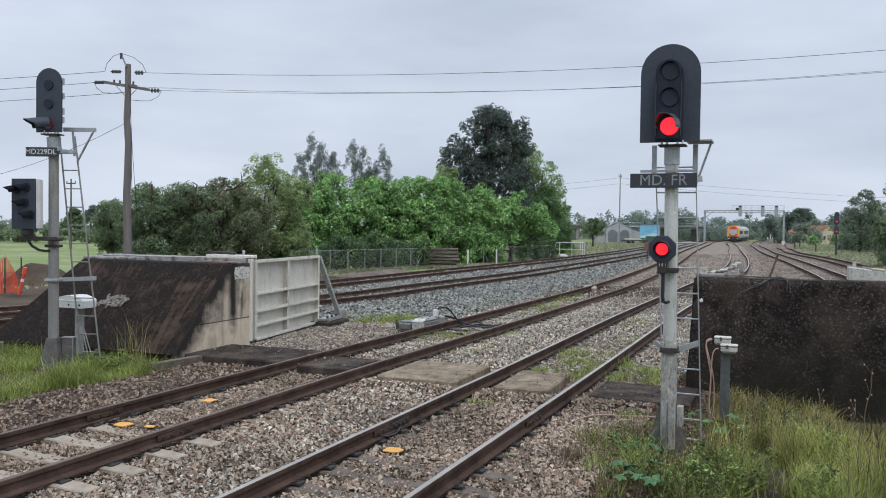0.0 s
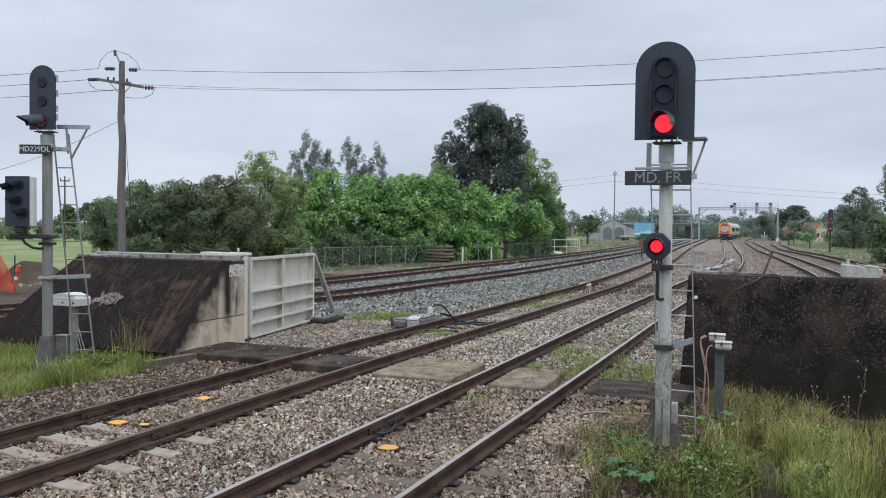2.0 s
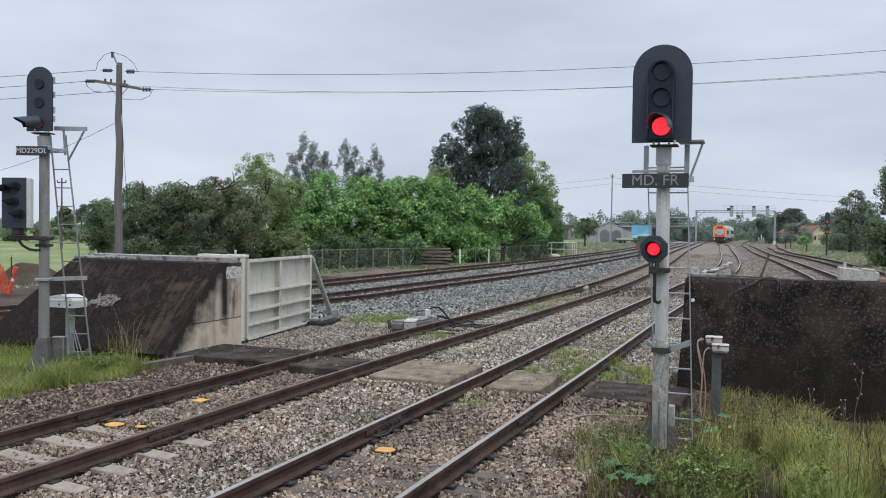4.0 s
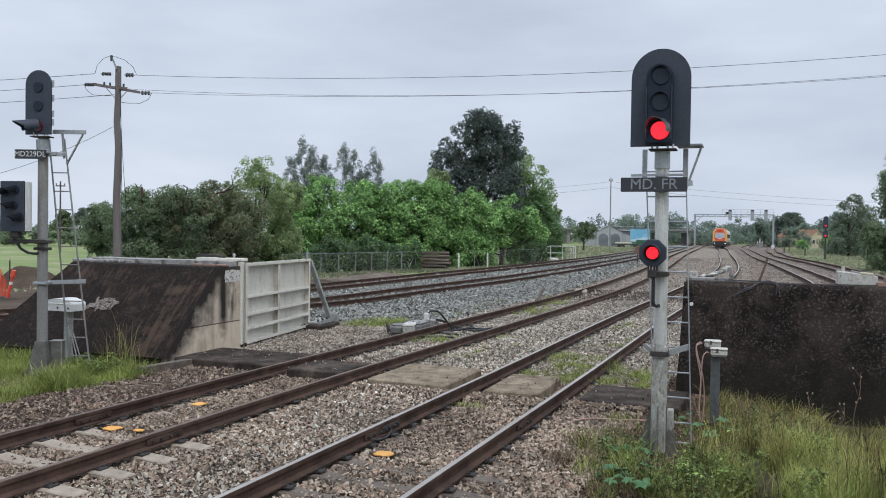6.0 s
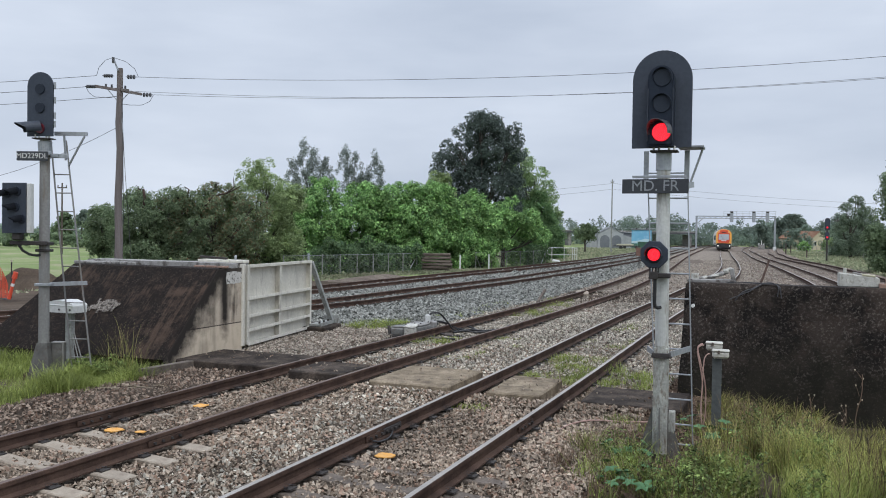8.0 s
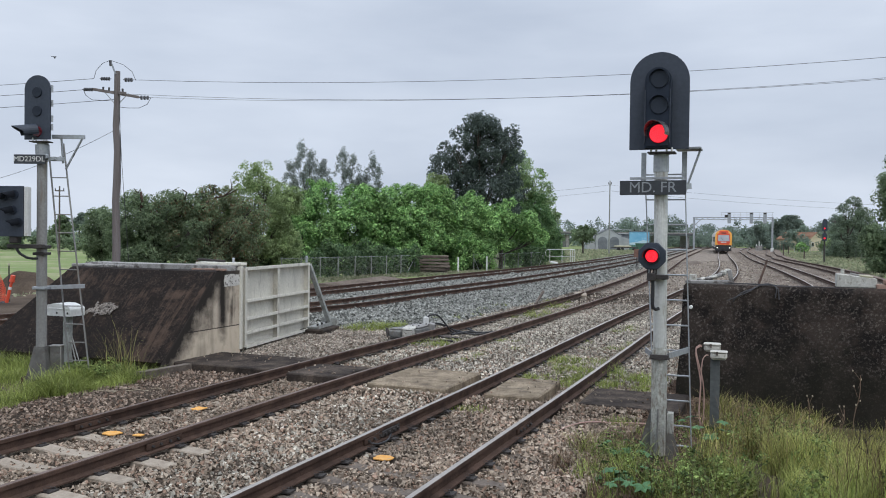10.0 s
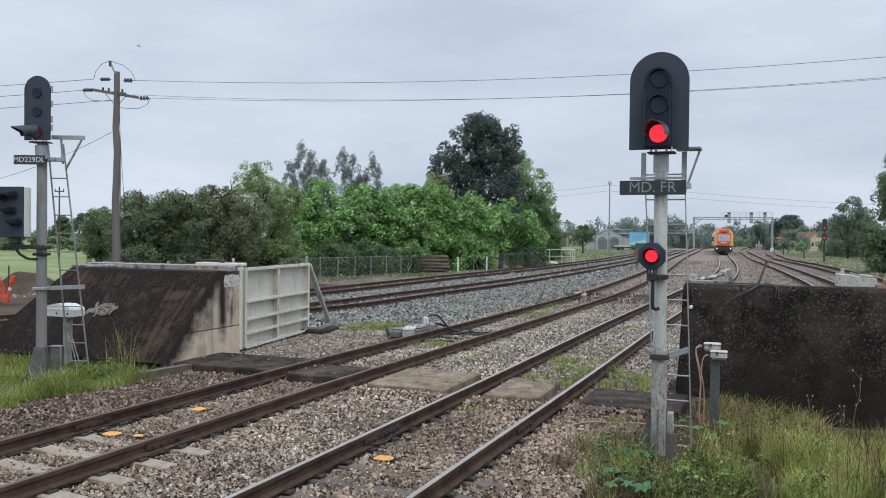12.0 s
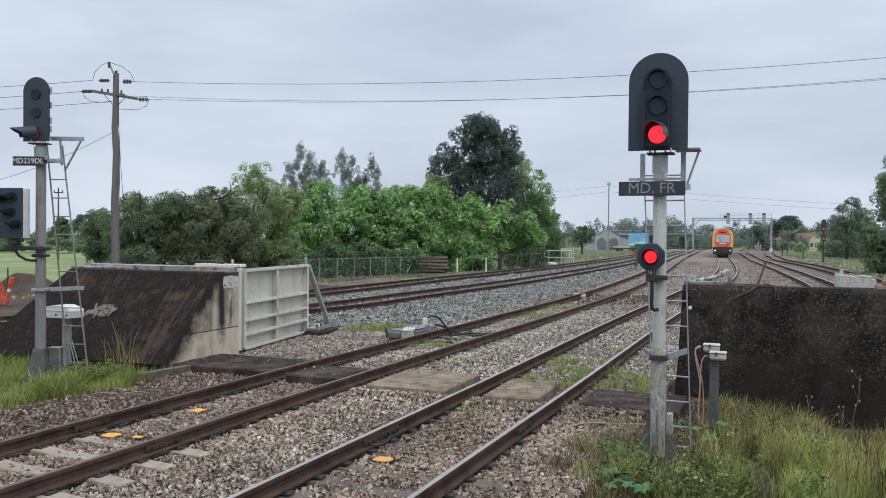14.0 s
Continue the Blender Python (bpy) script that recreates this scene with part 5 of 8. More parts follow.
def far_signal():
    p = Vector((46.5, 101, -0.3))
    s = thing("far_railway_signal", pose(p.x, p.y, p.z, 0, 0, -22), "distant railway signal with two red-lit black heads", "railway signal")
    part("post", rod(B(), (0, 0, 0), (0, 0, 4.2), 0.10, seg=10), M["iron"], s)
    for z, w, h in ((2.65, 0.52, 0.95), (3.85, 0.56, 1.45)):
        hd = part("head", backboard(w, h), M["signal_black"], s, "black signal head")
        hd.matrix_basis = pose(0, -0.14, z)
        part("lens", lens_cap(0.11), M["red_lens"], hd, "glowing red lens").matrix_basis = pose(0, -0.03, 0.3)
    lad = ladder(s, (-0.2, 0.4, 0), (0.2, 0.4, 0), (-0.2, 0.3, 4.0), (0.2, 0.3, 4.0), 9)


far_signal()


# ---------------------------------------------------------------- trees
M["leaf_dark"] = islands("dark_foliage", (0.095, 0.122, 0.110), (0.145, 0.182, 0.158), 0.75, 0.2, 0.8, translucent=0.45)
M["leaf_mid"] = islands("grey_olive_foliage", (0.120, 0.168, 0.098), (0.280, 0.352, 0.205), 0.7, 0.35, 0.9, translucent=0.55)
M["leaf_rusty"] = islands("rust_tipped_foliage", (0.140, 0.185, 0.110), (0.305, 0.370, 0.215), 0.7, 0.35, 0.9, third=(0.27, 0.175, 0.105), translucent=0.55)
M["leaf_green"] = islands("mid_green_foliage", (0.090, 0.170, 0.080), (0.230, 0.350, 0.155), 0.7, 0.35, 0.9, translucent=0.55)
M["leaf_bright"] = islands("bright_green_foliage", (0.075, 0.170, 0.058), (0.375, 0.580, 0.215), 0.65, 0.42, 0.9, translucent=0.30)
M["leaf_lime"] = islands("yellow_green_foliage", (0.190, 0.260, 0.120), (0.410, 0.500, 0.245), 0.65, 0.3, 0.9, translucent=0.55)
M["leaf_pale"] = islands("pale_green_foliage", (0.185, 0.270, 0.135), (0.410, 0.530, 0.270), 0.7, 0.3, 0.9, translucent=0.55)
M["leaf_grey"] = islands("grey_green_foliage", (0.155, 0.185, 0.172), (0.305, 0.340, 0.310), 0.75, 0.2, 0.4, translucent=0.4)
# greyer, bluer leaves with less contrast: distance haze put into the colour
M["leaf_far"] = islands("haze_tinted_foliage", (0.160, 0.205, 0.168), (0.265, 0.325, 0.262), 0.85, 0.3, 0.08, translucent=0.55)


M["leaf_gum"] = islands("pale_gum_foliage", (0.13, 0.172, 0.125), (0.28, 0.34, 0.245), 0.75, 0.3, 0.5, translucent=0.5)


def leaves_np(places, normals, size, spread=0.55):
    """Small folded leaf sprays at places; they face roughly along normals."""
    n = len(places)
    d = normals + np.random.normal(scale=spread, size=(n, 3))
    d /= np.linalg.norm(d, axis=1, keepdims=True) + 1e-9
    t = np.cross(d, np.random.normal(size=(n, 3)))
    t /= np.linalg.norm(t, axis=1, keepdims=True) + 1e-9
    b = np.cross(d, t)
    s = size * np.random.uniform(0.55, 1.35, (n, 1))
    p0 = places - t * s * 0.9
    p1 = places + b * s * 0.45 + d * s * 0.12
    p2 = places + t * s * 0.9 - d * s * 0.15
    p3 = places - b * s * 0.45 + d * s * 0.12
    v = np.stack([p0, p1, p2, p3], 1).reshape(-1, 3)
    f = np.arange(n * 4).reshape(-1, 4)
    return v, f


def crown_points(lobes, per_area, rng, gaps=0.5):
    """Points and outward ways on ragged shells of clumps that fill the lobes (x, y, z, rx, ry, rz)."""
    P, N = [], []
    for x, y, z, rx, ry, rz in lobes:
        r = (rx * ry * rz) ** (1 / 3)
        n_clump = int(max(16, 27 * r))
        c = rng.normal(size=(n_clump, 3))
        c /= np.linalg.norm(c, axis=1, keepdims=True)
        c *= rng.uniform(0.50, 1.0, (n_clump, 1)) ** 0.5
        centre = np.array((x, y, z)) + c * (rx, ry, rz)
        rad = rng.uniform(0.18, 0.44, n_clump) * r ** 0.75 * 1.1
        for q, rr in zip(centre, rad):
            m = int(per_area * rr * rr * 6)
            d = rng.normal(size=(m, 3))
            d[:, 2] += 0.4
            d /= np.linalg.norm(d, axis=1, keepdims=True)
            k = rng.uniform(0.68, 1.10, (m, 1)) + 0.25 * (rng.random((m, 1)) ** 6)
            P.append(q + d * k * rr)
            N.append(d + (q - np.array((x, y, z))) / (r + 0.01) * 0.5 + (0, 0, 0.45))
    return np.concatenate(P), np.concatenate(N)


def tree(name, label, x, y, lobes, leaf, leaf_size, density, trunk_r=0.2, trunk_top=None, seed=1, z0=-0.35, group="", bare=0, category="tree", trunk_lean=(0, 0)):
    """A tree: tapered trunk with limbs to every lobe, and a crown of many small leaves. Lobes are (dx, dy, z, rx, ry, rz)."""
    rng = np.random.default_rng(seed)
    t = thing(name, pose(x, y, z0), label, category, group)
    bm = B()
    top = trunk_top or max(l[2] for l in lobes) * 0.75
    lean = Vector((*trunk_lean, 0))
    pts = [Vector((0, 0, 0)), Vector((0.05, 0.03, top * 0.3)) + lean * 0.3, Vector((-0.06, 0.05, top * 0.65)) + lean * 0.6, Vector((0.03, 0, top)) + lean]
    sweep(bm, pts, [trunk_r * 1.25, trunk_r, trunk_r * 0.75, trunk_r * 0.35], 8)
    for dx, dy, z, rx, ry, rz in lobes[::max(1, len(lobes) // 12)]:
        a = Vector((0, 0, min(z * 0.45, top * 0.6))) + lean * 0.4
        e = Vector((dx, dy, z + rz * 0.3))
        mid = a.lerp(e, 0.55) + Vector((0, 0, -0.08 * (e - a).length))
        sweep(bm, [a, mid, e], [trunk_r * 0.5, trunk_r * 0.3, trunk_r * 0.08], 6)
        for k in range(3):
            w = Vector(np.clip(rng.normal(size=3), -0.9, 0.9)) * rx * 0.45
            sweep(bm, [mid, mid.lerp(e, 0.6) + w * 0.5, e + w], [trunk_r * 0.22, trunk_r * 0.14, trunk_r * 0.04], 5)
    for k in range(bare):
        w = Vector(rng.normal(size=3))
        w.z = abs(w.z) + 0.4
        l = lobes[k % len(lobes)]
        e = Vector(l[:3])
        tip = e + Vector((w.x * 0.5 * l[3], -abs(w.y) * l[4] * 0.5, l[5] * 1.08))
        knee = e.lerp(tip, 0.6) + Vector((0.15 * w.y, 0, 0.1))
        sweep(bm, [e, knee, tip], [trunk_r * 0.5, trunk_r * 0.42, trunk_r * 0.25], 6)
        for q in range(3):
            sweep(bm, [knee.lerp(tip, q / 3), tip + Vector((rng.normal() * 0.25, -0.1, rng.normal() * 0.15))], [trunk_r * 0.2, trunk_r * 0.06], 5)
    part("trunk", bm, M["bark"], t, "dark bark trunk and limbs")
    P, N = crown_points(lobes, density, rng)
    np.random.seed(seed)
    v, f = leaves_np(P, N, leaf_size)
    mesh_np("crown", v, f, leaf, t)
    return t


def ragged(seed, rows, scale=1.0):
    """Small lobes set in rows: (height, middle, half-width) each."""
    rng = random.Random(seed)
    out = []
    for z, c, w in rows:
        k = int(w * 1.9 / scale) + 1
        phase = rng.uniform(0.15, 0.85)
        for i in range(k):
            r = rng.uniform(0.7, 1.3) * scale
            out.append((c - w + 2 * w * (i + phase) / k + rng.uniform(-0.5, 0.5), rng.uniform(-1.5, 1.1), z + rng.uniform(-0.5, 0.5), r, r, r * 0.8))
    return out


def dome(seed, w, d, h, n, r=0.8):
    """Lobes over a rounded heap, half-width w, half-depth d, height h, with a few inside it."""
    rng = random.Random(seed)
    out = []
    for i in range(n):
        a = rng.uniform(0, 2 * math.pi) if rng.random() < 0.45 else rng.uniform(math.pi * 1.05, math.pi * 1.95)
        e = math.asin(rng.uniform(0.02, 1.0))
        k = rng.uniform(0.72, 1.0)
        rr = r * rng.uniform(0.65, 1.3)
        out.append((math.cos(a) * math.cos(e) ** 0.75 * w * k, math.sin(a) * math.cos(e) ** 0.75 * d * k, max(0.5, math.sin(e) * (h - 0.5) * k + rng.uniform(-0.25, 0.25)), rr, rr, rr * 0.8))
    return out


def wispy(seed, tops):
    """Slim upright sprays that taper to a point at each top: (middle, height, half-width)."""
    rng = random.Random(seed)
    out = []
    for c, z, w in tops:
        for i in range(int(26 * w) + 10):
            s = rng.random() ** 0.7
            r = rng.uniform(0.16, 0.34)
            out.append((c + rng.uniform(-1, 1) * w * (0.10 + 1.05 * s), rng.uniform(-0.9, 0.9), z - 3.0 * s, r, r, r * rng.uniform(1.2, 2.0)))
    return out


def build_trees():
    # small round tree by the pole
    tree("tree", "small dense dark green tree beside the field", -19.6, 48.5, [(0, 0, 2.6, 1.0, 1.0, 1.35), (0.5, 0.2, 1.3, 1.0, 0.9, 1.2), (-0.2, 0, 3.3, 0.7, 0.7, 0.9)], M["leaf_mid"], 0.085, 230, 0.12, seed=2)
    # olive trees behind the abutment
    stub = tree("tree", "dense dark olive tree with a dead stub at its top", -15.5, 46.0, ragged(3, ((4.15, 0.3, 1.8), (3.5, 0.2, 2.5), (2.8, 0.2, 2.5), (2, 0.1, 2.7), (1.2, 0.1, 2.8), (0.5, 0.1, 2.8)), 0.75), M["leaf_mid"], 0.085, 125, 0.2, seed=3, bare=2)
    dry = tree("tree", "olive green tree with reddish dry tips", -12.6, 46.5, ragged(4, ((4.5, -0.3, 1.4), (3.9, -0.3, 2.2), (3.3, -0.2, 2.4), (2.6, 0, 2.3), (1.8, 0.1, 1.9), (1, 0.3, 1.9), (0.5, 0.3, 1.9)), 0.75), M["leaf_rusty"], 0.082, 125, 0.18, seed=4, bare=2)
    tree("tree", "taller light olive tree with feathery crown", -10.85, 49.0, dome(5, 2.3, 1.7, 7.3, 66, 0.56), M["leaf_lime"], 0.078, 120, 0.16, seed=5)
    tree("tree", "olive tree with a narrow raised crown", -9.35, 50.5, dome(6, 1.2, 1.2, 6.9, 44, 0.52), M["leaf_lime"], 0.078, 120, 0.15, seed=6)
    # broken stub and twisted dry branches that stand above the leaves
    dead = ((stub, ((-0.68, -0.7, 3.6), (-0.62, -0.7, 4.40), (-0.70, -0.7, 4.95)), (0.10, 0.08, 0.06)),
            (dry, ((-1.58, -0.9, 3.6), (-1.34, -0.9, 4.45), (-1.22, -0.9, 4.95), (-1.47, -0.9, 5.10)), (0.06, 0.05, 0.04, 0.03)),
            (dry, ((-0.53, -0.9, 3.8), (0.07, -0.9, 4.62), (0.80, -0.9, 4.76), (1.24, -0.9, 5.13), (1.17, -0.9, 5.68)), (0.055, 0.045, 0.04, 0.03, 0.015)),
            (dry, ((0.80, -0.9, 4.76), (1.17, -0.9, 4.94), (1.55, -0.9, 5.17)), (0.035, 0.028, 0.015)))
    for owner, pts, radii in dead:
        part("dead_limb", sweep(B(), pts, list(radii), 7), M["dead_wood"], owner, "dry reddish-brown bare limb")
    # bright bushes behind the fence
    many = dict(category="bush", group="bushes behind the fence")
    tree("bush", "broad bright green leafy bush behind the fence", -7.1, 63.0, dome(7, 4.7, 3.0, 7.4, 86, 0.78), M["leaf_bright"], 0.118, 72, 0.16, seed=7, **many)
    tree("bush", "bright green bush filling in beside the olive trees", -9.9, 60.5, dome(27, 2.5, 2.2, 5.9, 36, 0.76) + [(0.5, 1.6, 3.3, 1.0, 0.8, 0.9), (2.2, 1.8, 2.9, 1.0, 0.8, 0.9), (-0.8, 1.6, 2.4, 1.1, 0.8, 1.0)], M["leaf_bright"], 0.118, 70, 0.14, seed=27, **many)
    tree("bush", "rounded bright green bush with drooping sprays", -2.2, 64.5, dome(8, 4.4, 3.0, 7.3, 80, 0.78), M["leaf_bright"], 0.118, 72, 0.16, seed=8, **many)
    tree("bush", "tall bright green bush beside the timber stack", 1.2, 66.5, dome(9, 3.1, 2.6, 6.5, 54, 0.78), M["leaf_bright"], 0.120, 68, 0.16, seed=9, **many)
    tree("bush", "mid-green bush below the big dark tree", 5.2, 71.5, [l for l in dome(10, 3.9, 2.8, 6.4, 70, 0.8) if l[2] > 2.3 or l[1] > 0.6], M["leaf_bright"], 0.126, 62, 0.16, seed=10, **many)
    tree("bush", "darker green bush at the end of the row", 9.4, 90.0, dome(11, 3.4, 2.4, 7.4, 54, 0.92), M["leaf_green"], 0.12, 62, 0.16, seed=11, **many)
    # the big dark tree and its paler neighbours
    # rows of its crown: height, middle, half-width
    crown = ragged(12, ((14.0, 0.5, 1.5), (13.2, 0.5, 2.4), (12.2, 0.4, 3.0), (11.2, -0.4, 3.6), (10.2, -0.4, 4.0), (9.2, -0.5, 4.3), (8.2, -0.4, 4.4),
                        (7.1, -0.3, 4.3), (6.0, -0.2, 4.0), (4.9, 0.0, 3.4)), 0.9)
    tree("tree", "large dark green tree towering over the bushes", 4.0, 82.0, crown, M["leaf_dark"], 0.125, 50, 0.34, seed=12)
    tree("tree", "pale green tree beside the big dark tree", 10.0, 91.5, ragged(13, ((11.4, -1.6, 0.9), (10.3, -1.6, 1.4), (9.1, -1.1, 2.0), (7.9, -0.7, 2.3), (6.7, -0.2, 2.5), (5.5, 0.1, 2.6), (4.3, 0.2, 2.7), (3.0, 0.2, 2.7), (1.7, 0, 2.5))), M["leaf_pale"], 0.14, 40, 0.25, seed=13)
    tree("tree", "small pale green tree behind the bushes", -0.4, 80.0, [(0, 0, 6.8, 1.2, 1.2, 1.7), (-0.3, 0, 4.4, 1.5, 1.4, 1.8)], M["leaf_lime"], 0.15, 80, 0.15, seed=14)
    # thin grey gum trees behind
    tree("tree", "feathery grey-green gum tree with airy crown", -14.2, 92.0, wispy(15, ((-1.2, 12.9, 1.1), (-2.4, 11.0, 0.9), (0.0, 11.9, 1.1), (1.3, 11.0, 1.0), (-0.6, 10.2, 1.7), (0.4, 9.0, 2.0))), M["leaf_grey"], 0.078, 44, 0.06, seed=15)
    tree("tree", "feathery grey-green gum tree with drooping sprays", -10.2, 93.0, wispy(16, ((-0.7, 12.3, 1.0), (0.5, 11.6, 1.0), (1.5, 10.2, 0.8), (2.6, 11.8, 0.7), (3.3, 10.6, 0.5), (0.0, 10.0, 1.7), (1.6, 9.0, 2.0))), M["leaf_grey"], 0.078, 44, 0.06, seed=16)
    # right edge
    tree("tree", "dark green tree at the yard's edge", 36.3, 66.5, [(0, 0, 3.0, 2.4, 2.0, 2.6), (0.4, 0, 5.8, 1.8, 1.6, 1.9), (0.6, 0.2, 7.9, 1.7, 1.5, 1.5), (-0.3, -0.3, 1.2, 1.9, 1.6, 1.4), (2.4, 0, 5, 2, 2, 4)], M["leaf_mid"], 0.12, 120, 0.25, seed=17)
    tree("tree", "dense grey-green tree clump behind the yard fence", 66.0, 133.0, dome(28, 4.0, 3.0, 6.6, 50, 1.0), M["leaf_gum"], 0.15, 46, 0.2, seed=28)
    tree("tree", "spreading dark gum tree beyond the yard", 59.6, 122.0, [(0, 0, 5.6, 1.5, 1.4, 0.8), (-1.7, 0, 4.4, 1.2, 1.1, 0.7), (1.7, 0, 7.0, 1.5, 1.3, 0.8), (1.5, 0, 2.4, 2.2, 1.8, 1.6), (-0.6, 0, 7.4, 1.1, 1.0, 0.5), (-0.9, 0, 1.6, 1.6, 1.4, 1.1), (0.8, 0, 8.5, 1.1, 1.0, 0.6), (2.6, 0, 5.2, 1.4, 1.2, 0.8)], M["leaf_gum"], 0.12, 75, 0.2, seed=18)


build_trees()


# ---------------------------------------------------------------- utility pole and wires
def build_pole():
    t = thing("utility_pole", pose(-15.48, 40, -0.35), "weathered timber power pole with angled crossarms and insulators", "utility pole")
    part("pole", sweep(B(), [(0, 0, 0), (0.03, 0, 2.2), (-0.02, 0, 4.2), (0.03, 0, 5.4), (0.05, 0, 6.6), (-0.03, 0, 7.8), (0.02, 0, 9.0), (0.02, 0, 10.40)], [0.20, 0.185, 0.172, 0.172, 0.158, 0.15, 0.142, 0.135], 12), M["pole_wood"], t, "grey-brown timber pole")
    bm = B()
    bar(bm, (0.0, -0.16, 10.25), (-0.24, -0.16, 10.85), 0.06, 0.08, (0, 1, 0))
    part("peak_bracket", bm, M["galv"], t)
    ins = part("insulator", rod(B(), (-0.23, -0.16, 10.62), (-0.25, -0.16, 10.88), 0.07, seg=8), M["porcelain"], t)
    arms = (((-1.0, -0.35, 9.48), (0.95, 0.35, 9.24)), ((-0.55, 0.5, 9.5), (0.6, -0.5, 9.28)))
    for a, b in arms:
        part("crossarm", bar(B(), a, b, 0.10, 0.12), M["pole_wood"], t, "timber crossarm")
    for x, y in ((-0.5, -0.2), (0.5, 0.15)):
        part("arm_brace", rod(B(), (x, y, 9.38), (0, 0, 8.75), 0.02, seg=5), M["galv"], t)
    for x0, x1, y, z in ((-0.72, -0.28, -0.1, 10.02), (0.32, 0.72, 0.1, 10.02), (-1.42, -0.98, -0.35, 9.46), (0.98, 1.42, 0.35, 9.22)):
        bm = B()
        n = 4 if x0 < 0 else 3
        for i in range(n):
            x = x0 + (x1 - x0) * (i + 0.5) / n
            rod(bm, (x - 0.03, y, z), (x + 0.03, y, z), 0.085 if x0 < 0 else 0.105, seg=10)
        rod(bm, (x0 - 0.06, y, z), (x1 + 0.06, y, z), 0.018, seg=6)
        part("insulator_string", bm, M["porcelain"], t, "string of dark insulator discs")
    for x in (-0.7, -0.4, -0.05, 0.1, 0.3):
        part("pin_insulator", rod(B(), (x, -0.2 * x, 9.42 - x * 0.1), (x, -0.2 * x, 9.60 - x * 0.1), 0.05, seg=8), M["porcelain"], t)
    loops = ([(-1.05, -0.1, 10.02), (-0.95, -0.1, 10.4), (-0.65, -0.1, 10.75), (-0.25, -0.16, 10.88), (0.3, 0, 10.72), (0.7, 0.05, 10.4), (0.86, 0.1, 10.02)],
             [(-1.45, -0.35, 9.46), (-1.35, -0.3, 9.2), (-1.1, -0.2, 9.0), (-0.5, 0, 9.0), (0, 0.1, 9.1)],
             [(1.5, 0.35, 9.22), (1.35, 0.3, 8.9), (1.0, 0.2, 8.7), (0.5, 0.1, 8.68), (0.1, 0.1, 8.72)])
    for l in loops:
        part("jumper_wire", sweep(B(), l, 0.012, 5), M["wire"], t)
    part("earth_wire", sweep(B(), [(0.17, -0.1, 8.3), (0.3, -0.1, 6.0), (0.6, -0.1, 2.0), (0.75, -0.1, 0.2)], 0.012, 5), M["wire"], t)
    part("spare_cable", sweep(B(), [(0.18, -0.1, 9.0), (0.24, -0.1, 6.0), (0.28, -0.1, 3.0)], 0.012, 5), M["wire"], t)


def span(a, b, sag, name="overhead_wire", label="thin dark overhead power wire", r=0.012):
    a, b = Vector(a), Vector(b)
    pts = [a.lerp(b, i / 24) - Vector((0, 0, sag * 4 * (i / 24) * (1 - i / 24))) for i in range(25)]
    tagged(part(name, sweep(B(), pts, r, 5), M["wire"], None), label, "wire", "overhead wires")


M["porcelain"] = surface("brown_porcelain", (0.05, 0.05, 0.055), (0.08, 0.078, 0.08), 0.3, bump=0)
build_pole()
span((-14.7, 40.1, 9.67), (52.0, 24.5, 13.6), 2.0, r=0.010)
span((-14.0, 40.3, 8.87), (52.0, 25.0, 12.93), 1.98, r=0.008)
span((-14.9, 40.5, 9.05), (52.0, 25.6, 13.0), 2.14, r=0.008)
span((-16.55, 39.9, 9.67), (-60.0, 50.0, 10.2), 0.55)
span((-16.9, 39.7, 9.11), (-60.0, 50.3, 9.7), 0.6)
span((-15.6, 40.2, 8.75), (-60.0, 51.5, 9.2), 0.6)
span((-15.6, 39.9, 7.2), (-22.5, 40.5, 4.6), 0.25, "stay_wire", "thin sloping stay wire of the pole", 0.010)


def distant_pole(x, y, h, arm, label, r=0.13, look_of="pole_wood"):
    t = thing("power_pole", pose(x, y, -0.35), label, "utility pole", "distant poles")
    part("pole", rod(B(), (0, 0, 0), (0, 0, h), r * 1.2, r * 0.8, seg=10), M[look_of], t)
    for i in range(2 if arm > 1.5 else 1):
        part("crossarm", box(B(), (arm, 0.1, 0.12), pose(0, 0, h - 0.5 - i * 0.9)), M[look_of], t)
        for k in (-0.45, 0.45):
            part("pin_insulator", rod(B(), (arm * k, 0, h - 0.45 - i * 0.9), (arm * k, 0, h - 0.22 - i * 0.9), 0.05, seg=6), M["porcelain"], t)


distant_pole(-40.9, 90, 7.6, 1.0, "slim far timber pole in the field", 0.09, "timber")
distant_pole(26.3, 130, 11.6, 0.5, "tall slim grey pole near the sheds", 0.10, "old_steel")
distant_pole(78.0, 165, 7.0, 1.4, "slim far timber pole beyond the yard")
for dz in (0.0, -0.9):
    span((26.38, 130, 10.6 + dz), (130.0, 150, 9.2 + dz), 1.6, r=0.015)
    span((26.22, 130, 10.6 + dz), (-40.9, 150, 10.4 + dz), 2.0, r=0.015)


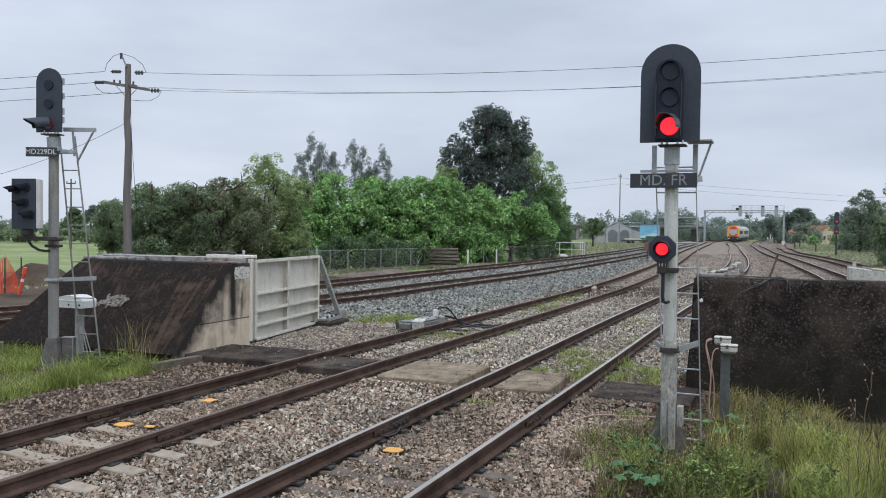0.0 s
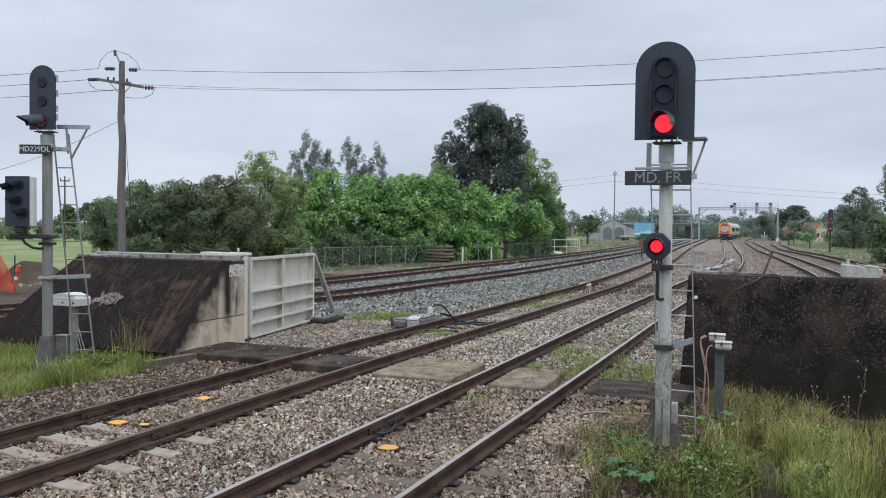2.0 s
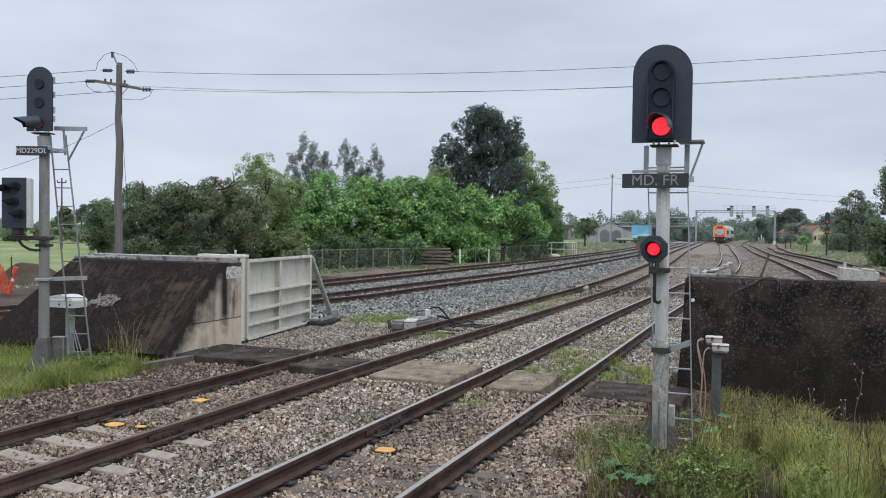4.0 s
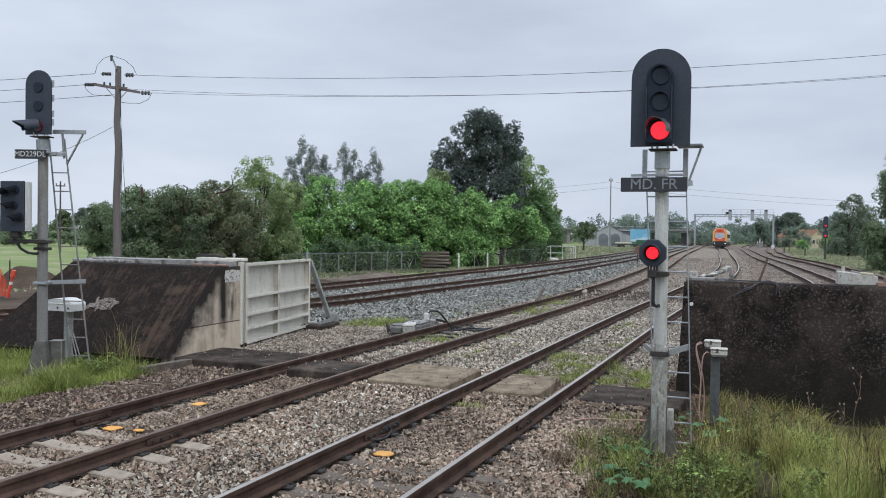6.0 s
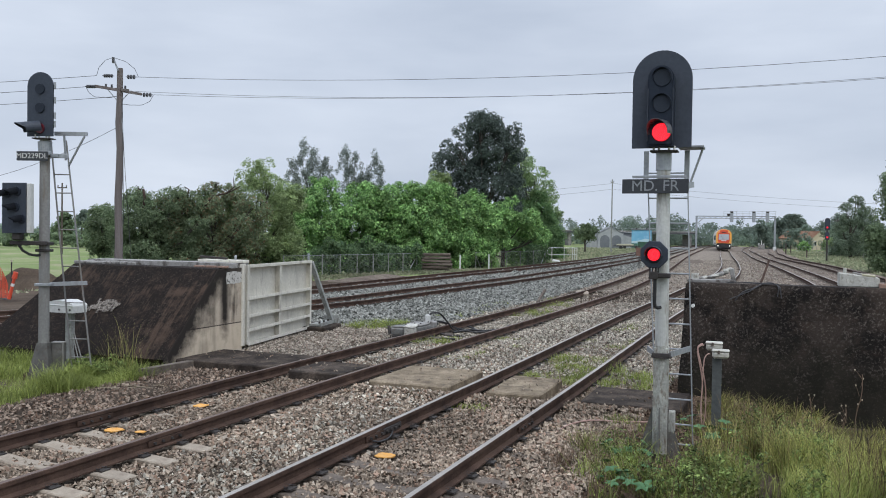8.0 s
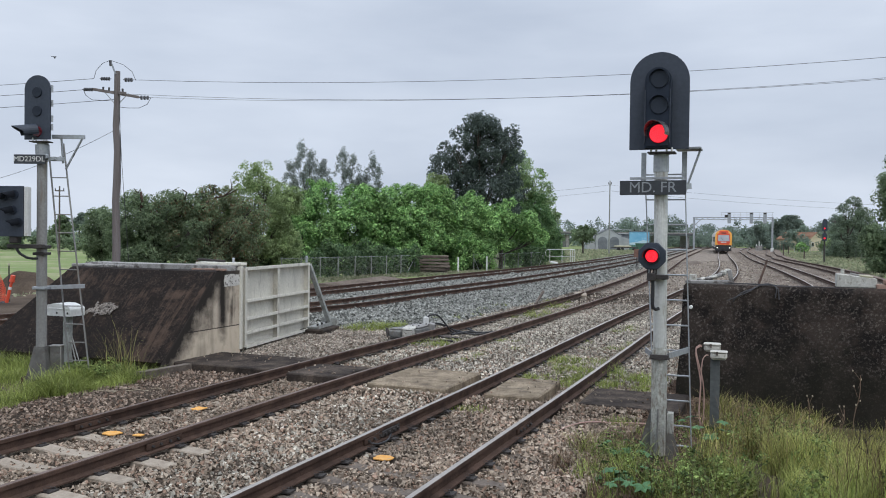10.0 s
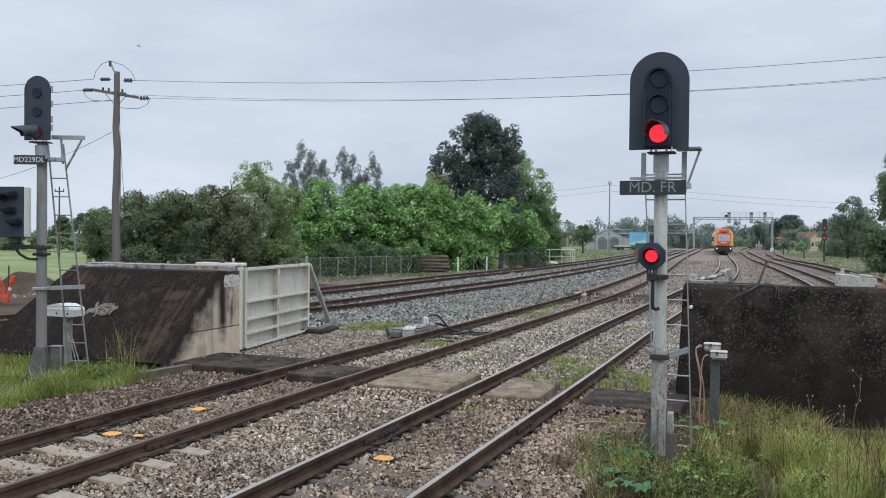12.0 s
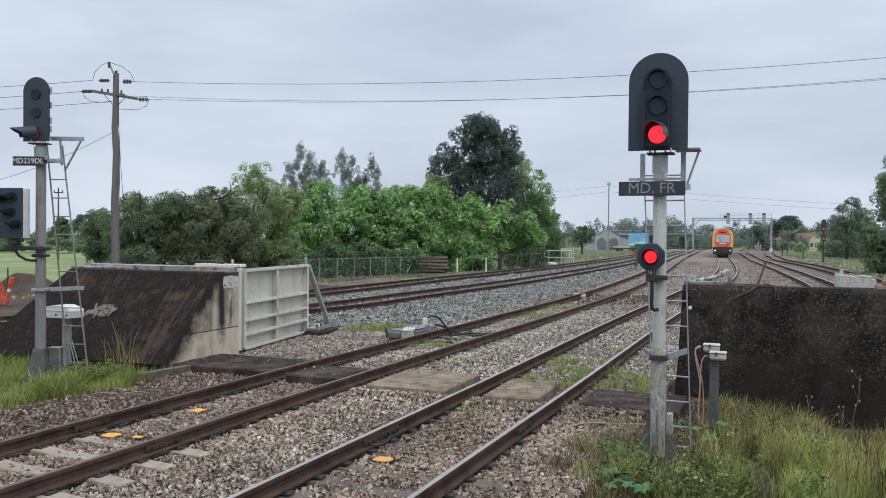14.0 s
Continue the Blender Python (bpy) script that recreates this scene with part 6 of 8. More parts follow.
# ---------------------------------------------------------------- wire fences
def chain_fence(a, b, height, posts, label, wires=True, step=0.13):
    a, b = Vector((*a, -0.35)), Vector((*b, -0.35))
    L = (b - a).length
    d = (b - a).normalized()
    t = thing("wire_fence", Matrix.Translation(a) @ Matrix.Rotation(math.atan2(d.y, d.x), 4, "Z"), label, "fence")
    for i in range(posts):
        x = L * i / (posts - 1)
        part("post", rod(B(), (x, 0, 0), (x, 0, height + 0.06), 0.030, seg=8), M["old_steel"], t)
    part("top_wire", rod(B(), (0, 0, height), (L, 0, height), 0.012, seg=5), M["galv"], t)
    for x0, x1 in ((L, L - 1.0), (0, 1.0)):
        part("stay", rod(B(), (x0, 0.02, height * 0.85), (x1, 0.02, 0.05), 0.025, seg=6), M["galv"], t)
    n = int((L + height) / step)
    V, F = [], []
    for k in range(-int(height / step), int(L / step)):
        for s in (1, -1):
            x0 = k * step if s > 0 else k * step + height
            x1 = x0 + s * height
            if min(x0, x1) < 0 or max(x0, x1) > L:
                continue
            w = 0.0035
            j = len(V)
            V += [(x0 - w, 0.004 * s, 0.02), (x0 + w, 0.004 * s, 0.02), (x1 + w, 0.004 * s, height), (x1 - w, 0.004 * s, height)]
            F.append((j, j + 1, j + 2, j + 3))
    mesh = mesh_np("wire_mesh", V, F, M["old_steel"], t)
    tagged(mesh, "chain-link wire mesh", kind="stuff")
    return t


chain_fence((-9.0, 47.5), (-1.75, 58.6), 1.35, 9, "grey chain-link fence with slim steel posts")
chain_fence((2.6, 64.0), (9.4, 76.0), 1.35, 6, "dark chain-link fence in front of bushes")
chain_fence((54.5, 96.0), (73.0, 172.0), 1.3, 24, "pale wire fence along the yard's grass edge", step=0.2)


# ---------------------------------------------------------------- things beside the main line
def undergrowth(name, label, places, leaf, seed):
    """Low shrubs in one mesh: places are (x, y, height, half-width)."""
    rng = np.random.default_rng(seed)
    np.random.seed(seed)
    P, N = [], []
    for x, y, h, w in places:
        p, q = crown_points([(x, y, h * 0.45 - 0.3, w, w * 0.8, h * 0.55)], 80, rng)
        P.append(p)
        N.append(q)
    v, f = leaves_np(np.concatenate(P), np.concatenate(N), 0.12)
    v[:, 2] = np.maximum(v[:, 2], -0.3)
    tagged(mesh_np(name, v, f, leaf), label, "shrubs", kind="stuff")


# leaf colour darkened to carry the shade at the bushes' foot
M["leaf_under"] = islands("shade_darkened_undergrowth", (0.055, 0.098, 0.052), (0.165, 0.240, 0.115), 0.75, 0.35, 0.7, translucent=0.4)
_r = random.Random(9)
undergrowth("undergrowth", "green undergrowth below the bushes behind the fence, its colour darkened for shade",
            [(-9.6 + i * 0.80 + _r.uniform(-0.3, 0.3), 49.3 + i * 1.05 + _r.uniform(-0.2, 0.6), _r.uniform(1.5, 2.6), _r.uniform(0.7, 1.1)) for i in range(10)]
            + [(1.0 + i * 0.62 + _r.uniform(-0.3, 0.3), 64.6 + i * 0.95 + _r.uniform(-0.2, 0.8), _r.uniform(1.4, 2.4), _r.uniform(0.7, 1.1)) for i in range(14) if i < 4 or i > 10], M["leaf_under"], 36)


def timber_stack():
    t = thing("timber_stack", pose(-0.42, 59.8, -0.33, 0, 0, -4), "stack of old grey timber sleepers by the fence", "timber stack")
    for k in range(6):
        for j in range(3):
            bm = B()
            box(bm, (2.15 + random.uniform(-0.4, 0.1), 0.25, 0.165), pose(random.uniform(-0.12, 0.12), -0.4 + j * 0.4 + random.uniform(-0.06, 0.06), 0.10 + k * 0.225, random.uniform(-3, 3), random.uniform(-1.6, 1.6), random.uniform(-3, 3)), 0.03)
            part("sleeper", bm, M["stack_wood"], t)


M["stack_wood"] = surface("grey_split_timber", (0.075, 0.058, 0.048), (0.27, 0.225, 0.19), 0.95, grain=20, blotch=3, bump=0.7, stretch=(0.3, 1, 3), specular=0.1)
timber_stack()


def marker_post(x, y, h, label):
    t = thing("marker_post", pose(x, y, -0.3), label, "marker post", "marker posts by the line")
    part("shaft", box(B(), (0.11, 0.07, h), pose(0, 0, h / 2), 0.01), M["white"], t)
    part("cap", box(B(), (0.12, 0.08, 0.05), pose(0, 0, h + 0.02), 0.01), M["white"], t)


marker_post(1.35, 61.5, 1.12, "white marker post beside the main line")
marker_post(3.60, 64, 1.12, "white marker post beside the main line")


def hand_railing():
    t = thing("hand_railing", pose(10.6, 84.0, -0.3, 0, 0, 4), "pale looped pipe railing at a culvert", "railing")
    part("loop_rail", sweep(B(), [(0, 0, 0.95), (0.0, 0, 1.2), (0.12, 0, 1.42), (0.4, 0, 1.46), (3.0, 0, 1.46), (3.0, 2.0, 1.46)], 0.03, 6), M["white"], t)
    part("mid_rail", sweep(B(), [(0, 0, 0.95), (0.1, 0, 0.80), (0.4, 0, 0.78), (3.0, 0, 0.78), (3.0, 2.0, 0.78)], 0.026, 6), M["white"], t)
    for x, y in ((0.45, 0), (1.7, 0), (3.0, 0), (3.0, 1.0), (3.0, 2.0)):
        part("post", rod(B(), (x, y, 0), (x, y, 1.46), 0.03, seg=6), M["white"], t)
    bm = B()
    box(bm, (0.8, 0.35, 0.3), pose(11.3, 82.8, -0.15, 0, 8, -16), 0.1)
    tagged(part("pale_rock", bm, M["white"], None), "pale rounded rock beside the railing", "rock")


hand_railing()


def gravel_heap(x, y, sx, sy, h, label, turn, material):
    rng = np.random.default_rng(int(x * 10) & 255)
    n = 24
    V, F = [], []
    for i in range(n + 1):
        for j in range(n + 1):
            a, b = -1 + 2 * i / n, -1 + 2 * j / n
            r = min(1.0, math.hypot(a, b))
            z = h * (0.5 + 0.5 * math.cos(math.pi * r)) * (1 + 0.35 * noise.noise((a * 2.2 + x, b * 2.2, 0)))
            V.append((a * sx, b * sy, z))
    for i in range(n):
        for j in range(n):
            q = i * (n + 1) + j
            F.append((q, q + n + 1, q + n + 2, q + 1))
    ob = mesh_np("gravel_mound", V, F, material, smooth=True)
    ob.matrix_basis = pose(x, y, -0.36, 0, 0, turn)
    tagged(ob, label, "gravel heap")


gravel_heap(-3.9, 48.8, 6.0, 2.0, 0.30, "long low heap of brown gravel before the fence", 62, M["yard_ground"])
gravel_heap(27.2, 90.0, 11.0, 1.9, 0.34, "long low bank of reddish stone between two sidings", 72, M["yard_ground"])
gravel_heap(21.6, 66.0, 4.5, 1.3, 0.22, "low heap of brown stone beside the siding", 72, M["yard_ground"])
gravel_heap(-17.9, 36.5, 2.4, 1.2, 0.95, "heap of bare brown earth in the field", 20, M["soil"])


def trackside_sign():
    t = thing("trackside_sign", pose(17.7, 75, -0.3, 0, 0, -14), "small rusty sign on a short post between tracks", "sign")
    part("post", rod(B(), (0, 0, 0), (0, 0, 1.6), 0.05, seg=8), M["iron"], t)
    part("plate", box(B(), (0.45, 0.04, 0.75), pose(-0.05, -0.04, 1.35), 0.01), M["rust"], t)


M["grass_far"] = islands("rough_far_grass", (0.190, 0.210, 0.130), (0.37, 0.390, 0.255), 0.8, 0.3, 0.15, third=(0.38, 0.35, 0.25), translucent=0.3)
M["rust"] = surface("rust", (0.15, 0.08, 0.06), (0.22, 0.12, 0.09), 0.85, grain=30, blotch=5)
trackside_sign()


# ---------------------------------------------------------------- signal gantry over the yard
def gantry():
    a, b = Vector((58.64, 193, 0)), Vector((74.37, 187, 0))
    L = (b - a).length
    t = thing("signal_gantry", Matrix.Translation((a.x, a.y, -0.35)) @ Matrix.Rotation(math.atan2((b - a).y, (b - a).x), 4, "Z"), "grey steel signal gantry spanning the yard tracks", "gantry")
    H = 7.7
    for x in (0, L):
        bm = B()
        box(bm, (0.42, 0.42, H), pose(x, 0, H / 2), 0.03)
        part("column", bm, M["galv"], t)
    part("column_foot", box(B(), (0.7, 0.7, 0.9), pose(L, 0, 0.45), 0.05), M["white"], t)
    part("knee_brace", rod(B(), (0.2, 0, H - 1.6), (1.8, 0, H - 0.2), 0.08, seg=6), M["galv"], t)
    for z in (H - 0.05, H - 0.5):
        part("chord", box(B(), (L + 0.6, 0.14, 0.16), pose(L / 2, -0.3, z)), M["galv"], t)
    n = 14
    for i in range(n):
        x0, x1 = L * i / n, L * (i + 1) / n
        part("lattice_bar", rod(B(), (x0, -0.3, H - 0.5 if i % 2 else H - 0.05), (x1, -0.3, H - 0.05 if i % 2 else H - 0.5), 0.04, seg=5), M["galv"], t)
    part("walkway", box(B(), (L, 0.8, 0.06), pose(L / 2, 0.2, H + 0.06)), M["galv"], t)
    for z in (H + 0.6, H + 1.15):
        part("hand_rail", rod(B(), (L * 0.35, 0.5, z), (L + 0.2, 0.5, z), 0.03, seg=5), M["galv"], t)
    for i in range(9):
        x = L * (0.35 + 0.65 * i / 8)
        part("rail_post", rod(B(), (x, 0.5, H), (x, 0.5, H + 1.15), 0.03, seg=5), M["galv"], t)
    for x in (L * 0.455, L * 0.735, L * 0.905):
        hd = part("signal_head", box(B(), (0.75, 0.3, 2.5), pose(x, -0.6, H - 0.1), 0.03), M["galv"], t, "back of a grey signal head")
        part("cap", box(B(), (0.6, 0.32, 0.4), pose(x, -0.6, H + 0.9), 0.03), M["iron"], hd)
    part("lamp_arm", box(B(), (0.8, 0.3, 0.5), pose(L * 0.42, -0.6, H + 0.35), 0.05), M["iron"], t)


gantry()


# ---------------------------------------------------------------- road bridge, sheds, houses
def road_bridge():
    t = thing("road_bridge", pose(56, 240, -0.35, 0, 0, 2), "low concrete road bridge beyond the yard", "bridge")
    part("deck", box(B(), (40, 7, 0.45), pose(-4, 0, 3.85), 0.03), M["bridge"], t, "dark concrete bridge deck")
    part("parapet", box(B(), (40, 0.3, 0.35), pose(-4, -3.4, 4.25), 0.03), M["coping"], t)
    for i in range(5):
        part("pier", box(B(), (0.9, 5.5, 3.5), pose(-20 + i * 8.6, 0, 1.75), 0.05), M["coping"], t)
    for i in range(15):
        part("rail_post", rod(B(), (-24 + i * 2.7, -3.4, 4.5), (-24 + i * 2.7, -3.4, 5.1), 0.05, seg=5), M["galv"], t)
    part("hand_rail", rod(B(), (-24, -3.4, 5.1), (15, -3.4, 5.1), 0.05, seg=5), M["galv"], t)


M["bridge"] = surface("bridge_concrete", (0.085, 0.088, 0.092), (0.13, 0.133, 0.138), 0.9, grain=8, blotch=0.5)
road_bridge()


def roof_sheet(parent, w, l, rise, z, x=0.0, y=0.0, material=None):
    """Two sloping roof sheets with ribs."""
    for s in (-1, 1):
        bm = B()
        v = [bm.verts.new(q) for q in ((x, y, z + rise), (x + s * w / 2, y, z), (x + s * w / 2, y + l, z), (x, y + l, z + rise))]
        f = bm.faces.new(v)
        bmesh.ops.solidify(bm, geom=[f], thickness=0.08)
        part("roof_sheet", bm, material, parent)


def shed():
    t = thing("shed", pose(39.3, 195, -0.35, 0, 0, -6), "pale grey gabled shed with two arched doors", "shed")
    bm = B()
    prism(bm, [(-2.9, 0), (2.9, 0), (2.9, 3.3), (0, 4.85), (-2.9, 3.3)], 12)
    part("hall", bm, M["shed_wall"], t, "pale grey sheet-metal hall")
    roof_sheet(t, 6.4, 12.4, 1.62, 3.32, 0, -0.2, M["shed_roof"])
    for s, w in ((-1, 2.0), (1, 2.4)):
        bm = B()
        prism(bm, [(s * 2.9, 0), (s * (2.9 + w), 0), (s * (2.9 + w), 2.4), (s * 2.9, 3.15)], 11, pose(0, 0.5, 0))
        part("side_wing", bm, M["shed_wall"], t)
    for x in (-1.35, 1.35):
        bm = B()
        prism(bm, [(x - 1.1, 0.05), (x + 1.1, 0.05), (x + 1.1, 1.9)] + arc(x, 1.9, 1.1, 0, 180, 10)[1:-1] + [(x - 1.1, 1.9)], 0.1, pose(0, -0.05, 0))
        d = part("roller_door", bm, M["shed_door"], t, "grey arched roller door")
        for k in range(8):
            part("door_rib", box(B(), (2.1, 0.03, 0.03), pose(x, -0.06, 0.3 + k * 0.27)), M["shed_door"], d)
    s2 = thing("dark_shed", pose(44.6, 205, -0.35, 0, 0, -6), "low dark open shed beside the grey hall", "shed")
    bm = B()
    prism(bm, [(-3.2, 0), (3.2, 0), (3.2, 3.6), (-3.2, 3.9)], 8)
    part("wall", bm, M["shed_door"], s2)
    part("roof", box(B(), (7.0, 9, 0.15), pose(0, 4, 3.85, 0, 2.5, 0)), M["shed_roof"], s2)
    b = thing("painted_hut", pose(44.1, 185, -0.35, 0, 0, -13), "bright blue painted hut with pale cloud mural", "hut")
    part("wall", box(B(), (4.3, 3.0, 4.2), pose(0, 1.5, 2.1), 0.02), M["mural"], b, "blue wall with painted pale clouds")
    part("painted_hills", box(B(), (4.28, 0.02, 1.25), pose(0, -0.012, 0.63)), M["mural_green"], b, "painted dark green hills")
    part("painted_cloud", prism(B(), [(-2.1, 1.3), (2.1, 1.3), (2.1, 2.1), (0.9, 2.35), (-0.6, 1.9), (-2.1, 1.7)], 0.02, pose(0, -0.022, 0)), M["mural_cloud"], b, "painted pale cloud bank")
    part("roof", box(B(), (4.6, 3.3, 0.18), pose(0, 1.5, 4.28), 0.02), M["shed_door"], b)
    for x in (-1.1, 1.1):
        part("roof_vent", box(B(), (0.35, 0.35, 0.4), pose(x, 1.5, 4.5), 0.03), M["iron"], b)
    g = thing("green_skip", pose(43.2, 178, -0.35, 0, 0, -10), "dark green steel bin standing before the hut", "bin")
    part("tub", box(B(), (3.0, 1.6, 1.5), pose(0, 0, 0.85), 0.06), M["green_paint"], g)
    part("rim", box(B(), (3.1, 1.7, 0.12), pose(0, 0, 1.62), 0.02), M["green_paint"], g)
    v = thing("flat_trailer", pose(38.0, 172, -0.35, 0, 0, 8), "low flat trailer with pale load", "trailer")
    part("deck", box(B(), (5.0, 2.0, 0.2), pose(0, 0, 0.8), 0.02), M["iron"], v)
    part("load", box(B(), (3.2, 1.4, 0.3), pose(-0.4, 0, 1.05), 0.05), M["straw"], v)
    for x in (-1.6, -0.8, 1.7):
        part("wheel", rod(B(), (x, -1.0, 0.38), (x, -0.75, 0.38), 0.38, seg=14), M["rubber"], v)


M["shed_wall"] = surface("shed_sheet", (0.33, 0.34, 0.35), (0.42, 0.43, 0.44), 0.7, grain=6, blotch=0.8, bump=0.1)
M["shed_roof"] = surface("shed_roof_sheet", (0.40, 0.41, 0.42), (0.50, 0.51, 0.52), 0.6, grain=6, blotch=0.8, bump=0.1)
M["shed_door"] = surface("shed_door_sheet", (0.15, 0.16, 0.18), (0.20, 0.21, 0.23), 0.7, grain=6, blotch=0.8, bump=0.1)
M["mural"] = surface("blue_mural", (0.16, 0.42, 0.62), (0.24, 0.52, 0.70), 0.7, grain=4, blotch=0.5, stain=(0.40, 0.60, 0.74), stain_at=(0.55, 0.72), bump=0, shade=0.03)
M["mural_green"] = surface("mural_green", (0.07, 0.17, 0.13), (0.13, 0.25, 0.18), 0.7, grain=4, blotch=0.8, bump=0, shade=0.05)
M["mural_cloud"] = surface("mural_cloud", (0.42, 0.58, 0.66), (0.55, 0.68, 0.72), 0.7, grain=4, blotch=0.8, bump=0, shade=0.03)
M["green_paint"] = surface("dark_green_paint", (0.03, 0.09, 0.055), (0.05, 0.13, 0.08), 0.6, blotch=1)
shed()


def house(x, y, turn, w, d, h, wall, roof, label):
    t = thing("house", pose(x, y, -0.35, 0, 0, turn), label, "house", "houses beyond the yard")
    bm = B()
    prism(bm, [(-w / 2, 0), (w / 2, 0), (w / 2, h), (0, h + w * 0.24), (-w / 2, h)], d)
    part("wall", bm, wall, t)
    roof_sheet(t, w + 0.8, d + 0.6, (w + 0.8) * 0.25, h - 0.1, 0, -0.3, roof)
    for k in (-0.28, 0.28):
        win = part("window", box(B(), (1.2, 0.1, 1.2), pose(w * k, -0.03, h * 0.55), 0.01), M["white"], t, "white framed window")
        part("pane", box(B(), (1.0, 0.06, 1.0), pose(w * k, -0.07, h * 0.55)), M["glass"], win, "dark glass pane")


M["cream"] = surface("cream_render", (0.50, 0.43, 0.30), (0.58, 0.51, 0.37), 0.85, grain=5, blotch=0.8)
M["tile_roof"] = surface("orange_tile_roof", (0.34, 0.19, 0.12), (0.42, 0.25, 0.16), 0.9, grain=8, blotch=0.8)
M["glass"] = surface("dark_glass", (0.02, 0.022, 0.025), (0.03, 0.032, 0.036), 0.08, bump=0)
house(97.0, 215, 35, 7.0, 9, 3.0, M["cream"], M["tile_roof"], "cream house with orange tiled roof among trees")


def yard_bits():
    t = thing("buffer_stop", pose(76.4, 200, -0.3, 0, 0, -20), "pale concrete block with white posts at a track end", "buffer stop")
    part("block", box(B(), (1.5, 0.8, 1.2), pose(0, 0, 0.6), 0.05), M["coping"], t)
    for x in (-0.7, 0.0, 0.7):
        part("post", rod(B(), (x * 0.8, 0, 1.2), (x * 0.8, 0, 1.6 + (0.7 if x == 0 else 0)), 0.10, seg=8), M["white"], t)
    for i, (x, y, h) in enumerate(((58.0, 141, 2.0), (63.0, 151, 1.6), (51.5, 118, 1.2))):
        p = thing("timber_post", pose(x, y, -0.35), "short dark timber post in the grass", "post", "posts in the yard")
        part("shaft", rod(B(), (0, 0, 0), (0, 0, h), 0.12, 0.10, seg=8), M["timber"], p)


yard_bits()


# ---------------------------------------------------------------- distant trees
def far_woods(name, label, places, leaf, size, per, seed):
    """Many crowns in one mesh: places are (x, y, height, half-width)."""
    rng = np.random.default_rng(seed)
    np.random.seed(seed)
    P, N = [], []
    for x, y, h, w in places:
        lobes = [(x + rng.uniform(-1.25, 1.25) * w * (1 - 0.5 * z), y + rng.uniform(-0.6, 0.6) * w, h * z, w * rng.uniform(0.3, 0.75), w * 0.5, h * rng.uniform(0.10, 0.22)) for z in (0.08, 0.12, 0.25, 0.32, 0.42, 0.52, 0.62, 0.72, 0.85)]
        a, b = crown_points(lobes, per, rng)
        P.append(a)
        N.append(b)
    v, f = leaves_np(np.concatenate(P), np.concatenate(N), size)
    v[:, 2] = np.maximum(v[:, 2], -0.3)
    tagged(mesh_np(name, v, f, leaf), label, "trees", kind="stuff")


def rough_grass(name, label, n, place, leaf, size, seed):
    """Scattered upright tufts that break up the open grass."""
    rng = np.random.default_rng(seed)
    np.random.seed(seed)
    x, y = place(rng, n)
    d = np.stack([rng.normal(size=n), -1 - rng.random(n), rng.normal(scale=0.4, size=n)], -1)
    v, f = leaves_np(np.stack([x, y, -0.3 + rng.random(n) * size * 0.6], -1), d, size, 0.5)
    v[:, 2] = np.maximum(v[:, 2], -0.34)
    tagged(mesh_np(name, v, f, leaf), label, "grass", kind="stuff")


def verge_places(rng, n):
    y = 62 + 120 * rng.random(n) ** 1.3
    return line_x("F", y) + 2.4 + 16 * rng.random(n) ** 1.2, y


def shed_places(rng, n):
    y = 80 + 100 * rng.random(n)
    return line_x("D", y) - 3.2 - 16 * rng.random(n) ** 1.3, y


rough_grass("rough_grass", "uneven green and straw grass on the yard's verge", 9000, verge_places, M["grass_far"], 0.22, 61)
rough_grass("rough_grass", "uneven yellowish grass before the sheds", 5000, shed_places, M["grass_far"], 0.30, 62)


def fence_places(rng, n):
    k = rng.random(n)
    x = np.where(k < 0.5, -9.0 + 7.25 * k * 2, -1.75 + 4.35 * (k - 0.5) * 2)
    y = np.where(k < 0.5, 47.5 + 11.1 * k * 2, 58.6 + 5.4 * (k - 0.5) * 2)
    o = rng.random(n) ** 1.5 * 2.2
    return x + o * 0.6, y - o * 0.8


def dirt_places(rng, n):
    return rng.uniform(-30, -17.0, n), 34 + 10 * rng.random(n)


rough_grass("rough_grass", "short rough grass along the fence foot", 2600, fence_places, M["grass_far"], 0.13, 63)
rough_grass("rough_grass", "sparse rough tufts on the bare earth", 1100, dirt_places, M["grass_far"], 0.12, 64)
rr = random.Random(5)
far_woods("far_trees", "hazy belt of distant dark trees beyond the yard", [(66 + i * 2.3 + rr.uniform(-2, 2), 290 + rr.uniform(-16, 16), rr.uniform(6.0, 9.6), rr.uniform(3.0, 5.2)) for i in range(40)], M["leaf_far"], 0.40, 1.7, 31)
far_woods("far_trees", "hazy distant trees behind the sheds", [(16 + i * 2.6 + rr.uniform(-2, 2), 266 + rr.uniform(-14, 14), rr.uniform(6.5, 9.5), rr.uniform(2.4, 4.2)) for i in range(20)], M["leaf_far"], 0.40, 1.8, 32)
far_woods("far_trees", "low hazy trees on the far side of the field", [(-128 + i * 6.2 + rr.uniform(-2, 2), 182 + rr.uniform(-10, 10), rr.uniform(2.4, 3.8), rr.uniform(3.0, 4.5)) for i in range(17)], M["leaf_far"], 0.40, 2.0, 33)
far_woods("far_shrubs", "low hazy scrub at the yard's far end", [(44 + i * 5.2 + rr.uniform(-2, 2), 262 + rr.uniform(-8, 8), rr.uniform(3.5, 5.5), rr.uniform(3.5, 4.5)) for i in range(20)], M["leaf_far"], 0.38, 2.4, 37)
far_woods("far_trees", "hazy trees round the cream house", [(82, 212, 7, 3.2), (88.5, 207, 6, 3), (101, 222, 6.5, 3.2), (94, 232, 8.5, 3.5), (108, 228, 9, 4)], M["leaf_far"], 0.30, 8, 38)
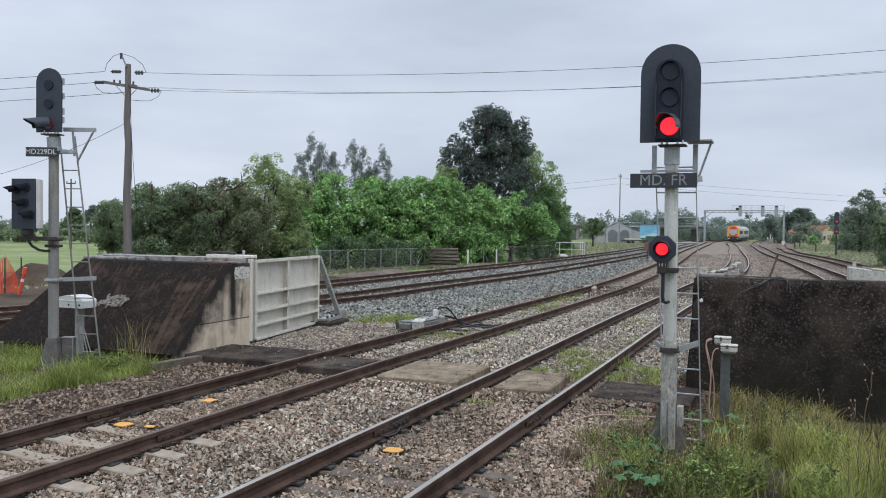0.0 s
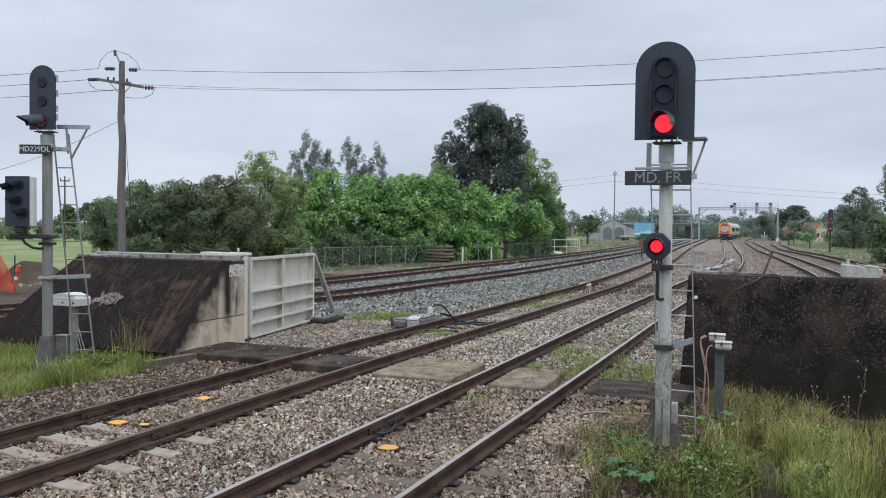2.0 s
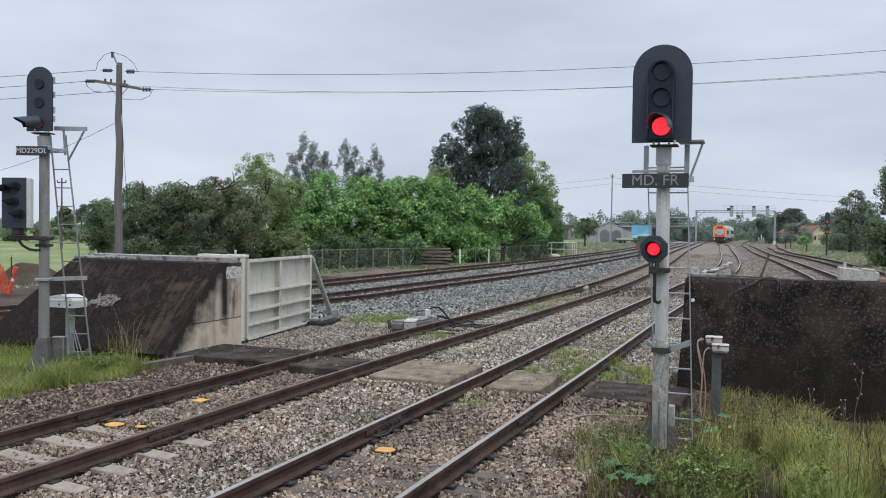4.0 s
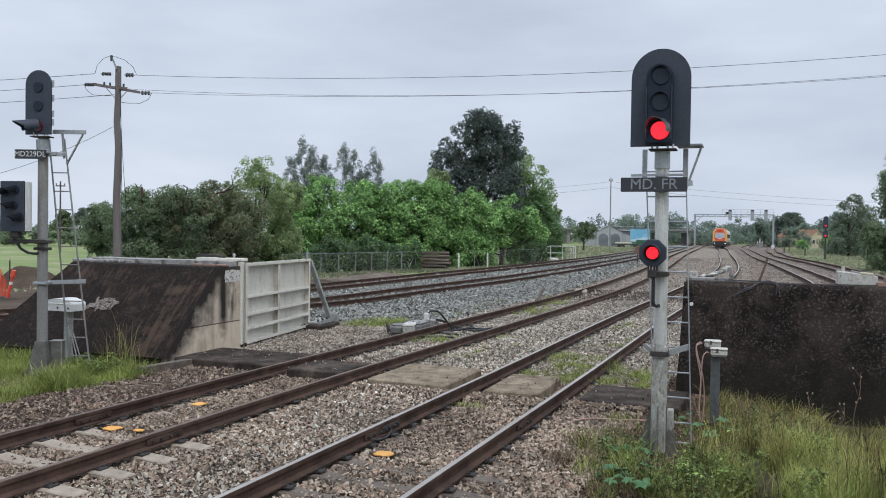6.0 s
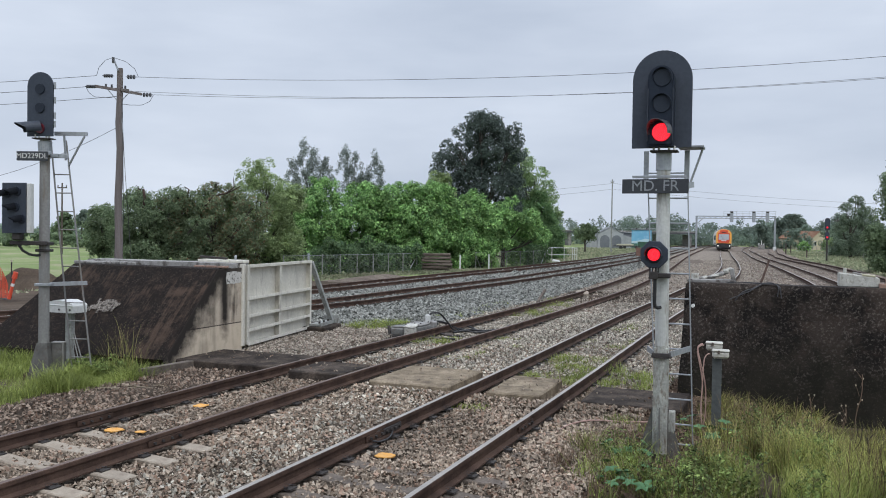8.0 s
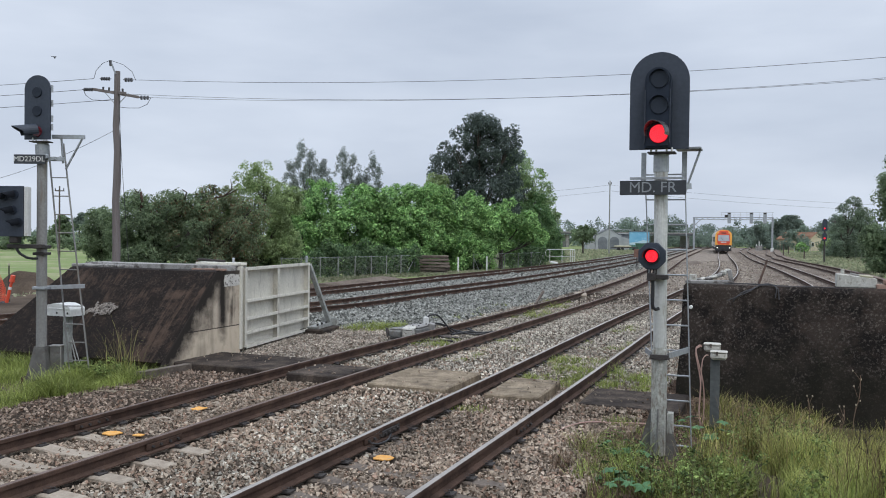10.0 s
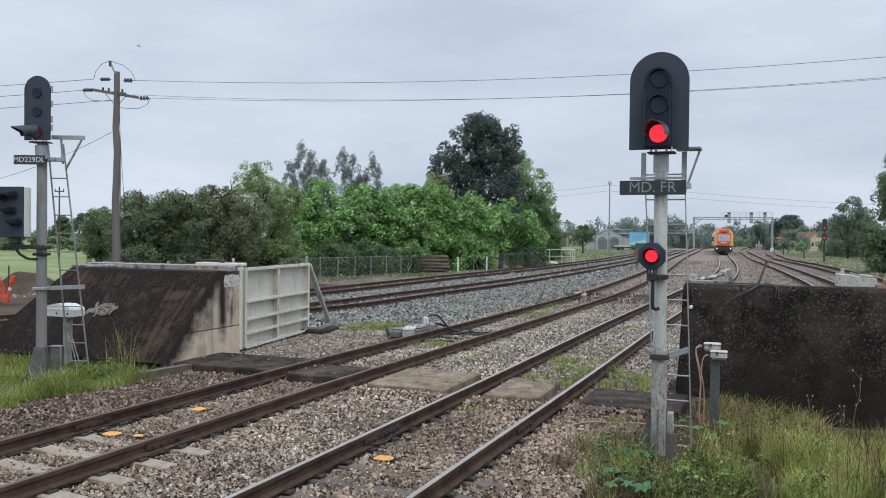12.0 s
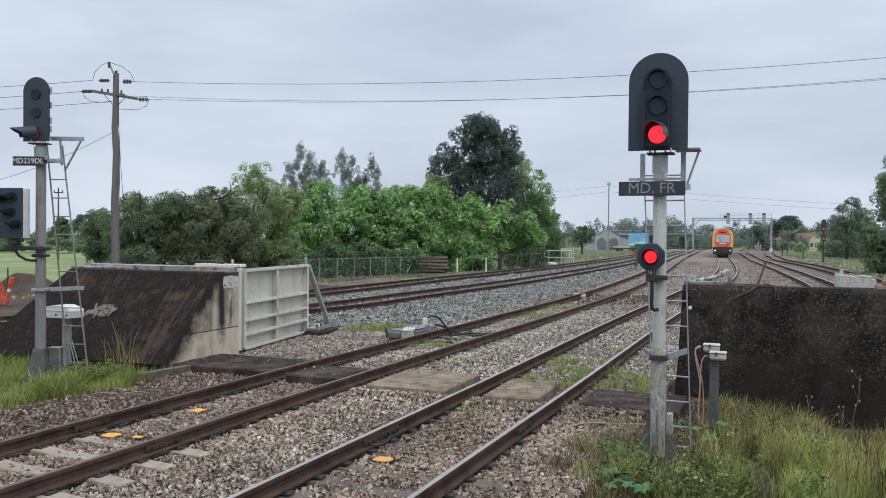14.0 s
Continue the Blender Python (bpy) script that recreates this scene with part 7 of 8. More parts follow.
far_woods("far_shrubs", "row of mixed shrubs along the yard's far edge", [(66 + i * 2.6 + rr.uniform(-1, 1), 122 + i * 7.5 + rr.uniform(-4, 4), rr.uniform(2.2, 5.0), rr.uniform(1.6, 3.0)) for i in range(12)], M["leaf_gum"], 0.22, 12, 34)
far_woods("far_shrubs", "bushy shrubs behind the field's far grass", [(-78 + i * 5.0 + rr.uniform(-2, 2), 120 + rr.uniform(-6, 6), rr.uniform(1.4, 2.4), rr.uniform(2.4, 3.4)) for i in range(9)], M["leaf_mid"], 0.3, 12, 35)
tree("tree", "round dark tree on the grass near the sheds", 22.2, 130, [(-0.4, 0, 3.1, 1.3, 1.3, 0.9), (0.6, 0, 3.5, 1.2, 1.2, 0.8), (0.1, 0.3, 4.0, 0.9, 0.9, 0.6), (0.9, 0, 2.6, 0.8, 0.8, 0.6)], M["leaf_mid"], 0.15, 70, 0.15, seed=41)
tree("tree", "domed distant tree over the yard", 96.3, 230, [(0, 0, 6.8, 3.0, 2.6, 2.4), (-1.2, 0, 4.6, 2.4, 2.2, 2.2), (1.4, 0, 4.6, 2.4, 2.2, 2.2)], M["leaf_far"], 0.4, 18, 0.3, seed=42)
tree("bush", "bright green bush on the yard's verge", 78.0, 180, [(0, 0, 1.0, 1.2, 1.1, 1.0)], M["leaf_bright"], 0.2, 50, 0.1, seed=43, category="bush")
tree("bush", "yellow-green bush behind the far signal", 77.0, 166, [(0, 0, 1.5, 1.15, 1.1, 1.5)], M["leaf_lime"], 0.2, 50, 0.1, seed=44, category="bush")
tree("bush", "light green bush on the yard's grass", 70.0, 140, [(0, 0, 1.0, 1.6, 1.4, 1.0)], M["leaf_bright"], 0.2, 60, 0.1, seed=45, category="bush")
tree("tree", "slender far gum tree in the field", -64.6, 150, [(0, 0, 4.2, 1.4, 1.3, 1.1), (0.5, 0, 5.2, 0.9, 0.9, 0.7)], M["leaf_far"], 0.3, 30, 0.15, seed=46)
tree("tree", "light green tree across the field", -59.4, 132, [(0, 0, 3.6, 1.3, 1.2, 1.4), (-0.6, 0, 2.2, 1.5, 1.3, 1.3)], M["leaf_mid"], 0.28, 40, 0.15, seed=47)


# ---------------------------------------------------------------- small things near the tracks
M["orange"] = surface("orange_marking_paint", (0.74, 0.35, 0.075), (0.82, 0.44, 0.12), 0.8, grain=40, blotch=9, stain=(0.42, 0.33, 0.22), stain_at=(0.55, 0.70))
M["safety"] = surface("safety_orange_plastic", (0.62, 0.07, 0.03), (0.72, 0.10, 0.045), 0.5, bump=0.05)
M["dark_post"] = surface("grey_steel_post", (0.075, 0.082, 0.082), (0.15, 0.16, 0.155), 0.75, 0.1, grain=25, blotch=4, stretch=(1, 1, 0.3))
M["cream_plastic"] = surface("aged_cream_plastic", (0.46, 0.44, 0.39), (0.56, 0.54, 0.48), 0.55, grain=30, blotch=8, bump=0.05)
M["pink_cable"] = surface("faded_pink_cable", (0.36, 0.22, 0.18), (0.46, 0.31, 0.26), 0.6, bump=0.05)
M["machine"] = surface("worn_grey_casting", (0.11, 0.11, 0.105), (0.24, 0.24, 0.225), 0.8, 0.0, grain=30, blotch=5, stain=(0.13, 0.11, 0.095), stain_at=(0.52, 0.7))


def paint_mark(u, v, w, l, turn, z=-0.196):
    bm = B()
    corner = lambda s: math.copysign(abs(s) ** 0.45, s)
    outline = [(w * (0.5 + random.uniform(-0.08, 0.05)) * corner(math.cos(radians(a))), l * (0.5 + random.uniform(-0.1, 0.06)) * corner(math.sin(radians(a)))) for a in range(0, 360, 20)]
    vs = [bm.verts.new((x, y, 0.0)) for x, y in outline]
    lo = [bm.verts.new((x, y, -0.012)) for x, y in outline]
    bm.faces.new(vs)
    n = len(vs)
    for i in range(n):
        bm.faces.new((vs[i], lo[i], lo[(i + 1) % n], vs[(i + 1) % n]))
    ob = part("paint_mark", bm, M["orange"], None)
    ob.matrix_basis = at_uv(u, v, z, turn)
    tagged(ob, "patch of bright orange marking paint on a sleeper", "paint mark", "orange marks on sleepers")


paint_mark(-7.80, 8.56, 0.22, 0.21, 0)
paint_mark(-7.42, 8.62, 0.13, 0.10, 10)
paint_mark(-7.74, 10.28, 0.19, 0.22, 0)
paint_mark(-4.08, 8.86, 0.22, 0.19, 0, -0.196)


def point_machine():
    t = thing("point_machine", at_uv(-8.16, 19.70, -0.25), "grey cast point machine bolted beside the rail", "point machine")
    part("case", box(B(), (0.42, 0.85, 0.26), pose(0, 0, 0.18), 0.03), M["machine"], t)
    part("cover", box(B(), (0.44, 0.62, 0.07), pose(-0.02, -0.05, 0.34), 0.03), M["coping"], t, "pale worn cover")
    part("motor", rod(B(), (-0.05, 0.45, 0.22), (-0.05, 0.75, 0.22), 0.13, seg=14), M["machine"], t)
    part("cable_head", box(B(), (0.12, 0.12, 0.22), pose(0.12, 0.3, 0.45), 0.02), M["white"], t, "white cable head")
    for y in (-0.3, 0.3):
        part("drive_rod", rod(B(), (0.1, y, 0.05), (1.1, y, 0.05), 0.025, seg=8), M["iron"], t)
    part("bed_timber", box(B(), (1.5, 0.26, 0.16), pose(0, -0.42, 0.0), 0.02), M["timber"], t)
    part("bed_timber", box(B(), (1.5, 0.26, 0.16), pose(0, 0.45, 0.0), 0.02), M["timber"], t)
    part("side_case", box(B(), (0.34, 0.40, 0.20), pose(-0.42, -0.25, 0.16), 0.035), M["machine"], t, "smaller grey casting")
    part("side_lid", box(B(), (0.30, 0.34, 0.05), pose(-0.42, -0.25, 0.28), 0.02), M["machine"], t)
    part("bed_plate", box(B(), (1.15, 1.25, 0.05), pose(-0.15, 0.05, 0.055), 0.01), M["iron"], t, "dark iron bed plate")
    for k in range(3):
        part("bracket", box(B(), (0.10, 0.16, 0.14), pose(-0.68 + k * 0.05, -0.05 + k * 0.24, 0.13, 0, 0, 20 * k), 0.015), M["iron"], t)
    for k in range(2):
        part("lead", sweep(B(), smooth3([(0.05 - k * 0.2, 0.5, 0.22), (0.15 - k * 0.2, 0.85, 0.34), (0.35 - k * 0.1, 1.15, 0.26), (0.62, 1.35 + k * 0.2, 0.06)]), 0.018, 6), M["rubber"], t, "black rubber lead")
    part("crank", box(B(), (0.45, 0.10, 0.08), pose(-0.45, -0.3, 0.12, 0, 10, 20), 0.02), M["iron"], t)
    part("front_cover", box(B(), (0.30, 0.36, 0.06), pose(-0.03, -0.42, 0.33, 8, 0, 0), 0.025), M["old_white"], t, "chalky white front cover")
    part("front_case", box(B(), (0.28, 0.30, 0.22), pose(-0.03, -0.44, 0.19), 0.03), M["old_white"], t, "chalky white front casting")
    for k, (x, y, h) in enumerate(((-0.62, -0.42, 0.30), (-0.70, -0.22, 0.22), (-0.58, 0.02, 0.26), (-0.50, 0.30, 0.20))):
        part("lever", bar(B(), (x, y, 0.06), (x - 0.06 + 0.03 * k, y + 0.05, h), 0.05, 0.05), M["iron"], t)
    for x in (-0.18, 0.0, 0.16):
        for y in (-0.28, 0.24):
            part("cover_bolt", rod(B(), (x, y, 0.36), (x, y, 0.395), 0.018, seg=6), M["iron"], t)
    part("hand_plate", box(B(), (0.16, 0.22, 0.30), pose(0.20, 0.42, 0.24, 0, 12, 0), 0.02), M["coping"], t, "pale worn end plate")
    part("hose", sweep(B(), smooth3([(0.12, 0.3, 0.5), (0.22, 0.36, 0.60), (0.38, 0.5, 0.58), (0.5, 0.75, 0.34), (0.6, 1.1, 0.08), (0.9, 1.7, 0.02)]), 0.022, 8), M["rubber"], t, "black cable hose")


point_machine()


def loose_cables():
    for k, pts in enumerate(([(-7.45, 20.3), (-7.2, 20.9), (-6.9, 21.1), (-6.55, 21.9), (-6.62, 22.6)], [(-7.5, 21.0), (-7.25, 20.7), (-7.0, 20.85), (-6.75, 21.0)],
                             [(-7.45, 21.6), (-7.1, 21.2), (-6.8, 21.35), (-6.5, 21.2)])):
        bm = B()
        sweep(bm, [uv(u, v, -0.155 + 0.03 * math.sin(i * 1.7 + k)) for i, (u, v) in enumerate(pts)], 0.026, 6)
        tagged(part("trackside_cable", bm, M["rubber"], None), "black cable lying across the sleepers", "cable", "cables on the track")
    bm = B()
    bar(bm, uv(-8.12, 31.55, -0.20), uv(-8.0, 32.3, 0.26), 0.09, 0.06)
    tagged(part("loose_plank", bm, M["sleeper_old"], None), "weathered brown plank propped on the ballast", "plank")
    bm = B()
    box(bm, (0.52, 0.6, 0.12), at_uv(-7.36, 36.5, -0.12, 12) @ pose(0, 0, 0, 8, 4, 0), 0.03)
    tagged(part("loose_slab", bm, M["sleeper"], None), "small pale concrete slab lying on the ballast", "slab")
    bm = B()
    sweep(bm, smooth3([uv(-2.53, 10.95, -0.225), uv(-2.43, 11.36, -0.20), uv(-2.22, 11.68, -0.19), uv(-1.81, 11.79, -0.19), uv(-1.44, 11.93, -0.195), uv(-1.02, 12.0, -0.21)]), 0.011, 6)
    tagged(part("ground_cable", bm, M["pink_cable"], None), "faded pink cable lying on the ballast", "cable")


loose_cables()


def junction_post():
    t = thing("junction_post", pose(3.77, 11.36, -0.38, 0, 0, -20), "dark steel post carrying two cream cable boxes", "cable post")
    bm = B()
    box(bm, (0.12, 0.012, 1.16), pose(0, -0.05, 0.59))
    box(bm, (0.12, 0.012, 1.16), pose(0, 0.05, 0.59))
    box(bm, (0.012, 0.10, 1.18), pose(0.0, 0, 0.59))
    part("post", bm, M["dark_post"], t, "grey rolled-steel post")
    for x, y, z in ((0.045, -0.06, 1.20), (-0.045, 0.12, 1.28)):
        bx = part("cable_box", box(B(), (0.215, 0.14, 0.10), pose(x, y, z), 0.03), M["cream_plastic"], t, "aged cream plastic cable box")
        part("lid", box(B(), (0.228, 0.152, 0.028), pose(x, y, z + 0.055), 0.012), M["cream_plastic"], bx)
        part("latch", box(B(), (0.03, 0.02, 0.05), pose(x - 0.02, y - 0.085, z + 0.04), 0.004), M["timber"], bx)
    for k, (x, y, z, w) in enumerate(((-0.09, -0.06, 1.20, 0.05), (-0.19, 0.10, 1.31, 0.0), (-0.18, 0.06, 1.30, 0.06))):
        part("cable", sweep(B(), smooth3([(x, y, z), (x - 0.035, y - 0.02, z - 0.005), (x - 0.065 - w * 0.2, y - 0.04, z - 0.09), (-0.155 - w * 0.5, y - 0.06, 0.8), (-0.14 - w, y - 0.08, 0.4), (-0.19 + w, y - 0.1, 0.05)]), 0.0085, 8), M["pink_cable"], t, "pale pinkish cable")


junction_post()


def cable_cabinet():
    t = thing("cable_cabinet", at_uv(-12.41, 12.35, -0.20, 0), "white steel cable cabinet on a short grey stand", "cabinet")
    part("stand", box(B(), (0.14, 0.10, 1.15), pose(0.08, 0, 0.41), 0.01), M["old_steel"], t, "grey stand")
    bm = B()
    prism(bm, [(-0.32, 0), (0.32, 0), (0.33, 0.13), (0.31, 0.17), (0.10, 0.235), (-0.08, 0.235), (-0.32, 0.19)], 0.36, pose(0, -0.18, 1.0))
    part("case", bm, M["white"], t, "white sloping-topped case")
    part("lip", box(B(), (0.65, 0.38, 0.02), pose(0, 0, 1.14), 0.004), M["white"], t)
    for x in (0.0, 0.26):
        part("lock", rod(B(), (x, -0.19, 1.06), (x, -0.165, 1.06), 0.02, seg=8), M["iron"], t)
    for k in range(5):
        part("cable", sweep(B(), [(0.0 + k * 0.03, 0.08, 0.98), (-0.02 + k * 0.04, 0.05, 0.6), (0.05 + k * 0.07, -0.02, 0.3), (0.1 + k * 0.11, -0.05, -0.15)], 0.011, 5), M["old_steel"], t)


cable_cabinet()


def barrier():
    t = thing("safety_barrier", pose(-17.65, 31.6, -0.34, 0, 0, 10), "orange plastic safety mesh strung between posts", "barrier")
    for x in (-0.5, 0.72, 1.30):
        part("star_post", rod(B(), (x, 0, 0), (x, 0, 1.45), 0.025, seg=6), M["iron"], t, "dark steel post")
        part("post_cap", rod(B(), (x, 0, 1.42), (x, 0, 1.5), 0.04, seg=8), M["straw"], t, "yellow plastic cap")
    V, F = [], []

    def strip(a, b, w, vertical):
        j = len(V)
        o = Vector((w, 0, 0)) if vertical else Vector((0, 0, w))
        for q in (a - o, b - o, b + o, a + o):
            V.append(q[:])
        F.append((j, j + 1, j + 2, j + 3))

    def sheet(x, z):
        peak = max(0.0, 1 - abs(x - 0.72) / 0.55) + 0.75 * max(0.0, 1 - abs(x + 0.5) / 0.8)
        return Vector((x, 0.10 * math.sin(x * 9), 0.05 + z * (0.42 + 1.05 * peak) + 0.03 * math.sin(x * 13)))

    for i in range(40):
        x = -1.2 + 2.4 * i / 39
        strip(sheet(x, 0), sheet(x, 1), 0.013, True)
    for k in range(14):
        for i in range(20):
            strip(sheet(-1.2 + 2.4 * i / 20, k / 13), sheet(-1.2 + 2.4 * (i + 1) / 20, k / 13), 0.013, False)
    tagged(mesh_np("mesh_panel", V, F, M["safety"], t), "bright orange plastic mesh", kind="stuff")
    c = thing("safety_bollard", pose(-16.15, 31.2, -0.33, 0, 14, 0), "leaning orange bollard on a rubber base", "bollard")
    part("base", rod(B(), (0, 0, 0), (0, 0, 0.06), 0.24, 0.2, seg=12), M["rubber"], c)
    part("shaft", rod(B(), (0, 0, 0.06), (0, 0, 0.85), 0.07, 0.05, seg=12), M["safety"], c)
    part("band", rod(B(), (0, 0, 0.55), (0, 0, 0.66), 0.062, 0.06, seg=12), M["white"], c)
    part("grip", rod(B(), (0, 0, 0.85), (0, 0, 1.1), 0.10, 0.08, seg=12), M["safety"], c)
    for i, (x, y) in enumerate(((-13.9, 33.5), (-15.4, 45.0))):
        g = thing("guide_post", pose(x, y, -0.33), "slim white guide post with dark bands", "marker post", "guide posts")
        part("shaft", box(B(), (0.10, 0.06, 1.35), pose(0, 0, 0.67), 0.01), M["white"], g)
        part("band", box(B(), (0.11, 0.07, 0.14), pose(0, 0, 0.95)), M["iron"], g)


barrier()


def fishplate(k, side, y):
    """A bolted joint bar on the side of a rail."""
    x = float(line_x(k, y))
    slope = float(line_x(k, y + 0.5)) - float(line_x(k, y - 0.5))
    turn = -math.degrees(math.atan(slope))
    t = thing("rail_joint", pose(x, y, 0, 0, 0, turn) @ pose(side * 0.7525, 0, 0), "rusty bolted joint bar on the rail", "rail joint", "rail joints")
    for s in (-1, 1):
        part("joint_bar", box(B(), (0.022, 0.62, 0.075), pose(s * 0.026, 0, -0.09), 0.006), M["rail_side"], t)
        for y0 in (-0.22, -0.08, 0.08, 0.22):
            part("bolt", rod(B(), (s * 0.03, y0, -0.09), (s * 0.065, y0, -0.09), 0.018, seg=6), M["iron"], t)


fishplate("A", -1, 10.6)
fishplate("A", 1, 10.2)
fishplate("B", -1, 10.0)
fishplate("B", 1, 11.2)


def insulated_joint(y):
    """Pale bare steel where the rail has been ground at a joint."""
    x = float(line_x("B", y))
    turn = -math.degrees(math.atan(float(line_x("B", y + 0.5)) - float(line_x("B", y - 0.5))))
    t = thing("insulated_joint", pose(x, y, 0, 0, 0, turn) @ pose(-0.7525, 0, 0), "bluish bare steel joint in the bright rail", "rail joint", "rail joints")
    part("bare_web", box(B(), (0.060, 0.15, 0.095), pose(0.0, 0, -0.095), 0.012), M["bare_steel"], t, "pale bluish bare steel")
    for s in (-1, 1):
        part("joint_bar", box(B(), (0.030, 0.50, 0.08), pose(s * 0.030, 0.34, -0.09), 0.008), M["iron"], t)
        for k in range(4):
            part("bolt", rod(B(), (s * 0.03, 0.16 + 0.12 * k, -0.09), (s * 0.07, 0.16 + 0.12 * k, -0.09), 0.02, seg=6), M["iron"], t)
    part("bond_wire", sweep(B(), smooth3([(0.06, -0.25, -0.12), (0.10, -0.12, -0.15), (0.11, 0.1, -0.15), (0.06, 0.3, -0.12)]), 0.010, 6), M["wire"], t)


M["bare_steel"] = surface("ground_bare_steel", (0.30, 0.35, 0.34), (0.42, 0.47, 0.46), 0.5, 0.4, grain=40, blotch=12, stain=(0.12, 0.10, 0.085), stain_at=(0.54, 0.68), bump=0.2)
insulated_joint(float(uv(-4.34, 9.1).y))


# ---------------------------------------------------------------- grass and weeds
M["grass"] = islands("green_grass", (0.075, 0.110, 0.022), (0.37, 0.42, 0.115), 0.7, 0.28, 1.1, third=(0.31, 0.345, 0.125), translucent=0.3)
M["grass_dry"] = islands("mixed_tall_grass", (0.060, 0.068, 0.018), (0.47, 0.45, 0.150), 0.75, 0.5, 1.5, third=(0.36, 0.27, 0.145), translucent=0.35)
M["weed_leaf"] = islands("weed_leaves", (0.024, 0.044, 0.014), (0.29, 0.375, 0.125), 0.65, 0.5, 2.2, third=(0.13, 0.12, 0.045), translucent=0.25)
M["weed_stem"] = islands("weed_stems", (0.045, 0.032, 0.02), (0.20, 0.145, 0.085), 0.85)


def blades(name, places, height, width, material, label, bend=0.5, seed=1, low_by_wall=False):
    """Bent blades of grass at places (n, 3), heights (n,)."""
    rng = np.random.default_rng(seed)
    n = len(places)
    tuft = np.array([noise.noise((float(x) * 1.3, float(y) * 1.3, seed)) for x, y, _ in places])
    pu, pv = to_uv(places[:, 0], places[:, 1])
    near_wall = np.maximum(np.clip((14.4 - pv) / 4.2, 0.2, 1.0), np.where(pu < 0.15, 0.42, 0.0)) if low_by_wall else 1.0
    h = height * rng.uniform(0.45, 1.25, n) * (1 + 0.95 * tuft) * near_wall
    a = rng.uniform(0, 2 * np.pi, n)
    out = np.stack([np.cos(a), np.sin(a), np.zeros(n)], -1)
    side = np.stack([-np.sin(a), np.cos(a), np.zeros(n)], -1)
    k = bend * rng.uniform(0.2, 1.5, (n, 1)) * h[:, None]
    w = width * rng.uniform(0.6, 1.4, (n, 1))
    up = np.array((0, 0, 1.0))
    rows = []
    for s, ww in ((0, 1.0), (0.4, 0.85), (0.75, 0.5), (1.0, 0.08)):
        c = places + up * h[:, None] * (s - 0.25 * bend * s * s) + out * k * s * s
        rows += [c - side * w * ww * 0.5, c + side * w * ww * 0.5]
    v = np.stack(rows, 1)
    f = np.array([(0, 1, 3, 2), (2, 3, 5, 4), (4, 5, 7, 6)])[None] + (np.arange(n) * 8)[:, None, None]
    tagged(mesh_np(name, v.reshape(-1, 3), f.reshape(-1, 4), material), label, "grass", kind="stuff")


def patch_uv(n, u0, u1, v0, v1, z, rng, clump=0.0, keep=None):
    """Places in a stretch of the plan, gathered in tufts."""
    if clump:
        c = np.stack([rng.uniform(u0, u1, max(3, n // 60)), rng.uniform(v0, v1, max(3, n // 60))], -1)
        q = c[rng.integers(0, len(c), n)] + rng.normal(scale=clump, size=(n, 2))
    else:
        q = np.stack([rng.uniform(u0, u1, n), rng.uniform(v0, v1, n)], -1)
    q = q[(q[:, 0] > u0 - 0.2) & (q[:, 0] < u1 + 0.2) & (q[:, 1] > v0 - 0.2) & (q[:, 1] < v1 + 0.2)]
    if keep is not None:
        q = q[keep(q[:, 0], q[:, 1])]
    e, d = np.array(EU), np.array(EV)
    p = q[:, :1] * e + q[:, 1:] * d + np.array((0, 0, z))
    p[:, 2] -= [dip(float(x), float(y)) for x, y in p[:, :2]]
    return p


def gaps(u, v):
    """Uneven cover: low where the weeds leave bare soil."""
    return np.array([noise.noise((float(a) * 1.7, float(b) * 1.7, 2.5)) for a, b in zip(u, v)])


M["grass_dark"] = islands("dark_low_grass", (0.035, 0.045, 0.014), (0.17, 0.19, 0.06), 0.8, 0.3, 0.9, third=(0.15, 0.11, 0.06), translucent=0.2)
M["grass_lime"] = islands("lime_grass", (0.17, 0.205, 0.045), (0.60, 0.62, 0.21), 0.7, 0.25, 1.1, third=(0.40, 0.37, 0.15), translucent=0.35)
M["stalk_brown"] = islands("reddish_stalks", (0.06, 0.04, 0.03), (0.24, 0.17, 0.115), 0.85)


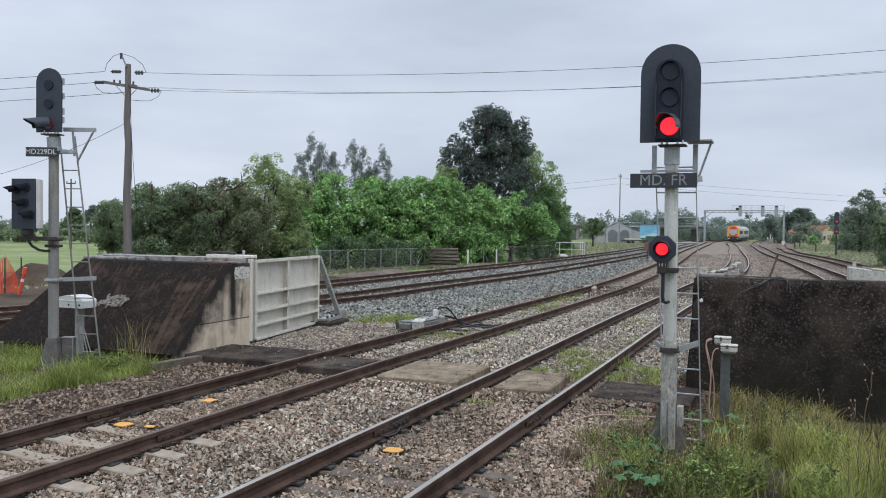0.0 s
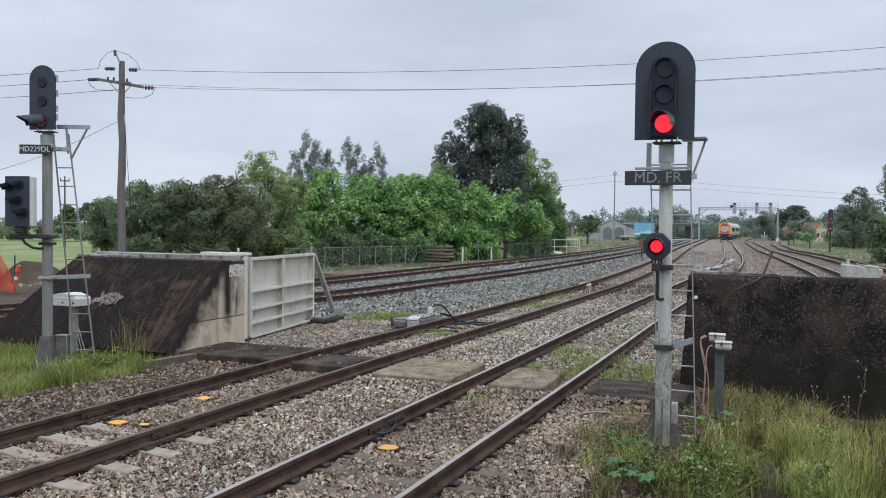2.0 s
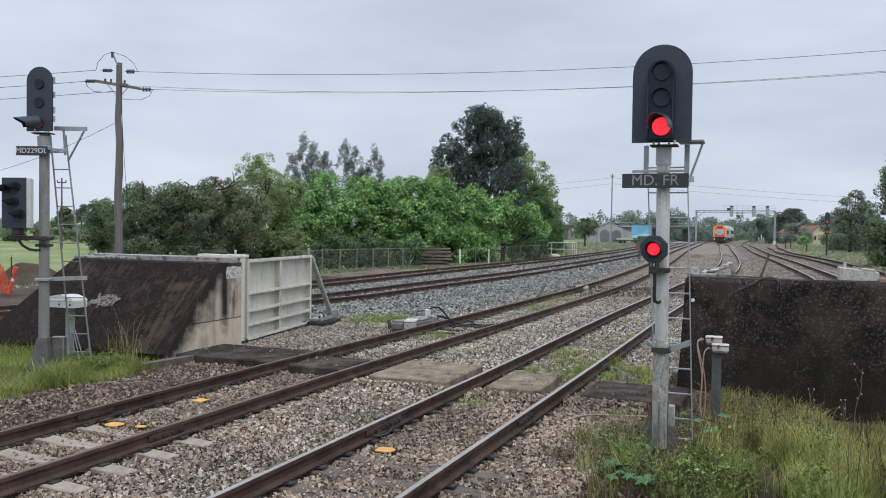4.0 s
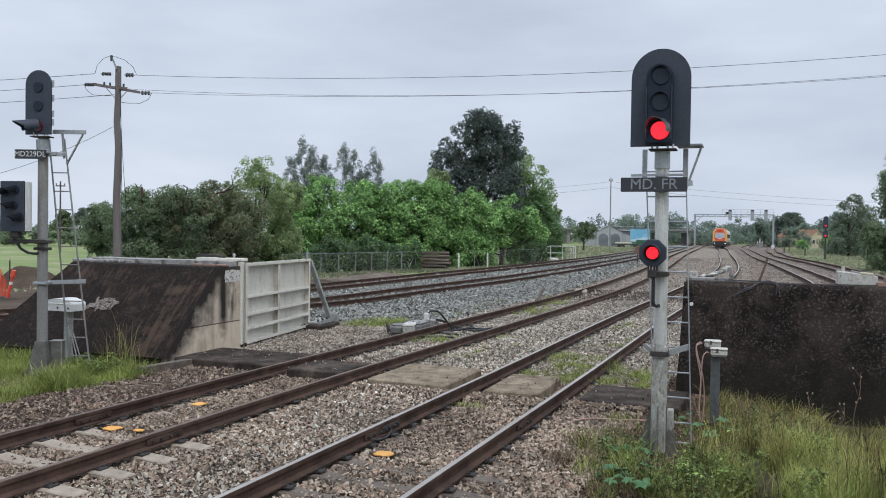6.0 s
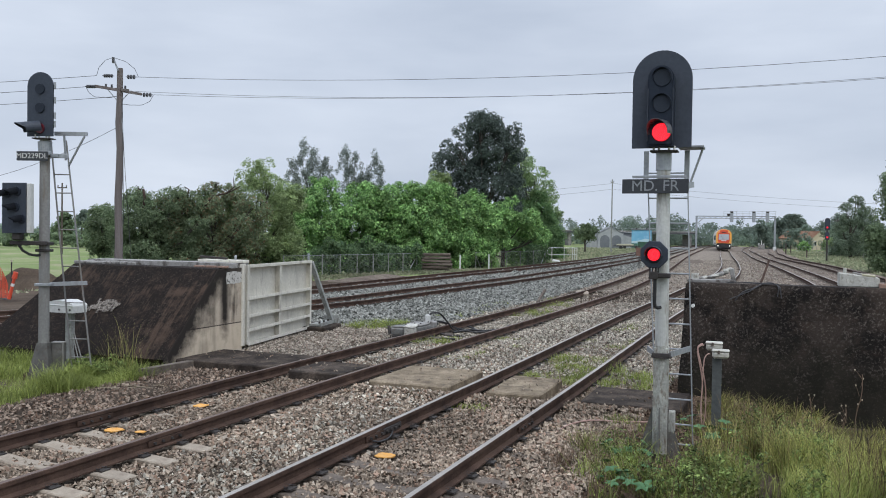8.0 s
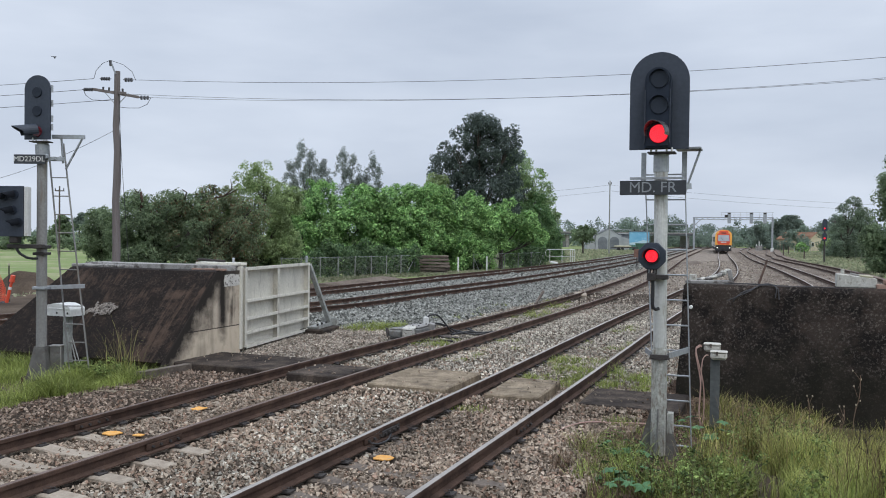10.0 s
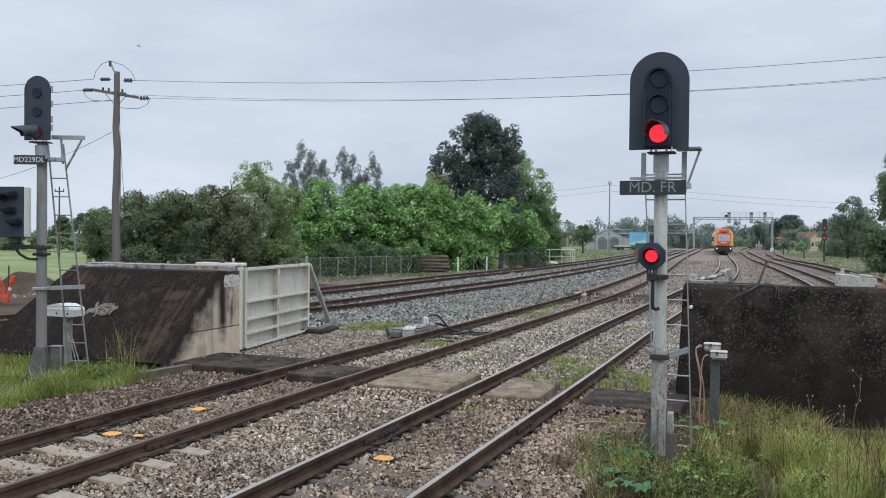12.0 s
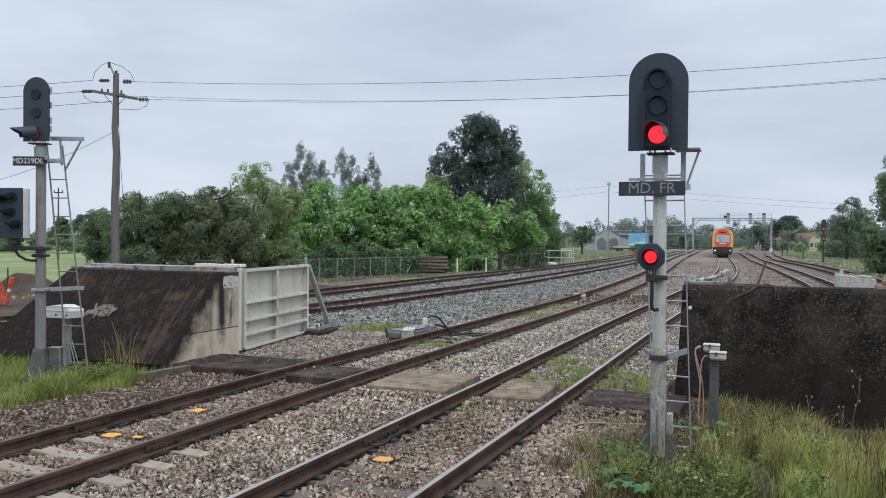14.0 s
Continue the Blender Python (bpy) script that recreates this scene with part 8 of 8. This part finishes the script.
def build_grass():
    g = np.random.default_rng(77)
    blades("long_grass", patch_uv(21000, -15.2, -10.35, 9.3, 12.95, -0.36, g, 0.11, lambda u, v: (gaps(u, v) > -0.2) & ~((np.abs(u + 11.9) < 0.5) & (v > 10.4) & (v < 11.7)) & (v < 12.62)), 0.27, 0.009, M["grass"], "bright green long grass round the signal foot", 0.7, 1)
    blades("grass_tuft", patch_uv(6400, -11.35, -10.3, 10.5, 12.3, -0.36, g, 0.16), 0.40, 0.009, M["grass"], "thick green grass tuft at the embankment's corner", 0.8, 33)
    blades("short_grass", patch_uv(17000, -15.5, -10.25, 9.0, 12.95, -0.35, g, 0, lambda u, v: gaps(u, v) > -0.3), 0.15, 0.010, M["grass"], "short green grass beside the track", 0.6, 2)
    blades("tall_grass", patch_uv(90, -11.6, -10.6, 12.0, 12.6, -0.36, g), 0.75, 0.006, M["grass_dry"], "tall thin seeding grass stems", 0.4, 3)
    # verge right of the tracks
    right = lambda u, v: (u > -1.6 + np.clip(v - 8.8, 0, 1.2) * 0.85 - np.maximum(0, v - 11.0) * 0.35) & (np.hypot(u + 1.12, v - 10.38) > 0.3) & (gaps(u, v) > -0.16)
    blades("verge_grass", patch_uv(24000, -0.7, 2.5, 9.7, 14.5, -0.36, g, 0.13, right), 0.50, 0.0065, M["grass_dry"], "tall mixed green and straw grass below the flood wall", 0.42, 4, True)
    blades("verge_grass_green", patch_uv(5500, -1.2, 2.6, 7.6, 13.2, -0.36, g, 0.10, right), 0.40, 0.008, M["grass"], "fresh green grass among the weeds", 0.6, 5, True)
    blades("seed_stalks", patch_uv(1900, -1.8, 2.6, 8.0, 13.6, -0.36, g, 0.2, right), 0.66, 0.008, M["weed_stem"], "thin brown seeding stalks", 0.35, 6, True)
    blades("low_wall_grass", patch_uv(7000, 0.3, 3.2, 12.2, 14.5, -0.36, g), 0.09, 0.007, M["grass_dark"], "low dark green grass along the foot of the wall", 0.8, 22)
    blades("wall_grass", patch_uv(2200, -0.8, 0.9, 13.1, 14.62, -0.36, g, 0.12), 0.32, 0.008, M["grass_dry"], "mixed grass along the foot of the wall", 0.8, 21)
    blades("foot_grass", patch_uv(420, -2.0, -1.35, 8.9, 10.3, -0.36, g, 0.09, lambda u, v: gaps(u, v) > -0.1), 0.34, 0.009, M["grass"], "fresh green grass tufts beside the signal foot", 0.7, 23)
    blades("lime_grass", patch_uv(15000, 0.25, 2.3, 9.2, 13.0, -0.36, g, 0.12, right), 0.44, 0.0072, M["grass_lime"], "bright yellow-green long grass below the wall", 0.55, 7, True)
    blades("brown_stalks", patch_uv(1300, -0.45, 0.9, 10.6, 13.7, -0.36, g, 0.16, right), 0.42, 0.007, M["stalk_brown"], "dry reddish-brown stalks in the grass", 0.4, 8)
    blades("dead_stalks", patch_uv(2600, -2.15, -0.7, 9.3, 11.0, -0.36, g, 0.07), 0.34, 0.007, M["stalk_brown"], "dry reddish-brown stalks by the signal foot", 0.5, 9)
    blades("tall_weed_stems", patch_uv(40, 0.6, 2.1, 11.8, 13.6, -0.36, g, 0.25), 0.62, 0.008, M["stalk_brown"], "tall dark weed stems standing before the wall", 0.25, 31)
    blades("near_grass", patch_uv(5000, -1.5, 1.6, 7.4, 9.6, -0.36, g, 0.10, lambda u, v: gaps(u, v) > -0.05), 0.40, 0.008, M["grass"], "green grass tufts among the nearest weeds", 0.75, 32)
    # tufts in the ballast
    for i, (n, u0, u1, v0, v1, h) in enumerate(((3600, -4.05, -2.95, 14.2, 17.8, 0.13), (1100, -2.6, -1.6, 14.2, 16.2, 0.2), (1900, -10.6, -9.4, 20.2, 22.0, 0.24), (700, -7.9, -7.0, 18.2, 20.0, 0.13),
                                                 (1800, -7.8, -6.7, 26.0, 33.0, 0.17), (500, -4.2, -2.9, 19.5, 25.0, 0.12), (350, -6.4, -5.0, 18.5, 22.0, 0.10), (600, -9.5, -8.6, 24.5, 31.0, 0.15),
                                                 (170, -2.3, -1.3, 11.2, 12.1, 0.12), (240, -4.5, -3.6, 11.6, 12.1, 0.10), (300, -6.5, -5.6, 16.5, 18.0, 0.1))):
        blades("weed_tufts", patch_uv(n, u0, u1, v0, v1, -0.24, g, 0.10), h, 0.008, M["grass"], "small green weed tufts growing in the ballast", 0.8, 10 + i)


def weeds(name, n, u0, u1, v0, v1, h, leaf, size, label, seed, keep=None):
    """Leafy weeds: each a few stems set with leaves."""
    rng = np.random.default_rng(seed)
    np.random.seed(seed)
    base = patch_uv(n, u0, u1, v0, v1, -0.36, rng, 0.0, keep)
    P, N = [], []
    for b in base:
        hh = h * rng.uniform(0.5, 1.3)
        m = int(95 * hh / h)
        s = rng.uniform(0.1, 1.0, (m, 1)) ** 0.8
        a = rng.uniform(0, 6.28)
        tilt = np.array((math.cos(a), math.sin(a), 0)) * 0.25 * hh
        d = rng.normal(size=(m, 3)) * (0.07, 0.07, 0.02) * (1.2 - s * 0.7) * (hh / 0.4)
        P.append(b + s * np.array((0, 0, hh)) + s * s * tilt + d)
        N.append(d * 4 + (0, 0, 0.8))
    v, f = leaves_np(np.concatenate(P), np.concatenate(N), size, 0.6)
    tagged(mesh_np(name, v, f, leaf), label, "weeds", kind="stuff")


def dry_twigs():
    rng = random.Random(12)
    for k in range(9):
        a = uv(-9.75 + rng.uniform(-0.5, 0.25), 10.9 + rng.uniform(-0.5, 0.5), -0.215)
        w = rng.uniform(-0.6, 0.6)
        d = Vector((math.cos(w), math.sin(w), 0)) * rng.uniform(0.2, 0.5)
        tagged(part("dry_twig", sweep(B(), [a, a + d * 0.5 + Vector((0, 0, 0.02)), a + d], [0.006, 0.006, 0.003], 5), M["dry_straw"], None),
               "pale dry twig lying on the ballast", "twig", "dry twigs")


def bent_stem(u, v, h, lean, material, label, heads=0):
    """A tall bare weed stem with a few side twigs, some with pale seed heads."""
    rng = random.Random(int(u * 100))
    p = uv(u, v, -0.36)
    p.z -= dip(p.x, p.y)
    t = thing("weed_stem", pose(p.x, p.y, p.z), label, "weed", "tall weed stems")
    pts = [Vector((0, 0, 0)), Vector((lean * 0.25, 0.02, h * 0.4)), Vector((lean * 0.8, -0.02, h * 0.72)), Vector((lean, 0, h))]
    part("stem", sweep(B(), smooth3(pts), 0.006, 5), material, t)
    for k in range(5):
        a = pts[1].lerp(pts[3], 0.1 + k * 0.2)
        e = a + Vector((rng.uniform(-0.12, 0.12), rng.uniform(-0.06, 0.06), rng.uniform(0.06, 0.16)))
        tw = part("twig", sweep(B(), [a, a.lerp(e, 0.5) + Vector((0, 0, 0.01)), e], [0.004, 0.003, 0.002], 5), material, t)
        if heads:
            bm = B()
            bmesh.ops.create_icosphere(bm, subdivisions=1, radius=0.011, matrix=Matrix.Translation(e) @ Matrix.Diagonal((1, 1, 1.5, 1)))
            part("seed_head", bm, M["dry_straw"], tw, "pale seed head")


M["dry_straw"] = surface("dry_straw", (0.36, 0.30, 0.21), (0.48, 0.41, 0.30), 0.9, bump=0)
dry_twigs()
build_grass()
M["stem_dark"] = surface("dark_dead_stem", (0.022, 0.016, 0.013), (0.05, 0.036, 0.028), 0.9, bump=0)
for _u, _v, _h, _l in ((0.92, 10.55, 0.62, 0.20), (1.12, 10.9, 0.55, 0.12), (1.2, 10.2, 0.60, -0.10), (0.1, 11.2, 0.5, 0.1)):
    bent_stem(_u, _v, _h, _l, M["stem_dark"], "dark dead bent weed stem in the grass")
for _u, _v, _h, _l in ((1.30, 13.5, 1.05, 0.10), (0.75, 13.6, 0.62, -0.05), (1.75, 13.2, 0.7, 0.06), (1.12, 13.3, 0.55, 0.05)):
    bent_stem(_u, _v, _h, _l, M["stalk_brown"], "tall thin weed stem with pale seed heads", 1)
verge = lambda u, v: (np.hypot(u + 1.12, v - 10.38) > 0.28) & (gaps(u, v) > -0.02)
weeds("leafy_weeds", 18, -1.9, -0.4, 9.0, 10.3, 0.36, M["weed_leaf"], 0.021, "leafy green weeds crowding the signal foot", 51, verge)
weeds("leafy_weeds", 125, -1.15, 1.5, 7.9, 9.9, 0.40, M["weed_leaf"], 0.027, "broad-leaved weeds in the long grass", 52, verge)
weeds("leafy_weeds", 70, -0.9, 0.9, 9.9, 12.0, 0.45, M["weed_leaf"], 0.023, "green weeds beside the ladder foot", 53, verge)
weeds("leafy_weeds", 60, -12.0, -10.8, 11.6, 12.6, 0.32, M["weed_leaf"], 0.03, "dark green weeds by the abutment", 54)


def broad_plant(u, v, h, seed):
    """A low plant with a few broad lobed leaves on thin stalks."""
    rng = random.Random(seed)
    p = uv(u, v, -0.36)
    t = thing("broad_leaved_plant", pose(p.x, p.y, p.z), "low weed with broad blue-green lobed leaves", "plant", "broad-leaved weeds")
    for k in range(9):
        a = k * 2.4 + rng.uniform(-0.3, 0.3)
        r, z = h * rng.uniform(0.25, 0.8), h * rng.uniform(0.45, 1.0)
        tip = Vector((math.cos(a) * r, math.sin(a) * r, z))
        stalk = part("stalk", sweep(B(), [(0, 0, 0), tip * 0.5 + Vector((0, 0, 0.06)), tip], [0.006, 0.005, 0.003], 5), M["weed_stem"], t)
        bm = B()
        size = rng.uniform(0.07, 0.12)
        lobes = [(math.cos(q) * size * (1.0 if i % 2 else 0.55), math.sin(q) * size * (1.0 if i % 2 else 0.55)) for i, q in enumerate([radians(-150 + 30 * j) for j in range(11)])]
        m = Matrix.Translation(tip) @ Matrix.Rotation(a, 4, "Z") @ pose(size * 0.5, 0, 0, rng.uniform(-15, 15), rng.uniform(5, 35), 0)
        c = bm.verts.new(m @ Vector((0, 0, 0.012)))
        ring = [bm.verts.new(m @ Vector((x, y, -0.15 * abs(y)))) for x, y in lobes]
        for i in range(len(ring) - 1):
            bm.faces.new((c, ring[i], ring[i + 1]))
        part("leaf", bm, M["broad_leaf"], t)


M["broad_leaf"] = surface("broad_blue_green_leaf", (0.050, 0.125, 0.050), (0.10, 0.215, 0.090), 0.85, grain=60, blotch=14, bump=0.2, deep=0.002)
for _u, _v, _h, _s in ((-1.42, 9.15, 0.34, 1), (-1.16, 8.8, 0.30, 2), (-1.55, 10.05, 0.36, 3), (-0.6, 11.4, 0.42, 4), (-0.85, 9.0, 0.3, 5)):
    broad_plant(_u, _v, _h, _s)


# ---------------------------------------------------------------- the train
M["train_orange"] = surface("train_orange_paint", (0.74, 0.095, 0.045), (0.80, 0.125, 0.06), 0.35, grain=6, blotch=0.6, bump=0, shade=0.03)
M["train_yellow"] = surface("train_yellow_orange_paint", (0.88, 0.43, 0.075), (0.92, 0.48, 0.10), 0.35, grain=6, blotch=0.6, bump=0, shade=0.03)
M["train_side"] = surface("train_pale_side_paint", (0.50, 0.48, 0.44), (0.58, 0.56, 0.52), 0.4, grain=6, blotch=0.6, bump=0, shade=0.05)
M["train_dark"] = surface("train_underframe", (0.025, 0.025, 0.027), (0.045, 0.045, 0.046), 0.7, grain=8, blotch=2)
M["train_roof"] = surface("train_roof", (0.30, 0.30, 0.30), (0.38, 0.38, 0.38), 0.6, grain=8, blotch=1)
# pale grey base stands in for the sky reflected in the glass
M["screen"] = surface("sky_pale_windscreen", (0.40, 0.43, 0.46), (0.47, 0.50, 0.53), 0.1, bump=0, shade=0.05)
M["headlamp"] = glowing("train_headlamp", (1.0, 0.97, 0.9), 1.8)


def rail_car(front):
    """A diesel rail car; local -y is its front, z = 0 the rail head, length 24.5 m about the origin."""
    L, W = 24.5, 2.9
    t = thing("rail_car", Matrix(), "orange-fronted diesel rail car with lit headlamps" if front else "pale-sided trailing diesel rail car", "train", "cars of one train")
    half = W / 2
    section = [(-half, 0.95), (half, 0.95), (half, 2.9)] + [(half * math.cos(radians(a)) ** 0.8 if a < 90 else 0, 2.95 + 1.08 * math.sin(radians(a)) ** 0.9) for a in (20, 40, 60, 75, 90)]
    section += [(-x, z) for x, z in section[-2:2:-1]] + [(-half, 2.9)]
    bm = B()
    prism(bm, section, L - 1.2, pose(0, -L / 2 + 1.0, 0))
    part("body", bm, M["train_side"], t, "pale painted body side")
    part("underframe", box(B(), (2.6, L - 2, 0.65), pose(0, 0, 0.72), 0.05), M["train_dark"], t)
    for y in (-8.3, 8.3):
        bg = part("bogie", box(B(), (2.3, 3.0, 0.4), pose(0, y, 0.55), 0.05), M["train_dark"], t)
        for dy in (-1.1, 1.1):
            for x in (-0.75, 0.75):
                part("wheel", rod(B(), (x - 0.06, y + dy, 0.44), (x + 0.06, y + dy, 0.44), 0.44, seg=18), M["train_dark"], bg)
    part("roof_unit", box(B(), (1.9, 6, 0.3), pose(0, 2, 4.0), 0.08), M["train_roof"], t)
    for s in (-1, 1):
        for k in range(9):
            w = part("window", box(B(), (0.04, 1.5, 0.95), pose(s * (half + 0.005), -8.4 + k * 2.1, 2.35), 0.01), M["glass"], t, "dark side window")
        part("skirt_panel", box(B(), (0.03, L - 2, 0.30), pose(s * (half + 0.004), 0, 1.20)), M["train_roof"], t, "grey lower side panel")
    if not front:
        return t
    # cab: tapered front shell with an orange mask, windscreen and lamps
    y0 = -L / 2
    bm = B()
    outer = [(x * 0.97, z if z > 1 else 1.32) for x, z in section]
    prism(bm, outer, 1.0, pose(0, y0, 0))
    part("cab_shell", bm, M["train_yellow"], t, "yellow-orange cab surround")
    bm = B()
    prism(bm, [(-0.95, 1.42), (0.95, 1.42), (1.1, 2.0), (1.05, 3.27), (0.6, 3.90), (-0.6, 3.90), (-1.05, 3.27), (-1.1, 2.0)], 0.14, pose(0, y0 - 0.12, 0))
    part("cab_mask", bm, M["train_orange"], t, "red-orange cab mask")
    bm = B()
    prism(bm, [(-0.98, 2.02), (0.98, 2.02), (0.92, 3.10), (-0.92, 3.10)], 0.06, pose(0, y0 - 0.17, 0))
    part("windscreen", bm, M["screen"], t, "windscreen with the reflected sky put into its pale grey colour")
    part("wiper", rod(B(), (-0.1, y0 - 0.2, 2.15), (-0.5, y0 - 0.2, 2.75), 0.02, seg=5), M["train_dark"], t)
    part("destination_sign", box(B(), (0.8, 0.05, 0.16), pose(0, y0 - 0.15, 3.46), 0.01), M["train_dark"], t, "dark destination display")
    part("emblem", box(B(), (0.9, 0.04, 0.16), pose(0, y0 - 0.14, 1.84), 0.01), M["white"], t, "white emblem bar")
    part("skirt", box(B(), (2.66, 0.9, 1.08), pose(0, y0 + 0.40, 0.78), 0.12), M["train_dark"], t, "black front skirt")
    part("coupler", box(B(), (0.4, 0.7, 0.35), pose(0, y0 - 0.35, 0.80), 0.05), M["train_dark"], t)
    for s in (-1, 1):
        lp = part("headlamp", rod(B(), (s * 1.06, y0 - 0.14, 0.84), (s * 1.06, y0 + 0.02, 0.84), 0.08, seg=14), M["headlamp"], t, "lit white headlamp")
    for s in (-1, 1):
        part("marker_lamp", rod(B(), (s * 0.85, y0 - 0.15, 3.48), (s * 0.85, y0 - 0.05, 3.48), 0.07, seg=10), M["white"], t)
    return t


cars = [rail_car(True), rail_car(False)]


# ---------------------------------------------------------------- birds
def bird(name, label, scale=1.0):
    t = thing(name, Matrix(), label, "bird")
    bm = B()
    body = ((-0.16, 0.02, 0.010), (-0.12, 0.03, 0.028), (-0.05, 0.0, 0.042), (0.05, 0.0, 0.038), (0.12, 0.01, 0.024), (0.24, 0.02, 0.016))
    sweep(bm, [(0, y * scale, z * scale) for y, z, r in body], [r * scale for y, z, r in body], 8)
    part("body", bm, M["feather"], t, "grey feathered body")
    wings = []
    for s in (-1, 1):
        bm = B()
        outline = [(0.03, -0.05), (0.14, -0.07), (0.25, -0.03), (0.28, 0.03), (0.17, 0.05), (0.03, 0.06)]
        vs = [bm.verts.new((s * x * scale, y * scale, 0.0)) for x, y in outline]
        f = bm.faces.new(vs)
        bmesh.ops.solidify(bm, geom=[f], thickness=0.012 * scale)
        w = part("wing", bm, M["feather"], t, "grey wing")
        wings.append((s, w))
    return t, wings


M["feather"] = surface("grey_feathers", (0.12, 0.12, 0.13), (0.19, 0.19, 0.20), 0.8, bump=0)
flyer, flyer_wings = bird("flying_bird", "small grey pigeon flying to the pole top", 0.62)


def motions():
    # the train rolls slowly towards the camera along the bright siding
    for i, car in enumerate(cars):
        rows = []
        for k in range(15):
            y = 215.0 - 6.64 * k + (12.0 + 25.0 * i) * 0.945
            x, x0, x1 = float(line_x("B", y)), float(line_x("B", y - 8)), float(line_x("B", y + 8))
            rows.append((float(k), pose(x, y, 0.03, 0, 0, -math.degrees(math.atan2(x1 - x0, 16.0)))))
        walk(car, rows)
    # the bird comes in from the field, swings over the pole and settles on its head
    path = [(0.0, -60.0, 38.0, 12.0), (9.0, -22.0, 38.5, 10.4), (9.8, -18.7, 39.0, 10.45), (10.4, -16.75, 39.0, 10.61), (10.8, -15.68, 39.0, 10.83), (11.2, -14.69, 39.0, 11.26),
            (11.6, -14.06, 39.0, 11.58), (11.9, -14.05, 39.0, 11.25), (12.2, -14.45, 39.0, 10.77), (12.5, -15.0, 39.6, 10.56), (12.9, -15.42, 39.9, 10.12), (14.0, -15.42, 39.9, 10.12)]
    heads = (-80, -80, -75, -70, -65, -60, -40, 20, 60, 75, 75, 75)
    walk(flyer, [(t, pose(x, y, z, 0, 0, h + 180)) for (t, x, y, z), h in zip(path, heads)])
    for s, w in flyer_wings:
        rows = [(0.0, pose(0, 0, 0.03, 0, 0, 0))]
        for k in range(37):
            t = 9.2 + 0.1 * k
            rows.append((t, pose(0, 0, 0.03, 0, -s * (38 if k % 2 else -28), 0)))
        rows += [(13.0, pose(0, 0, 0.03, 0, s * 60, -s * 0)), (14.0, pose(0, 0, 0.03, 0, s * 60, 0))]
        walk(w, rows)


motions()
